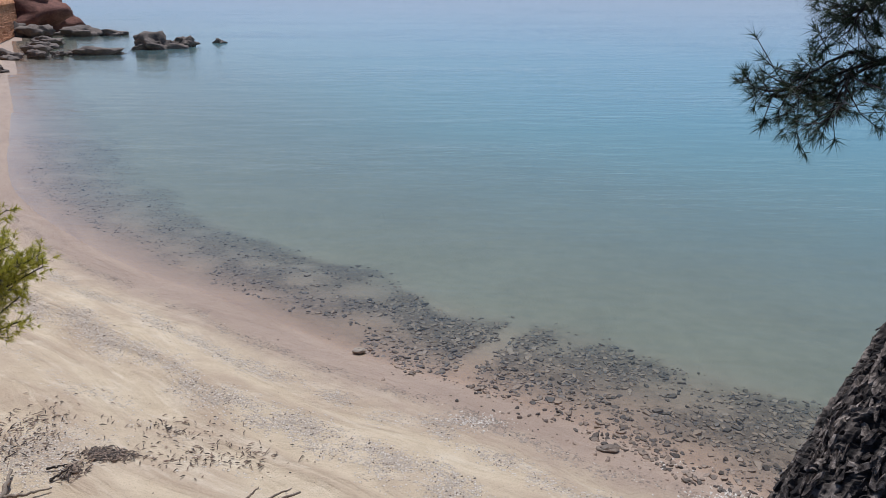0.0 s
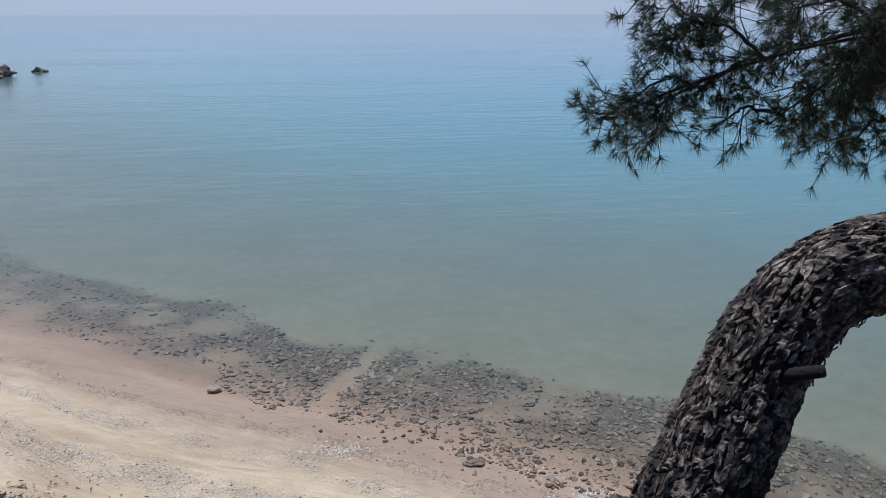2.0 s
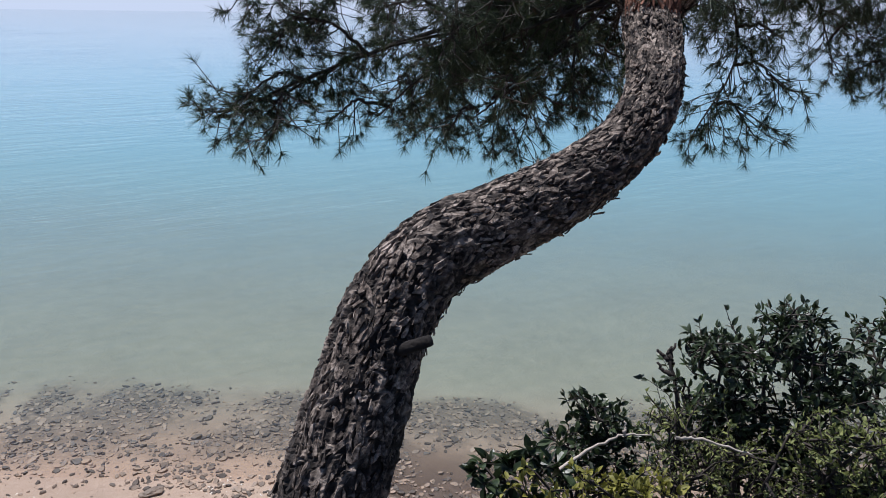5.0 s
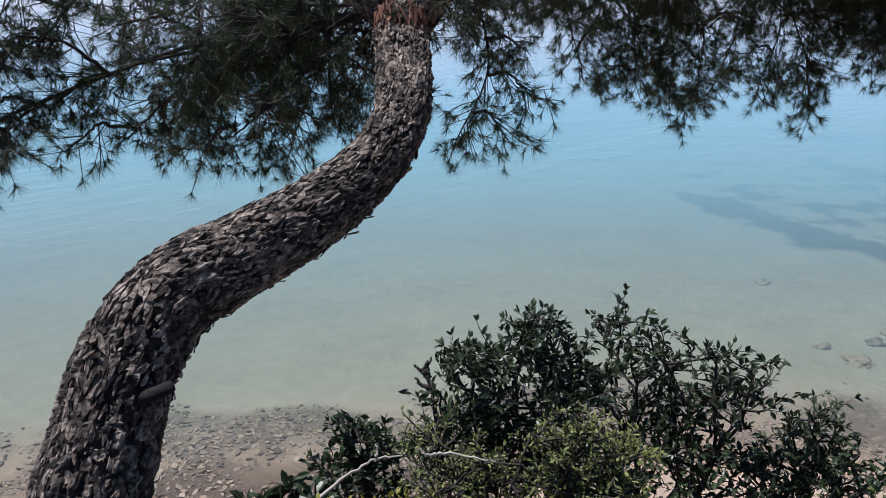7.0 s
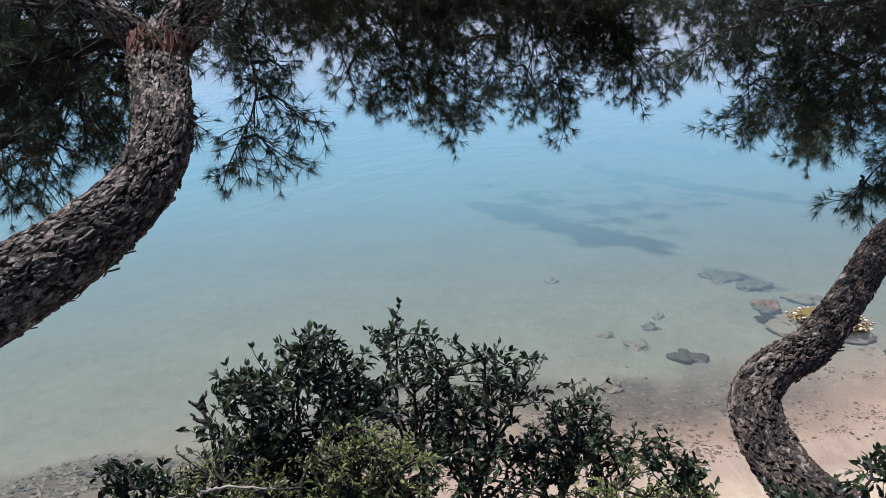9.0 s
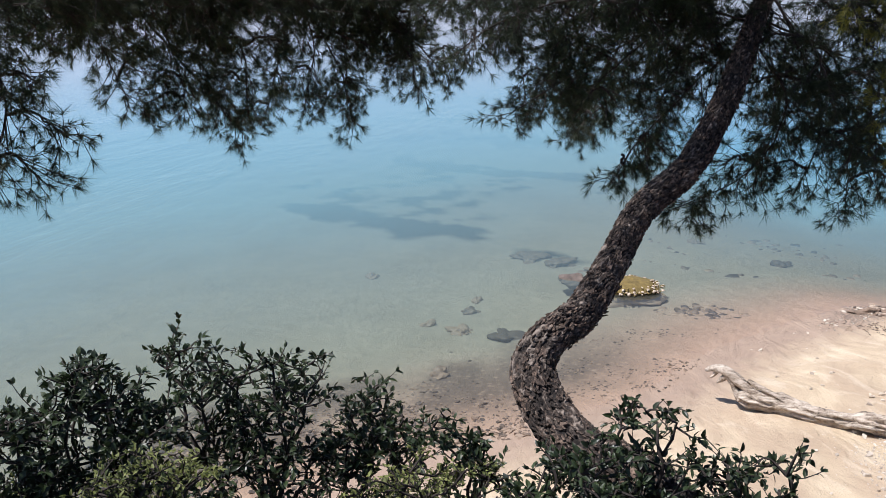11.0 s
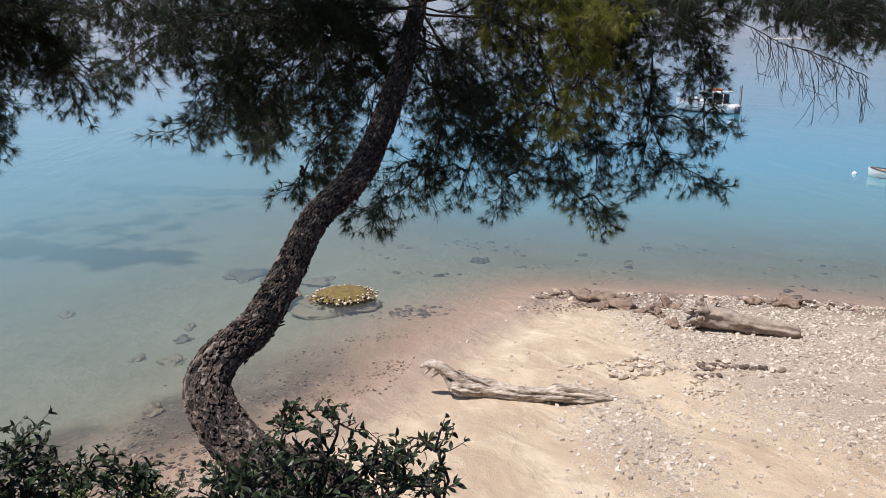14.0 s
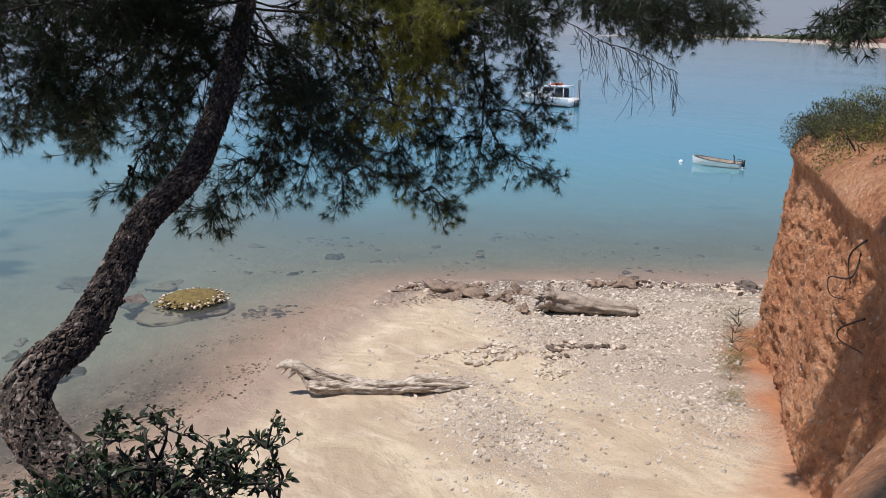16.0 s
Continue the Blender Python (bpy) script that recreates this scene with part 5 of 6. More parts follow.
shrub("low dense leafy shrub round the crooked pine's foot", (2.5, 0.0, 5.7), [(2.53, 0.21, 6.85), (2.45, 0.13, 6.91), (2.47, 0.06, 6.88), (2.49, 0.27, 6.82), (2.47, -0.01, 6.84), (2.49, 0.16, 6.79), (2.43, 0.08, 6.82), (2.46, 0.3, 6.8)], seed=15, sides=14, reach=0.14, leaf=0.029, gap=0.017, shape=0.44, low=0.15)
shrub("dark shrub with thin twigs at the cliff edge", (2.8, 0.5, 5.5), [(2.75, 0.54, 6.85), (2.87, 0.48, 6.75), (2.77, 0.44, 6.77), (2.76, 0.59, 6.81), (2.77, 0.51, 6.73), (2.72, 0.4, 6.72)], seed=17, sides=7, reach=0.13, leaf=0.027, shape=0.44, low=0.15)
shrub("fine-leaved pale green bush among the dark shrubs", (2.2, 1.25, 5.7), [(2.26, 1.15, 6.95), (2.24, 1.17, 6.93), (2.35, 1.15, 6.89), (2.26, 1.09, 6.9), (2.23, 1.19, 6.87), (2.28, 1.15, 6.82), (2.26, 1.22, 6.77), (2.24, 1.1, 6.79)], "pale", 0.018, 17, 0.12, 21, 0.006, 0.011, 0.42, 0.15)
shrub("fine-leaved grey-green bush in front of the dark shrubs", (2.05, 1.5, 5.7), [(2.08, 1.53, 6.88), (2.06, 1.55, 6.85), (2.12, 1.51, 6.8), (2.1, 1.38, 6.85), (2.12, 1.45, 6.74), (2.17, 1.37, 6.78), (2.19, 1.31, 6.77), (1.99, 1.44, 6.79), (2.18, 1.31, 6.91)], "pale", 0.015, 15, 0.13, 22, 0.005, 0.012, 0.36, 0.15)
shrub("fine-leaved pale green bush at the cliff edge", (2.62, 0.6, 5.6), [(2.6, 0.59, 6.77), (2.59, 0.5, 6.76), (2.61, 0.65, 6.72), (2.67, 0.42, 6.72), (2.62, 0.55, 6.7), (2.58, 0.72, 6.69)], "pale", 0.017, 16, 0.13, 27, 0.007, 0.011, 0.4, 0.15)
shrub("yellow-green low herb under the shrubs", (1.85, 1.5, 5.7), [(1.7, 1.47, 6.84), (1.74, 1.42, 6.85), (1.76, 1.36, 6.85), (1.64, 1.47, 6.85), (1.83, 1.35, 6.83)], "yellow", 0.022, 14, 0.11, 31, 0.006, 0.012, 0.5)


def bare_branch(label, lines, mat_key, radius, name="bare_branch"):
    ob = thing(name, lines[0][0], label, "branch")
    for k, line in enumerate(lines):
        acc = Acc()
        pts = smooth_line(line, 18)
        pts[1:-1] += np.random.RandomState(k).normal(0, 0.0016, (16, 3))
        tube(acc, pts, np.linspace(radius, radius * 0.4, 18), 6, 0.3)
        part("stick", acc, MAT[mat_key], ob, smooth=True)
    return ob


bare_branch("bare bleached twig lying through the shrubs", [[(1.721, 1.589, 6.693), (1.809, 1.559, 6.742), (1.868, 1.527, 6.767), (1.912, 1.487, 6.771)], [(1.949, 1.448, 6.772), (1.994, 1.401, 6.775), (2.053, 1.31, 6.76)], [(1.863, 1.53, 6.765), (1.874, 1.533, 6.78), (1.878, 1.541, 6.794)]], "pale_twig", 0.0045)
bare_branch("dead dark snag with broken prongs among the shrubs", [[(2.3, 1.7, 5.75), (2.177, 1.607, 6.609), (2.223, 1.672, 6.743), (2.234, 1.698, 6.793), (2.257, 1.707, 6.84)], [(2.235, 1.693, 6.788), (2.225, 1.717, 6.806), (2.217, 1.735, 6.819)], [(2.227, 1.679, 6.757), (2.213, 1.705, 6.771), (2.208, 1.723, 6.789)], [(2.236, 1.699, 6.797), (2.236, 1.711, 6.814), (2.247, 1.711, 6.831)]], "twig", 0.008, "dead_snag")

# ---- the broken stub and hanging bark on the bent pine ----
stub = Acc()
tube(stub, [(1.526, 2.059, 6.868), (1.527, 2.026, 6.872), (1.578, 1.926, 6.929)], [0.024, 0.018, 0.015], 9, 0.25)
part("broken_stub", stub, MAT["bark"], pine_1, "broken grey branch stub", smooth=True)

scar = bark_plates(smooth_line([(2.937, 2.478, 7.705, 0.096), (2.955, 2.495, 7.75, 0.098), (2.973, 2.512, 7.795, 0.088)], 12), 77, (0.05, 0.013), 20)
part("torn_bark", scar, MAT["red_bark"], pine_1, "torn reddish inner bark at the fork", kind="stuff")


# ---- driftwood ----
def weathered(line, count, sides, seed, lumps):
    return trunk_mesh(line, count, sides, seed, lumps, None, (1.6, 3.0))[0]


def put_z(x, y):
    s = shore_distance(np.array([x]), np.array([y]))
    return float(land_height(np.array([x]), np.array([y]), s)[0])


def driftwood_log():
    z = put_z(15.5, -4.2)
    ob = thing("driftwood_log", (15.5, -4.2, z), "long bleached driftwood trunk with a raised broken root end", "driftwood")
    body = [(16.05, -2.75, z + 0.13, 0.10), (15.95, -3.0, z + 0.13, 0.165), (15.72, -3.6, z + 0.12, 0.18), (15.45, -4.15, z + 0.10, 0.155), (15.28, -4.55, z + 0.13, 0.125), (15.15, -4.85, z + 0.20, 0.16), (14.98, -5.3, z + 0.21, 0.165), (14.8, -5.75, z + 0.2, 0.125), (14.62, -6.13, z + 0.17, 0.05)]
    part("trunk", weathered(body, 200, 48, 4, 0.55), MAT["wood"], ob, smooth=True)
    for line, sd in (([(15.9, -3.15, z + 0.16, 0.10), (16.05, -2.85, z + 0.36, 0.10), (16.25, -2.55, z + 0.53, 0.11), (16.42, -2.3, z + 0.55, 0.085), (16.5, -2.12, z + 0.46, 0.035)], 6),
                     ([(16.0, -2.8, z + 0.06, 0.10), (16.12, -2.72, z + 0.2, 0.085), (16.22, -2.62, z + 0.36, 0.075), (16.3, -2.5, z + 0.46, 0.05)], 7),
                     ([(16.28, -2.55, z + 0.48, 0.06), (16.3, -2.42, z + 0.36, 0.055), (16.34, -2.35, z + 0.26, 0.02)], 9),
                     ([(16.4, -2.35, z + 0.52, 0.05), (16.38, -2.26, z + 0.40, 0.035), (16.4, -2.2, z + 0.33, 0.012)], 10),
                     ([(15.7, -3.6, z + 0.22, 0.05), (15.92, -3.2, z + 0.36, 0.05), (16.1, -2.9, z + 0.47, 0.04)], 8)):
        part("root", weathered(line, 28, 16, sd, 0.5), MAT["wood"], ob, smooth=True)
    return ob


def driftwood_stump():
    z = put_z(18.0, -10.6)
    ob = thing("driftwood_stump", (18.2, -10.7, z), "grey driftwood stump with a broken root plate", "driftwood")
    part("trunk", weathered([(18.75, -9.9, z + 0.30, 0.27), (18.45, -10.35, z + 0.30, 0.29), (18.1, -10.95, z + 0.24, 0.23), (17.8, -11.5, z + 0.18, 0.19), (17.52, -11.98, z + 0.15, 0.16), (17.44, -12.1, z + 0.15, 0.10)], 90, 36, 12, 0.40), MAT["grey_wood"], ob, smooth=True)
    rng = np.random.RandomState(4)
    for k in range(24):
        way = rng.normal(size=3) * [0.8, 0.8, 0.9] + [0.45, 0.75, 0.25]
        way /= np.linalg.norm(way)
        root = np.array([18.6, -10.1, z + 0.33])
        tip = root + way * (0.42 + 0.24 * rng.rand())
        tip[2] = max(tip[2], z + 0.03)
        mid = (tip + root) / 2 + rng.normal(0, 0.07, 3)
        part("root", weathered([(*root, 0.14), (*mid, 0.085 + 0.03 * rng.rand()), (*((mid + tip) / 2 + rng.normal(0, 0.03, 3)), 0.06), (*tip, 0.03)], 18, 10, 20 + k, 0.55), MAT["grey_wood"], ob, smooth=True)
    return ob


driftwood_log()
driftwood_stump()


# ---- stones set out on the sand ----
ROCKS = rock_shapes(8, 2, 0.55, 9, 8)


def heap(label, centre, places, size, mat_key, name, stretch=1.0, seed=1):
    rng = np.random.RandomState(seed)
    z = put_z(*centre)
    ob = thing(name, (*centre, z), label, "stones")
    for k, (x, y) in enumerate(places):
        v, f = ROCKS[k % 8]
        acc = Acc()
        s = size * (0.6 + 0.8 * rng.rand())
        acc.add((v * [stretch, 1, 1] * s) @ turn_z(rng.rand() * 6.28).T, f)
        st = part("stone", acc, MAT[mat_key], ob, smooth=False)
        st.matrix_world = Matrix.Translation((centre[0] + x, centre[1] + y, put_z(centre[0] + x, centre[1] + y) + s * 0.35))
    return ob


rng = np.random.RandomState(2)
ring = [(0.50 * np.sign(np.cos(a)) * abs(np.cos(a)) ** 0.7 + rng.normal(0, 0.05), 0.58 * np.sign(np.sin(a)) * abs(np.sin(a)) ** 0.7 + rng.normal(0, 0.05)) for a in np.linspace(0, 6.2, 46)] + [(-0.1, -0.2), (0.05, 0.1), (-0.12, 0.22), (0.1, -0.3), (-0.2, 0.0), (0.0, -0.1), (0.1, 0.0)]
heap("ring of rough pale stones set out on the sand", (16.1, -7.07), ring, 0.095, "sandstone", "stone_ring", 1.2, 3)
heap("low heap of rough stones and drift on the sand", (15.45, -8.7), [(0.25 + rng.normal(0, 0.1), rng.normal(0, 0.18)) for _ in range(18)] + [(0.2 - 0.03 * k + rng.normal(0, 0.04), -0.1 * k) for k in range(15)] + [(-0.25 + rng.normal(0, 0.08), 0.3 + rng.normal(0, 0.15)) for _ in range(10)], 0.085, "ledge", "stone_heap", 1.2, 4)
heap("small scatter of pale stones on the sand", (14.4, -7.9), [(rng.normal(0, 0.12), rng.normal(0, 0.28)) for _ in range(22)], 0.06, "sandstone", "stone_heap", 1.2, 5)
heap("short line of stones half sunk in sand", (16.8, -5.85), [(rng.normal(0, 0.08), rng.normal(0, 0.35)) for _ in range(22)], 0.05, "sandstone", "stone_heap", 1.2, 6)


# ---- rocks in the sea ----
def boulder(name, label, centre, size, mat_key, seed, sub=4, rough=0.5, category="rock", turn=0.0, kind=""):
    bm = bmesh.new()
    bmesh.ops.create_icosphere(bm, subdivisions=sub, radius=1.0)
    off = Vector((seed * 3.7, seed * 1.3, 0))
    for v in bm.verts:
        q = v.co * 1.3 + off
        k = noise.fractal(q, 0.9, 2.1, 5) * 0.7 + noise.noise(q * 0.8) * 0.5 - 0.25 * abs(noise.noise(q * 2.6))
        v.co *= 1 + rough * k
        v.co = Vector((v.co.x * size[0], v.co.y * size[1], v.co.z * size[2]))
    me = bpy.data.meshes.new(name)
    bm.to_mesh(me)
    bm.free()
    for p in me.polygons:
        p.use_smooth = sub > 3
    me.materials.append(MAT[mat_key])
    ob = new(name, me)
    ob.matrix_world = Matrix.Translation(centre) @ Matrix.Rotation(turn, 4, "Z")
    return tagged(ob, label, category, kind=kind)


# the two long ridges off the headland, and boulders along its foot
for c, sz, sd, tn in (((-45.2, 95.5, 0.0), (3.1, 1.4, 1.0), 2, 0.45), ((-41.2, 104.5, 0.1), (3.0, 1.6, 1.6), 3, 0.45), ((-39.3, 109.0, 0.3), (1.6, 1.0, 1.1), 4, 0.3), ((-48.6, 93.0, 0.1), (0.8, 0.6, 0.5), 5, 0.1), ((-36.5, 116.5, 0.0), (0.8, 0.6, 0.5), 6, 0.0), ((-50.5, 124, 0.0), (0.9, 0.6, 0.6), 7, 0.0)):
    boulder("sea_rock", "dark rough rock standing out of the calm sea", c, sz, "rock", sd, 4, 1.0, turn=tn)
for c, sz, sd in (((-78, 131, 0.8), (5, 4, 3.2), 11), ((-72, 131, 0.6), (4, 3, 2.3), 12), ((-66, 133, 0.4), (4.5, 2.5, 1.5), 13), ((-61, 135, 0.2), (3.5, 1.8, 1.0), 14), ((-54, 98, 0.2), (2.2, 1.8, 1.1), 15), ((-50, 91, 0.2), (1.6, 1.2, 0.9), 16), ((-52, 88, 0.3), (2.4, 2.0, 1.0), 17), ((-45, 74, 0.2), (1.8, 1.4, 0.8), 18), ((-56, 103, 0.3), (2.6, 2.0, 1.0), 19), ((-60, 112, 0.3), (3, 2.4, 1.2), 20)):
    boulder("shore_boulder", "brown weathered boulder at the foot of the headland", c, tuple(0.72 * q for q in sz), "rock", sd, 4, 0.7)
boulder("headland_rock", "red rocky headland falling to the water", (-92, 146, 1), (17, 12, 8.5), "red_rock", 31, 5, 0.45, "headland")

# flat sunken rocks near the small islet and along the far side of the beach
for x, y, r, sd in ((20.9, 4.0, 0.42, 1), (22.6, 4.0, 0.3, 2), (23.7, 4.0, 0.22, 3), (20.4, 2.6, 0.5, 4), (21.4, 5.1, 0.2, 5), (17.5, 3.85, 0.3, 6), (29.2, 2.8, 0.9, 7), (27.6, 0.05, 0.7, 8), (28.4, 1.6, 0.8, 9), (26.4, 8.3, 0.3, 10), (32.8, -3.6, 0.35, 11), (29.8, -6.4, 0.5, 12)):
    z = put_z(x, y)
    boulder("sunken_rock", "flat dark rock under clear shallow water", (x, y, z - 0.02), (r, r * 0.7, 0.12 + 0.10 * r), "reef", 40 + sd, 4, 0.9, turn=sd)


def islet():
    """A low rock crowned with yellow weed, ringed with pale stones."""
    ob = boulder("islet_rock", "low flat rock just above the water with yellow weed on it", (23.9, -0.45, -0.27), (0.95, 1.3, 0.24), "reef", 60, 4, 0.4)
    ob.matrix_world = Matrix.Translation((23.9, -0.45, -0.27))
    acc = Acc()
    r, a = np.meshgrid(np.linspace(0, 1, 12), np.linspace(0, 6.283, 40, endpoint=False), indexing="ij")
    k = 1 + 0.25 * (fbm(np.cos(a) * 2 + 5, np.sin(a) * 2 + 5, 3, 2) - 0.5)
    x, y = 23.95 + 0.82 * r * k * np.cos(a), -0.7 + 1.0 * r * k * np.sin(a)
    z = 0.2 * (1 - r**3) + 0.08 * fbm(x * 6, y * 6, 3, 7) + 0.02
    i, j = np.meshgrid(np.arange(11), np.arange(40), indexing="ij")
    acc.add(np.stack([x, y, z], -1).reshape(-1, 3), np.stack([i * 40 + j, (i + 1) * 40 + j, (i + 1) * 40 + (j + 1) % 40, i * 40 + (j + 1) % 40], -1).reshape(-1, 4))
    part("weed", acc, MAT["weed"], ob, "yellow-brown weed cover", smooth=True)
    rg = np.random.RandomState(8)
    for k in range(240):
        a = rg.rand() * 6.283
        q = 0.72 + 0.36 * rg.rand()
        v, f = ROCKS[k % 8]
        acc = Acc()
        s = 0.02 + 0.06 * rg.rand() ** 2
        acc.add((v * s) @ turn_z(a).T + [23.95 + 0.86 * q * np.cos(a), -0.68 + 1.05 * q * np.sin(a), 0.03 + 0.22 * max(0, 1 - q**3) + 0.03], f)
        part("stone", acc, MAT[("sandstone", "ledge", "weed")[k % 3]], ob, smooth=True)


islet()
boulder("sunken_rock", "dark rock beside the weedy islet, just awash", (24.7, 1.0, -0.12), (0.5, 0.45, 0.22), "rock", 71, 3, 0.5)
patch = np.column_stack([22.55 + 0.33 * rng.normal(size=190), -2.65 + 0.5 * rng.normal(size=190)])
patch = np.column_stack([patch, [put_z(*q) - 0.07 for q in patch]])
scatter_stones(ground, "reef_stone", MAT["reef"], rock_shapes(6, 2, 0.4, 4), patch, 0.06 + 0.13 * rng.rand(190), 0)


# ---- boats ----
def loft(sections):
    """A skin through rows of points."""
    acc = Acc()
    g = np.array(sections, float)
    n, k = g.shape[:2]
    i, j = np.meshgrid(np.arange(n - 1), np.arange(k - 1), indexing="ij")
    acc.add(g.reshape(-1, 3), np.stack([i * k + j, i * k + j + 1, (i + 1) * k + j + 1, (i + 1) * k + j], -1).reshape(-1, 4))
    return acc


def hull_sections(length, beam, free, keel, n=22, sheer=0.35, from_z=None, inset=0.0):
    rows = []
    for u in np.linspace(0, 1, n):
        x = length * (u - 0.5)
        half = beam / 2 * (1 - max(0, (u - 0.45) / 0.55) ** 2.4) * (0.9 + 0.1 * min(1, u * 4)) - inset * 0.5
        half = max(half, 0.012)
        top = free + sheer * u**2.2
        low = -keel * (1 - max(0, (u - 0.75) / 0.25) ** 2) + inset
        pts = []
        for s in np.linspace(-1, 1, 15):
            a = abs(s)
            y = half * (1 - (1 - a) ** 1.7) * np.sign(s)
            z = low + (top - low) * a**1.8
            pts.append((x + 0.10 * length * 0.5 * max(0, u - 0.9) * 10 * (z - low) / (top - low + 1e-6) * 0.4, y, z))
        rows.append(pts)
    return rows


def box(acc, x0, x1, y0, y1, z0, z1, rake=0.0, tuck=0.0):
    """A block whose front end rakes back by rake at the top and whose sides lean in by tuck."""
    v = [(x0, y0, z0), (x1, y0, z0), (x1, y1, z0), (x0, y1, z0), (x0, y0 + tuck, z1), (x1 - rake, y0 + tuck, z1), (x1 - rake, y1 - tuck, z1), (x0, y1 - tuck, z1)]
    acc.add(v, [(0, 3, 2, 1), (4, 5, 6, 7), (0, 1, 5, 4), (1, 2, 6, 5), (2, 3, 7, 6), (3, 0, 4, 7)])


def one_box(name, mat_key, parent, *dims, label="", bevel=0.03):
    acc = Acc()
    box(acc, *dims)
    me = acc.mesh(name)
    bm = bmesh.new()
    bm.from_mesh(me)
    bmesh.ops.bevel(bm, geom=bm.edges[:], offset=bevel, segments=2, affect="EDGES")
    return part(name, bm, MAT[mat_key], parent, label, True)


def rod(name, mat_key, parent, pts, r, sides=8, label=""):
    acc = Acc()
    tube(acc, pts, [r] * len(pts), sides)
    return part(name, acc, MAT[mat_key], parent, label, True)


def cabin_cruiser():
    ob = thing("cabin_cruiser", (0, 0, 0), "white cabin cruiser with an orange-covered flybridge moored offshore", "boat")
    part("hull", loft(hull_sections(7.6, 2.7, 0.95, 0.35)), MAT["white"], ob, smooth=True)
    part("boot_stripe", loft([[(x, y * 1.01, min(z, 0.14)) for x, y, z in row] for row in hull_sections(7.6, 2.7, 0.95, 0.35)]), MAT["dark"], ob, "dark stripe along the waterline", smooth=True)
    one_box("deck", "white", ob, -3.7, 2.9, -1.1, 1.1, 0.82, 0.98, 0.5, 0.1)
    one_box("cabin", "white", ob, -1.0, 2.2, -0.95, 0.95, 0.95, 1.55, 1.0, 0.15)
    one_box("wheelhouse", "white", ob, -1.6, 0.5, -0.9, 0.9, 1.5, 2.15, 0.45, 0.12)
    for k in range(3):
        for sy in (-1, 1):
            acc = Acc()
            box(acc, 0.15 + 0.5 * k, 0.5 + 0.5 * k, 0.89 * sy - 0.02, 0.89 * sy + 0.02, 1.18, 1.4)
            part("window", acc, MAT["dark"], ob)
    one_box("windscreen", "dark", ob, -0.2, 0.53, -0.8, 0.8, 1.6, 2.02, 0.42, 0.1, bevel=0.01)
    for sy in (-1, 1):
        acc = Acc()
        box(acc, -1.5, -0.1, 0.84 * sy - 0.03, 0.84 * sy + 0.03, 1.62, 2.02, 0.2)
        part("side_window", acc, MAT["dark"], ob)
    # a solid dark block stands for the shaded opening under the canopy
    one_box("cockpit_opening", "dark", ob, -2.5, -1.62, -0.75, 0.75, 1.0, 1.95, 0.0, 0.05)
    one_box("canopy", "white", ob, -3.0, 0.1, -1.0, 1.0, 2.15, 2.27, 0.2, 0.05)
    one_box("flybridge_cover", "orange", ob, -1.75, -0.75, -0.6, 0.6, 2.27, 2.52, 0.25, 0.1, label="orange cover")
    for sy in (-1, 1):
        rod("post", "white", ob, [(-2.9, 0.9 * sy, 0.95), (-2.9, 0.9 * sy, 2.2)], 0.03)
        rod("rail", "white", ob, [(0.6, 1.05 * sy, 1.0), (2.2, 0.85 * sy, 1.5), (3.9, 0.1 * sy, 1.75)], 0.02)
    one_box("transom", "white", ob, -3.85, -3.6, -1.15, 1.15, 0.1, 0.9)
    one_box("outboard", "dark", ob, -4.3, -3.9, -0.2, 0.2, -0.1, 0.75, label="black outboard motor")
    rod("stern_post", "dark", ob, [(-3.75, -0.85, 0.6), (-3.75, -0.85, 2.9)], 0.12, label="dark upright post")
    rod("mast", "white", ob, [(-0.4, 0, 2.2), (-0.5, 0, 3.5)], 0.025)
    return ob


def rowing_boat():
    ob = thing("rowing_boat", (0, 0, 0), "weathered white wooden rowing boat moored at a buoy", "boat")
    part("hull", loft(hull_sections(3.6, 1.4, 0.38, 0.14, sheer=0.28)), MAT["hull"], ob, smooth=True)
    part("lining", loft(hull_sections(3.5, 1.32, 0.37, 0.06, sheer=0.28, inset=0.05)), MAT["wood"], ob, "bare wooden inside", smooth=True)
    part("transom", loft([[(-1.8, -0.62, 0.38), (-1.8, -0.3, 0.0), (-1.8, 0.3, 0.0), (-1.8, 0.62, 0.38)], [(-1.78, -0.62, 0.4), (-1.78, -0.3, 0.4), (-1.78, 0.3, 0.4), (-1.78, 0.62, 0.4)]]), MAT["hull"], ob)
    for sy in (-1, 1):
        rows = hull_sections(3.6, 1.4, 0.38, 0.14, sheer=0.28)
        rod("gunwale", "dark", ob, [r[0 if sy < 0 else -1] for r in rows[::2]], 0.03, 6, "dark rubbing strake")
    for x in (-1.1, 0.0, 0.9):
        one_box("thwart", "wood", ob, x - 0.12, x + 0.12, -0.55, 0.55, 0.28, 0.32, bevel=0.008)
    one_box("outboard", "dark", ob, -2.05, -1.85, -0.12, 0.12, 0.1, 0.62, label="small black outboard motor", bevel=0.04)
    rod("tiller", "dark", ob, [(-1.85, 0, 0.6), (-1.45, 0.05, 0.66)], 0.02)
    rod("upright_pole", "dark", ob, [(-1.3, 0.1, 0.3), (-1.28, 0.1, 0.78), (-1.2, 0.1, 0.95)], 0.045, 6)
    for sy in (-1, 1):
        rod("oar", "wood", ob, [(-1.2, 0.35 * sy, 0.42), (1.1, 0.3 * sy, 0.46)], 0.025)
    return ob


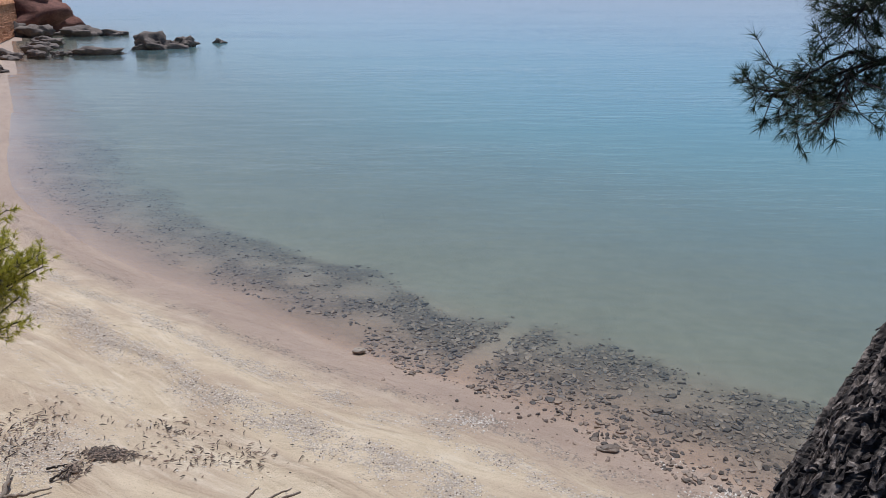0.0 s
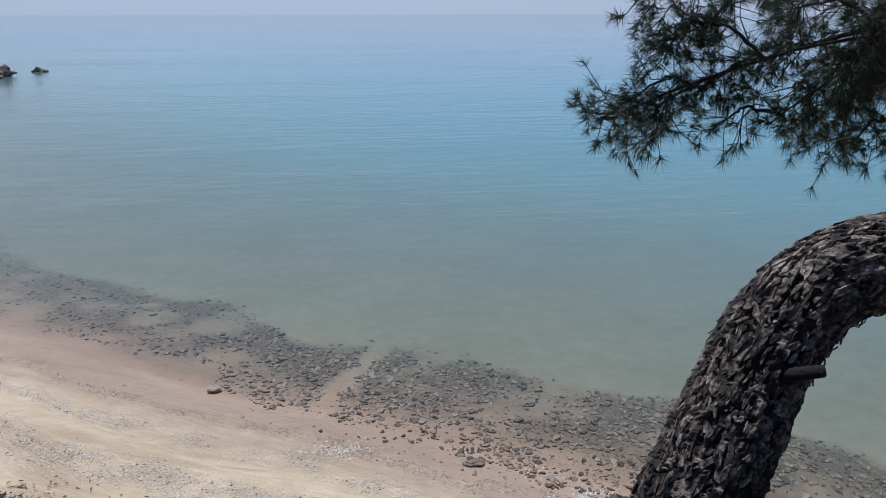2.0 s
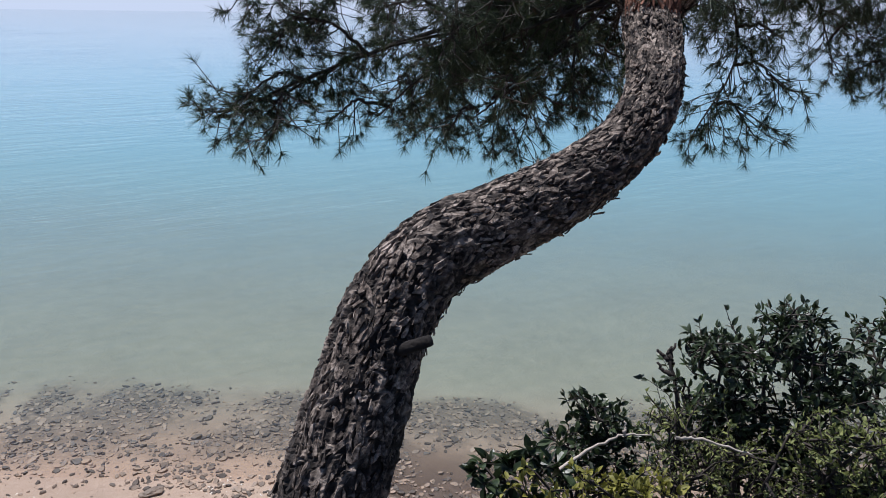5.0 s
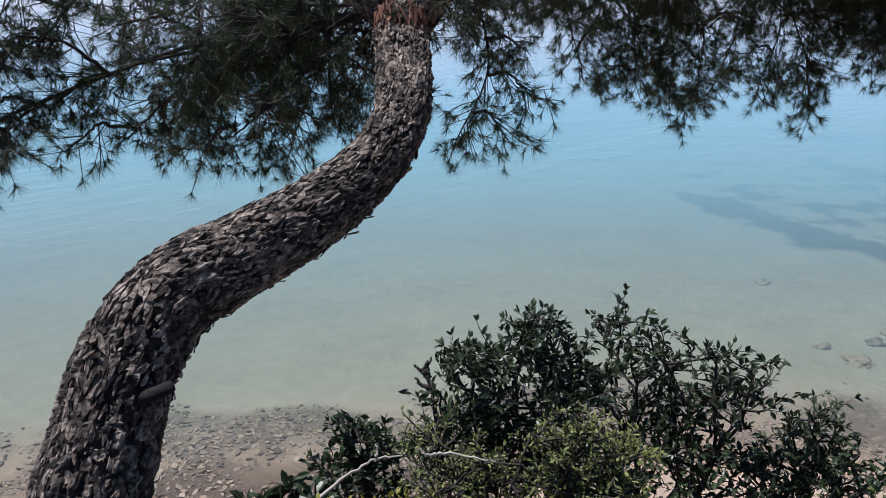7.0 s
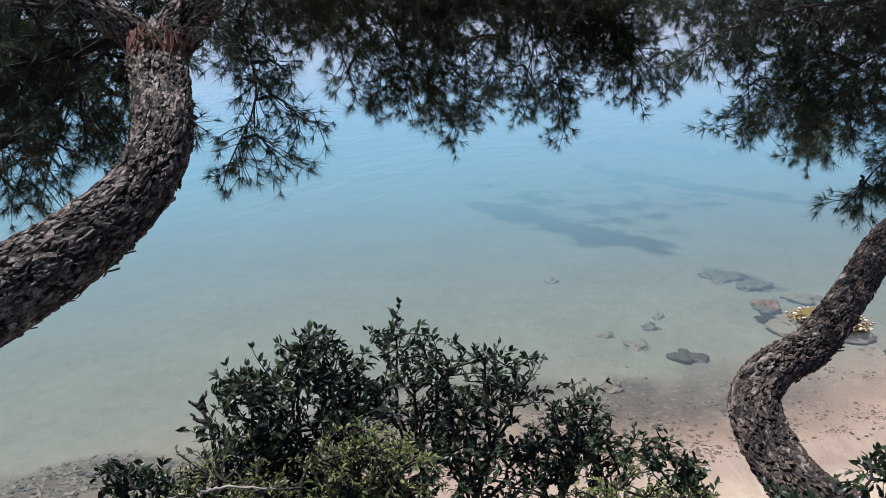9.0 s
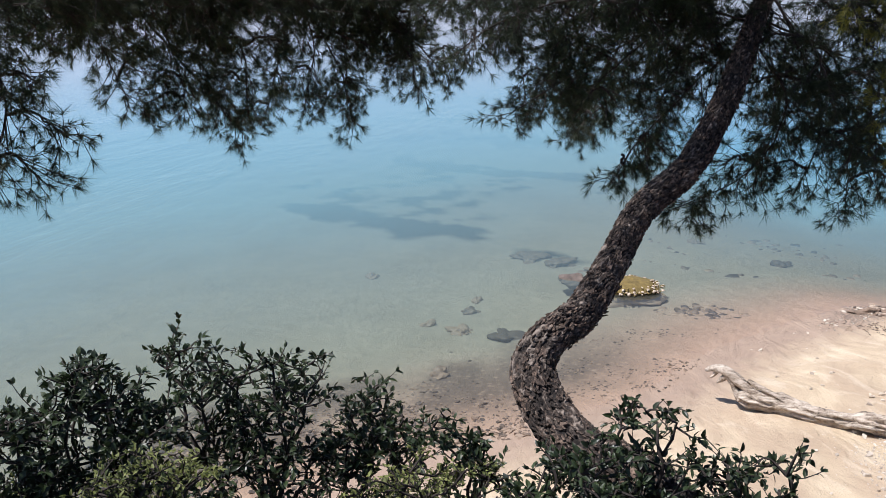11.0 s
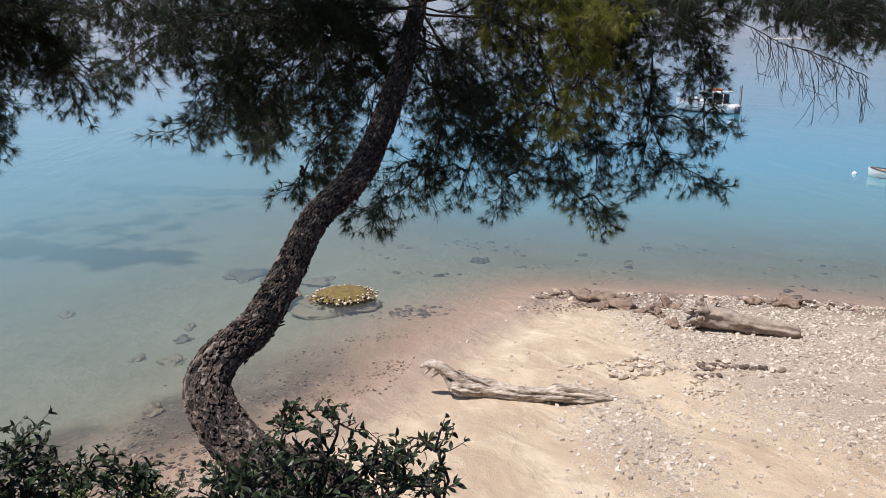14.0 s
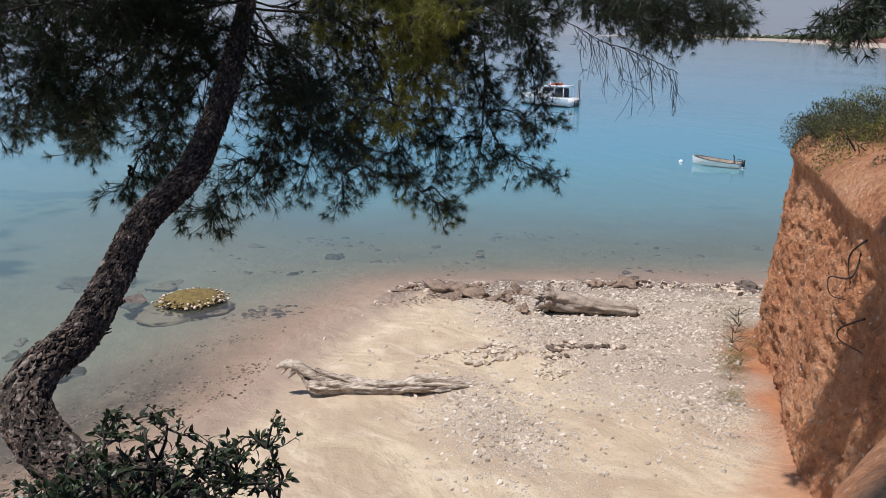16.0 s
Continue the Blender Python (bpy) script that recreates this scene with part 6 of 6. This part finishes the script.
cruiser = cabin_cruiser()
cruiser.matrix_world = Matrix.Translation((79.6, -42.1, 0.0)) @ Matrix.Rotation(math.atan2(3.3, 5.7) - 0.1, 4, "Z")
dinghy = rowing_boat()
dinghy.matrix_world = Matrix.Translation((38.7, -32.2, 0.02)) @ Matrix.Rotation(math.atan2(1.66, 2.4) - 0.05, 4, "Z") @ Matrix.Scale(0.82, 4)
buoy_mesh = Acc()
tube(buoy_mesh, [(0, 0, -0.1), (0, 0, -0.04), (0, 0, 0.05), (0, 0, 0.13), (0, 0, 0.16)], [0.05, 0.12, 0.15, 0.1, 0.03], 14)
buoy = part("mooring_buoy", buoy_mesh, MAT["white"], smooth=True)
tagged(buoy, "small white round mooring buoy floating on the sea", "buoy")
buoy.location = (40.7, -31.1, 0)


# ---- pine over the far cliff, a bough hanging into view, its unseen crown added to shade the bank ----
# dense limbs above the view, placed only to throw shade on the cliff face
SHADE_LIMB = {"reach": 0.45, "first": 0.3, "step": 0.0075, "hang": 0.0}
pine("pine on the cliff top with a low hanging bough", [(5.9, -9.9, 6.0, 0.2), (6.0, -9.6, 7.4, 0.17), (6.2, -9.2, 8.7, 0.14), (6.5, -8.8, 9.9, 0.11), (6.8, -8.4, 10.9, 0.07)], [
    ([(6.3, -8.8, 8.8), (5.3, -6.0, 8.75), (4.45, -4.3, 8.1), (4.3, -3.8, 7.85)], 0.05, {"first": 0.8}),
    ([(6.3, -8.8, 8.8), (5.5, -6.3, 8.7), (4.6, -4.7, 8.05), (4.39, -4.19, 7.81)], 0.05, {"first": 0.8}),
    ([(6.2, -9.1, 9.0), (6.6, -7.6, 9.3), (6.8, -6.2, 9.3)], 0.05, SHADE_LIMB),
    ([(6.2, -9.2, 8.7), (7.0, -7.8, 9.2), (7.5, -6.5, 9.2)], 0.05, SHADE_LIMB),
    ([(6.5, -8.8, 9.6), (6.3, -7.4, 9.4), (6.2, -5.9, 9.3)], 0.05, SHADE_LIMB),
    ([(6.2, -9.2, 8.7), (7.2, -8.1, 9.1), (8.0, -6.9, 9.2)], 0.05, SHADE_LIMB),
    ([(6.3, -9.0, 9.2), (5.9, -8.0, 9.2), (5.5, -6.6, 9.2)], 0.05, SHADE_LIMB),
    ([(6.3, -9.0, 9.3), (7.0, -7.4, 9.6), (7.5, -6.0, 9.5)], 0.05, SHADE_LIMB),
    ([(6.5, -8.8, 9.6), (7.4, -7.6, 9.6), (8.3, -6.5, 9.5)], 0.05, SHADE_LIMB),
    ([(6.3, -9.0, 9.2), (6.4, -7.2, 9.5), (6.5, -5.5, 9.4)], 0.05, SHADE_LIMB),
    ([(6.3, -9.0, 9.2), (6.9, -7.2, 9.5), (7.2, -5.5, 9.4)], 0.05, SHADE_LIMB),
    ([(6.5, -8.8, 9.6), (7.4, -7.2, 9.6), (8.1, -5.8, 9.5)], 0.05, SHADE_LIMB),
    ([(6.3, -9.0, 9.3), (5.8, -7.4, 9.5), (5.9, -5.6, 9.4)], 0.05, SHADE_LIMB),
], 37, (0.06, 0.04), boughs=3, tuft=(12, 0.085, 0.008), mesh=(100, 32))


# ---- scrub, roots and stones on the cliff ----
def scrub(label, base, size, seed, mat_key="scrub", leaf=0.05, count=2600, name="scrub_bush"):
    """A dense low bush: stems from the base to a lumpy shell of small leaves with gaps."""
    rng = np.random.RandomState(seed)
    ob = thing(name, base, label, "bush")
    base, size = np.array(base), np.array(size)
    for k in range(7):
        a = rng.rand() * 6.283
        tip = base + size * [0.7 * np.cos(a), 0.7 * np.sin(a), 0.5 + 0.4 * rng.rand()]
        acc = Acc()
        tube(acc, smooth_line([base + [0, 0, -0.1], (base + tip) / 2 + rng.normal(0, 0.05, 3), tip], 8), np.linspace(0.022, 0.006, 8) * min(1, size[0] / 0.9) ** 2, 5, 0.2)
        part("stem", acc, MAT["twig"], ob, smooth=True)
    lumps = rng.normal(size=(16, 3))
    lumps[:, 2] = np.abs(lumps[:, 2])
    lumps /= np.linalg.norm(lumps, axis=1)[:, None]
    lumps *= 0.62 + 0.25 * rng.rand(16, 1)
    pick = rng.randint(0, 16, count)
    d = rng.normal(size=(count, 3))
    d /= np.linalg.norm(d, axis=1)[:, None]
    p = base + size * (lumps[pick] + d * (0.30 + 0.14 * rng.rand(count, 1)))
    p[:, 2] = np.maximum(p[:, 2], base[2] - 0.15)
    part("foliage", leaves_at(p, d + [0, 0, 0.4] + rng.normal(0, 0.4, (count, 3)), leaf * (0.6 + 0.8 * rng.rand(count)), 0.45, seed), MAT[mat_key], ob, kind="stuff")
    return ob


for b, sz, sd, mk in (((13.9, -14.5, 5.6), (0.8, 0.8, 0.7), 1, "scrub"), ((13.2, -13.6, 5.6), (1.0, 1.0, 0.95), 2, "scrub"), ((12.6, -14.2, 5.7), (1.2, 1.2, 1.1), 3, "pale"), ((11.6, -13.0, 5.7), (1.1, 1.1, 1.0), 4, "scrub"), ((11.0, -12.3, 5.7), (0.9, 0.9, 0.8), 5, "young"), ((11.4, -14.4, 5.8), (1.4, 1.4, 1.4), 6, "scrub"), ((9.3, -11.2, 5.5), (0.7, 0.6, 0.7), 7, "scrub"), ((8.5, -10.4, 5.3), (0.55, 0.5, 0.5), 8, "scrub"), ((7.9, -9.9, 5.3), (0.5, 0.5, 0.5), 9, "scrub"), ((13.6, -15.4, 5.8), (1.1, 1.1, 1.0), 10, "scrub"), ((10.2, -13.4, 5.8), (1.3, 1.3, 1.5), 11, "young")):
    scrub("dense low scrub on the red cliff top", (b[0], b[1], b[2] - 0.22), sz, sd, mk, leaf=0.040, count=9000 if sd in (1, 2, 3, 4, 7, 8, 9) else 2400)
for b, sz, sd in (((14.6, -12.9, 0.9), (0.5, 0.6, 0.2), 21), ((13.6, -12.2, 0.9), (0.45, 0.5, 0.17), 22), ((12.4, -10.9, 0.95), (0.35, 0.35, 0.22), 23), ((12.9, -11.6, 0.95), (0.4, 0.4, 0.17), 24), ((15.6, -13.8, 0.85), (0.6, 0.6, 0.2), 25), ((14.1, -12.4, 0.9), (0.55, 0.5, 0.18), 26), ((14.9, -13.3, 0.9), (0.6, 0.55, 0.24), 27), ((13.1, -11.5, 0.92), (0.45, 0.4, 0.15), 28), ((11.6, -10.2, 0.95), (0.3, 0.3, 0.2), 29)):
    scrub("dry grey-green weeds at the foot of the red cliff", b, sz, sd, "pale", 0.022, 650, "dry_weed")
for k, line in enumerate(([(8.9, -9.9, 4.73), (8.82, -9.68, 4.32), (9.37, -9.84, 4.14), (9.0, -9.5, 4.01), (8.66, -9.42, 4.05)], [(8.11, -9.2, 3.97), (8.7, -9.46, 3.58), (8.61, -9.36, 3.45), (7.86, -8.95, 3.59)], [(8.6, -9.7, 5.0), (8.9, -9.7, 4.7), (8.95, -9.72, 4.45), (8.85, -9.7, 4.2)])):
    acc = Acc()
    tube(acc, smooth_line(line, 20), np.linspace(0.017, 0.006, 20), 6, 0.3)
    root = part("hanging_root", acc, MAT["twig"], smooth=True)
    tagged(root, "dark bare root hanging out of the earth cliff", "root")


# ---- young pine at the foot of the bank ----
def sapling(place, height, width, low, seed):
    rng = np.random.RandomState(seed)
    ob = thing("young_pine", place, "bushy bright green young pine growing below the bank", "tree")
    base = np.array(place)
    acc = Acc()
    tube(acc, smooth_line([base, base + [0.05, 0, height * 0.5], base + [0, 0, height * 0.95]], 16), np.linspace(0.09, 0.015, 16), 9, 0.2)
    part("trunk", acc, MAT["bark"], ob, smooth=True)
    leaves = Foliage(seed)
    for k in range(90):
        q = rng.rand()
        z = low + (0.97 - low) * q
        a = rng.rand() * 6.283
        r = width * (1.0 - 0.62 * q) * (0.8 + 0.35 * rng.rand())
        s = base + [0, 0, height * z * 0.95]
        e = s + [r * np.cos(a), r * np.sin(a), 0.25 * r + 0.1]
        line = [s, (s + e) / 2 - [0, 0, 0.05], e]
        acc = Acc()
        tube(acc, smooth_line(line, 8), np.linspace(0.02, 0.005, 8), 5)
        part("limb", acc, MAT["twig"], ob, smooth=True)
        leaves.spray(line, first=0.2, step=0.035, reach=0.24, hang=-0.15, young=1.0)
    part("twig_tangle", leaves.wood, MAT["twig"], ob, kind="stuff")
    part("foliage", leaves.needles(leaves.young, 14, 0.085, 0.007), MAT["sapling"], ob, "bright yellow-green needles", kind="stuff")
    return ob


sapling((-5.25, 7.8, put_z(-5.25, 7.8)), 6.1, 1.2, 0.55, 5)


# ---- drift on the near beach ----
def sticks(label, lines, mat_key, radius, name):
    ob = thing(name, lines[0][0], label, "driftwood")
    for k, line in enumerate(lines):
        acc = Acc()
        pts = smooth_line(line, 16)
        pts[1:-1] += np.random.RandomState(k + 3).normal(0, 0.01, (14, 3))
        tube(acc, pts, np.linspace(radius, radius * 0.35, 16) * (1 if k == 0 else 0.6), 8, 0.35)
        part("branch", acc, MAT[mat_key], ob, smooth=True)
    return ob


zb = put_z(-3, 9.7)
sticks("bleached forked branch lying on the sand", [[(-3.7, 9.45, zb + 0.06), (-3.1, 9.55, zb + 0.1), (-2.5, 9.7, zb + 0.1), (-1.95, 9.9, zb + 0.2)], [(-2.8, 9.62, zb + 0.1), (-2.4, 9.8, zb + 0.16), (-2.1, 9.98, zb + 0.2)], [(-2.9, 9.6, zb + 0.1), (-2.75, 9.85, zb + 0.1), (-2.6, 10.0, zb + 0.2)], [(-2.6, 9.7, zb + 0.1), (-2.2, 9.7, zb + 0.12), (-1.9, 9.82, zb + 0.14)]], "old_wood", 0.045, "driftwood_branch")
zb = put_z(-6.2, 10.0)
sticks("bleached branch lying on the beach", [[(-6.6, 9.2, zb + 0.06), (-6.3, 9.6, zb + 0.1), (-6.35, 9.9, zb + 0.14), (-6.5, 10.3, zb + 0.1)], [(-6.32, 9.65, zb + 0.1), (-6.0, 9.75, zb + 0.08), (-5.7, 9.95, zb + 0.06)]], "old_wood", 0.055, "driftwood_branch")
sticks("short dark stick on the sand", [[(-6.05, 10.45, zb + 0.03), (-5.9, 10.5, zb + 0.05), (-5.75, 10.55, zb + 0.06)]], "twig", 0.022, "driftwood_stick")
sticks("short dark stick on the sand", [[(-5.85, 10.15, zb + 0.03), (-5.75, 10.3, zb + 0.06), (-5.65, 10.5, zb + 0.08)]], "twig", 0.022, "driftwood_stick")


def wrack(label, centre, spread, count, seed, mat_key="shingle", turn=0.0):
    """A mat of drift: short dark strands and bits lying over one another."""
    rng = np.random.RandomState(seed)
    ob = thing("wrack_heap", (*centre, put_z(*centre)), label, "drift")
    acc = Acc()
    n = rng.normal(size=(count, 2)) * spread
    c, s = math.cos(turn), math.sin(turn)
    for x, y in n @ np.array([[c, s], [-s, c]]):
        p = np.array([centre[0] + x, centre[1] + y, put_z(centre[0] + x, centre[1] + y) + 0.01 + 0.03 * rng.rand()])
        a = rng.rand() * 6.283
        d = np.array([np.cos(a), np.sin(a), rng.normal(0, 0.25)]) * (0.02 + 0.05 * rng.rand())
        tube(acc, [p - d, p + [0, 0, 0.008], p + d], [0.003, 0.011, 0.003], 4, 0, False)
    part("strands", acc, MAT[mat_key], ob, kind="stuff")
    return ob


wrack("dark mat of dried seaweed on the sand", (-5.35, 11.0), (0.22, 0.10), 420, 3)
wrack("dark mat of dried seaweed on the sand", (-5.65, 10.45), (0.10, 0.14), 150, 4)
wrack("thin scatter of dried seaweed and twigs", (-3.7, 11.2), (0.7, 0.3), 170, 5)
wrack("thin scatter of dried seaweed and twigs", (-4.8, 12.1), (0.5, 0.2), 80, 6)
wrack("thin scatter of dried seaweed and twigs", (-7.0, 11.4), (0.35, 0.7), 260, 7)
wrack("brown drift along the shingle edge", (21.3, -7.8), (0.25, 0.8), 300, 8)
boulder("flat_stone", "dark stone lying at the water's edge", (2.95, 12.15, put_z(2.95, 12.15) + 0.03), (0.2, 0.12, 0.06), "reef", 81, 3, 0.4)
boulder("flat_stone", "pale stone lying on the wet sand", (-1.95, 15.85, 0.05), (0.14, 0.1, 0.07), "pebble", 82, 3, 0.4)
boulder("flat_stone", "dark brown rock at the water's edge below the cliff", (18.9, -17.2, 0.06), (0.5, 0.32, 0.2), "rock", 83, 4, 0.8)
for k, (x, y, r) in enumerate(((22.6, -7.2, 0.5), (22.4, -7.9, 0.55), (21.8, -8.2, 0.6), (21.2, -8.1, 0.4), (20.8, -8.0, 0.35), (20.7, -8.7, 0.5), (20.2, -9.1, 0.35), (19.8, -9.3, 0.3), (20.6, -10.0, 0.4), (21.9, -9.2, 0.4), (20.9, -12.8, 0.4), (20.5, -13.7, 0.5), (20.7, -13.2, 0.3), (18.9, -9.3, 0.3))):
    boulder("ledge_rock", "low brown ledge of broken rock along the shingle", (x, y, put_z(x, y) + 0.01), (r * 0.55, r * 0.85, 0.09 + 0.06 * (k % 3)), "ledge_rock", 90 + k, 4, 1.3, turn=1.1 * k)


# ---- the far coast across the bay ----
def far_coast():
    ob = thing("far_coast", (450, -490, 0), "distant wooded shore with a red bluff and a pale strand", "coast", kind="structure")
    line = np.array([(330, -398), (349, -412), (400, -449), (448, -487), (520, -535), (600, -590), (700, -662), (783, -721), (1000, -860), (1500, -1150)], float)
    p = smooth_line(line, 80)
    t = np.gradient(p, axis=0)
    t /= np.linalg.norm(t, axis=1)[:, None]
    inland = np.stack([t[:, 1], -t[:, 0]], -1)
    u = np.arange(80)
    fade = np.clip((70 - u) / 55, 0.12, 1) * (1 + 0.8 * np.clip((16 - u) / 12, 0, 1))
    for name, rows, mk in (("strand", ((-3, -0.3), (6, 1.6), (9, 2.2)), "pebble"), ("bluff", ((8, 2.0), (13, 7.5), (20, 8.5)), "red_rock"), ("slope", ((18, 8.4), (60, 15), (160, 26), (320, 30)), "far_green")):
        g = []
        for d, z in rows:
            wob = 0.5 + fbm(u * 0.2, np.full(80, d * 0.05), 3, 6)
            g.append(np.column_stack([p + inland * (d * (0.8 + 0.4 * wob))[:, None], z * wob * fade if z > 2.5 else np.full(80, z)]))
        part(name, loft(g), MAT[mk], ob, smooth=True)
    rng = np.random.RandomState(3)
    acc = Acc()
    shapes = rock_shapes(5, 1, 1.0, 12)
    for k in range(900):
        i = int(rng.rand() ** 1.3 * 79)
        d = 14 + 170 * rng.rand() ** 1.6
        q = p[i] + inland[i] * d + rng.normal(0, 4, 2)
        z = np.interp(d, [14, 60, 160, 320], [6, 15, 26, 30]) * fade[i] * (0.5 + fbm(np.array([i * 0.2]), np.array([d * 0.05]), 3, 6)[0])
        v, f = shapes[k % 5]
        s = 1.8 + 2.6 * rng.rand()
        acc.add((v * [1, 1.3, 1.1] * s) @ turn_z(k).T + [*q, z + s * 0.4], f)
    part("wood", acc, MAT["far_green"], ob, "dark green woodland", kind="stuff")
    return ob


far_coast()

# ---- pebbles and shingle ----
PEBBLE = flat_stones(12, 14, 5)
shingle = spots(58000, (8.5, 24, -19, -3.5), lambda x, y, s: (s > 0.05) * (gravel_at(x, y, s) * 0.9 + 0.01) * (cliff_foot_near(x, y) > 0.55 + 0.9 * fbm(x * 2, y * 2, 2, 52)) * (fbm(x * 1.3, y * 1.3, 3, 51) > 0.32), 15)
shingle = shingle[np.argsort(np.hypot(shingle[:, 0] - 12, shingle[:, 1] + 9))]
rng = np.random.RandomState(16)
scatter_stones(ground, "pebble", MAT["pebble"], PEBBLE, shingle, 0.017 + 0.062 * rng.rand(len(shingle)) ** 3.0, 280, 0.2, False)
wrack_line = spots(170000, (-16, 9, 8, 26), lambda x, y, s: (s > 0.4) * np.clip(gravel_at(x, y, s) * 1.3 - 0.12, 0, 0.8) + (s > 0.2) * 0.008, 18)
grey = rng.rand(len(wrack_line)) < 0.4
scatter_stones(ground, "shingle_stone", MAT["shingle"], PEBBLE, wrack_line[grey], 0.009 + 0.018 * rng.rand(grey.sum()) ** 2.5, 0, 0.2)
scatter_stones(ground, "pale_shingle_stone", MAT["pebble"], PEBBLE, wrack_line[~grey], 0.008 + 0.016 * rng.rand((~grey).sum()) ** 2.5, 0, 0.2)
shells = spots(40000, (-1, 8, 9, 14), lambda x, y, s: 0.9 * np.exp(-(((x - 0.6) / 0.45) ** 2 + ((y - 12.95) / 0.2) ** 2)) + 0.9 * np.exp(-(((x - 4.65) / 0.5) ** 2 + ((y - 10.85) / 0.2) ** 2)) + 0.25 * np.exp(-(((x - 4.0) / 0.3) ** 2 + ((y - 11.8) / 0.2) ** 2)), 29)
scatter_stones(ground, "white_shell", MAT["white_stone"], PEBBLE, shells, 0.012 + 0.022 * rng.rand(len(shells)) ** 2, 0, 0.2)
edge = spots(9000, (-4, 14, 4, 17), lambda x, y, s: (np.abs(s - 0.1) < 0.7) * np.clip(2.5 * (fbm(x * 1.1, y * 1.1, 3, 61) - 0.38), 0, 1) * np.clip((x + 2) / 4, 0.1, 1), 19)
scatter_stones(ground, "shore_stone", MAT["shingle"], PEBBLE, edge, 0.02 + 0.05 * rng.rand(len(edge)) ** 2, 0, 0.3)
rubble = spots(26000, (17, 24, -18, -5), lambda x, y, s: np.exp(-(((s - 0.55 - 0.8 * (fbm(x * 0.8, y * 0.8, 2, 66) - 0.5)) / 0.42) ** 2)) * np.clip(3 * (fbm(x * 0.9, y * 0.9, 3, 63) - 0.42), 0, 1) * np.clip((-6 - y) / 1.5, 0, 1), 33)
scatter_stones(ground, "rubble_stone", MAT["ledge"], flat_stones(14, 31), rubble, 0.04 + 0.12 * rng.rand(len(rubble)) ** 2.2, 0, 0.2, False)
offshore = spots(3400, (14, 36, -24, 4), lambda x, y, s: (s < -0.4) * (s > -13) * np.clip(3 * (fbm(x * 0.5, y * 0.5, 3, 71) - 0.52), 0, 1) * np.clip((-y + 1) / 6, 0.15, 1), 20)
scatter_stones(ground, "bed_stone", MAT["reef"], flat_stones(12, 24), offshore, 0.06 + 0.24 * rng.rand(len(offshore)) ** 3, 0, 0.55)
knee = spots(11000, (13, 21, -3, 6), lambda x, y, s: (s < 0.3) * (s > -3.2) * np.clip(2.6 * (fbm(x * 1.2, y * 1.2, 3, 81) - 0.4), 0, 1), 22)
scatter_stones(ground, "bed_pebble", MAT["reef"], flat_stones(12, 25), knee, 0.02 + 0.05 * rng.rand(len(knee)) ** 2, 0, 0.6, False)
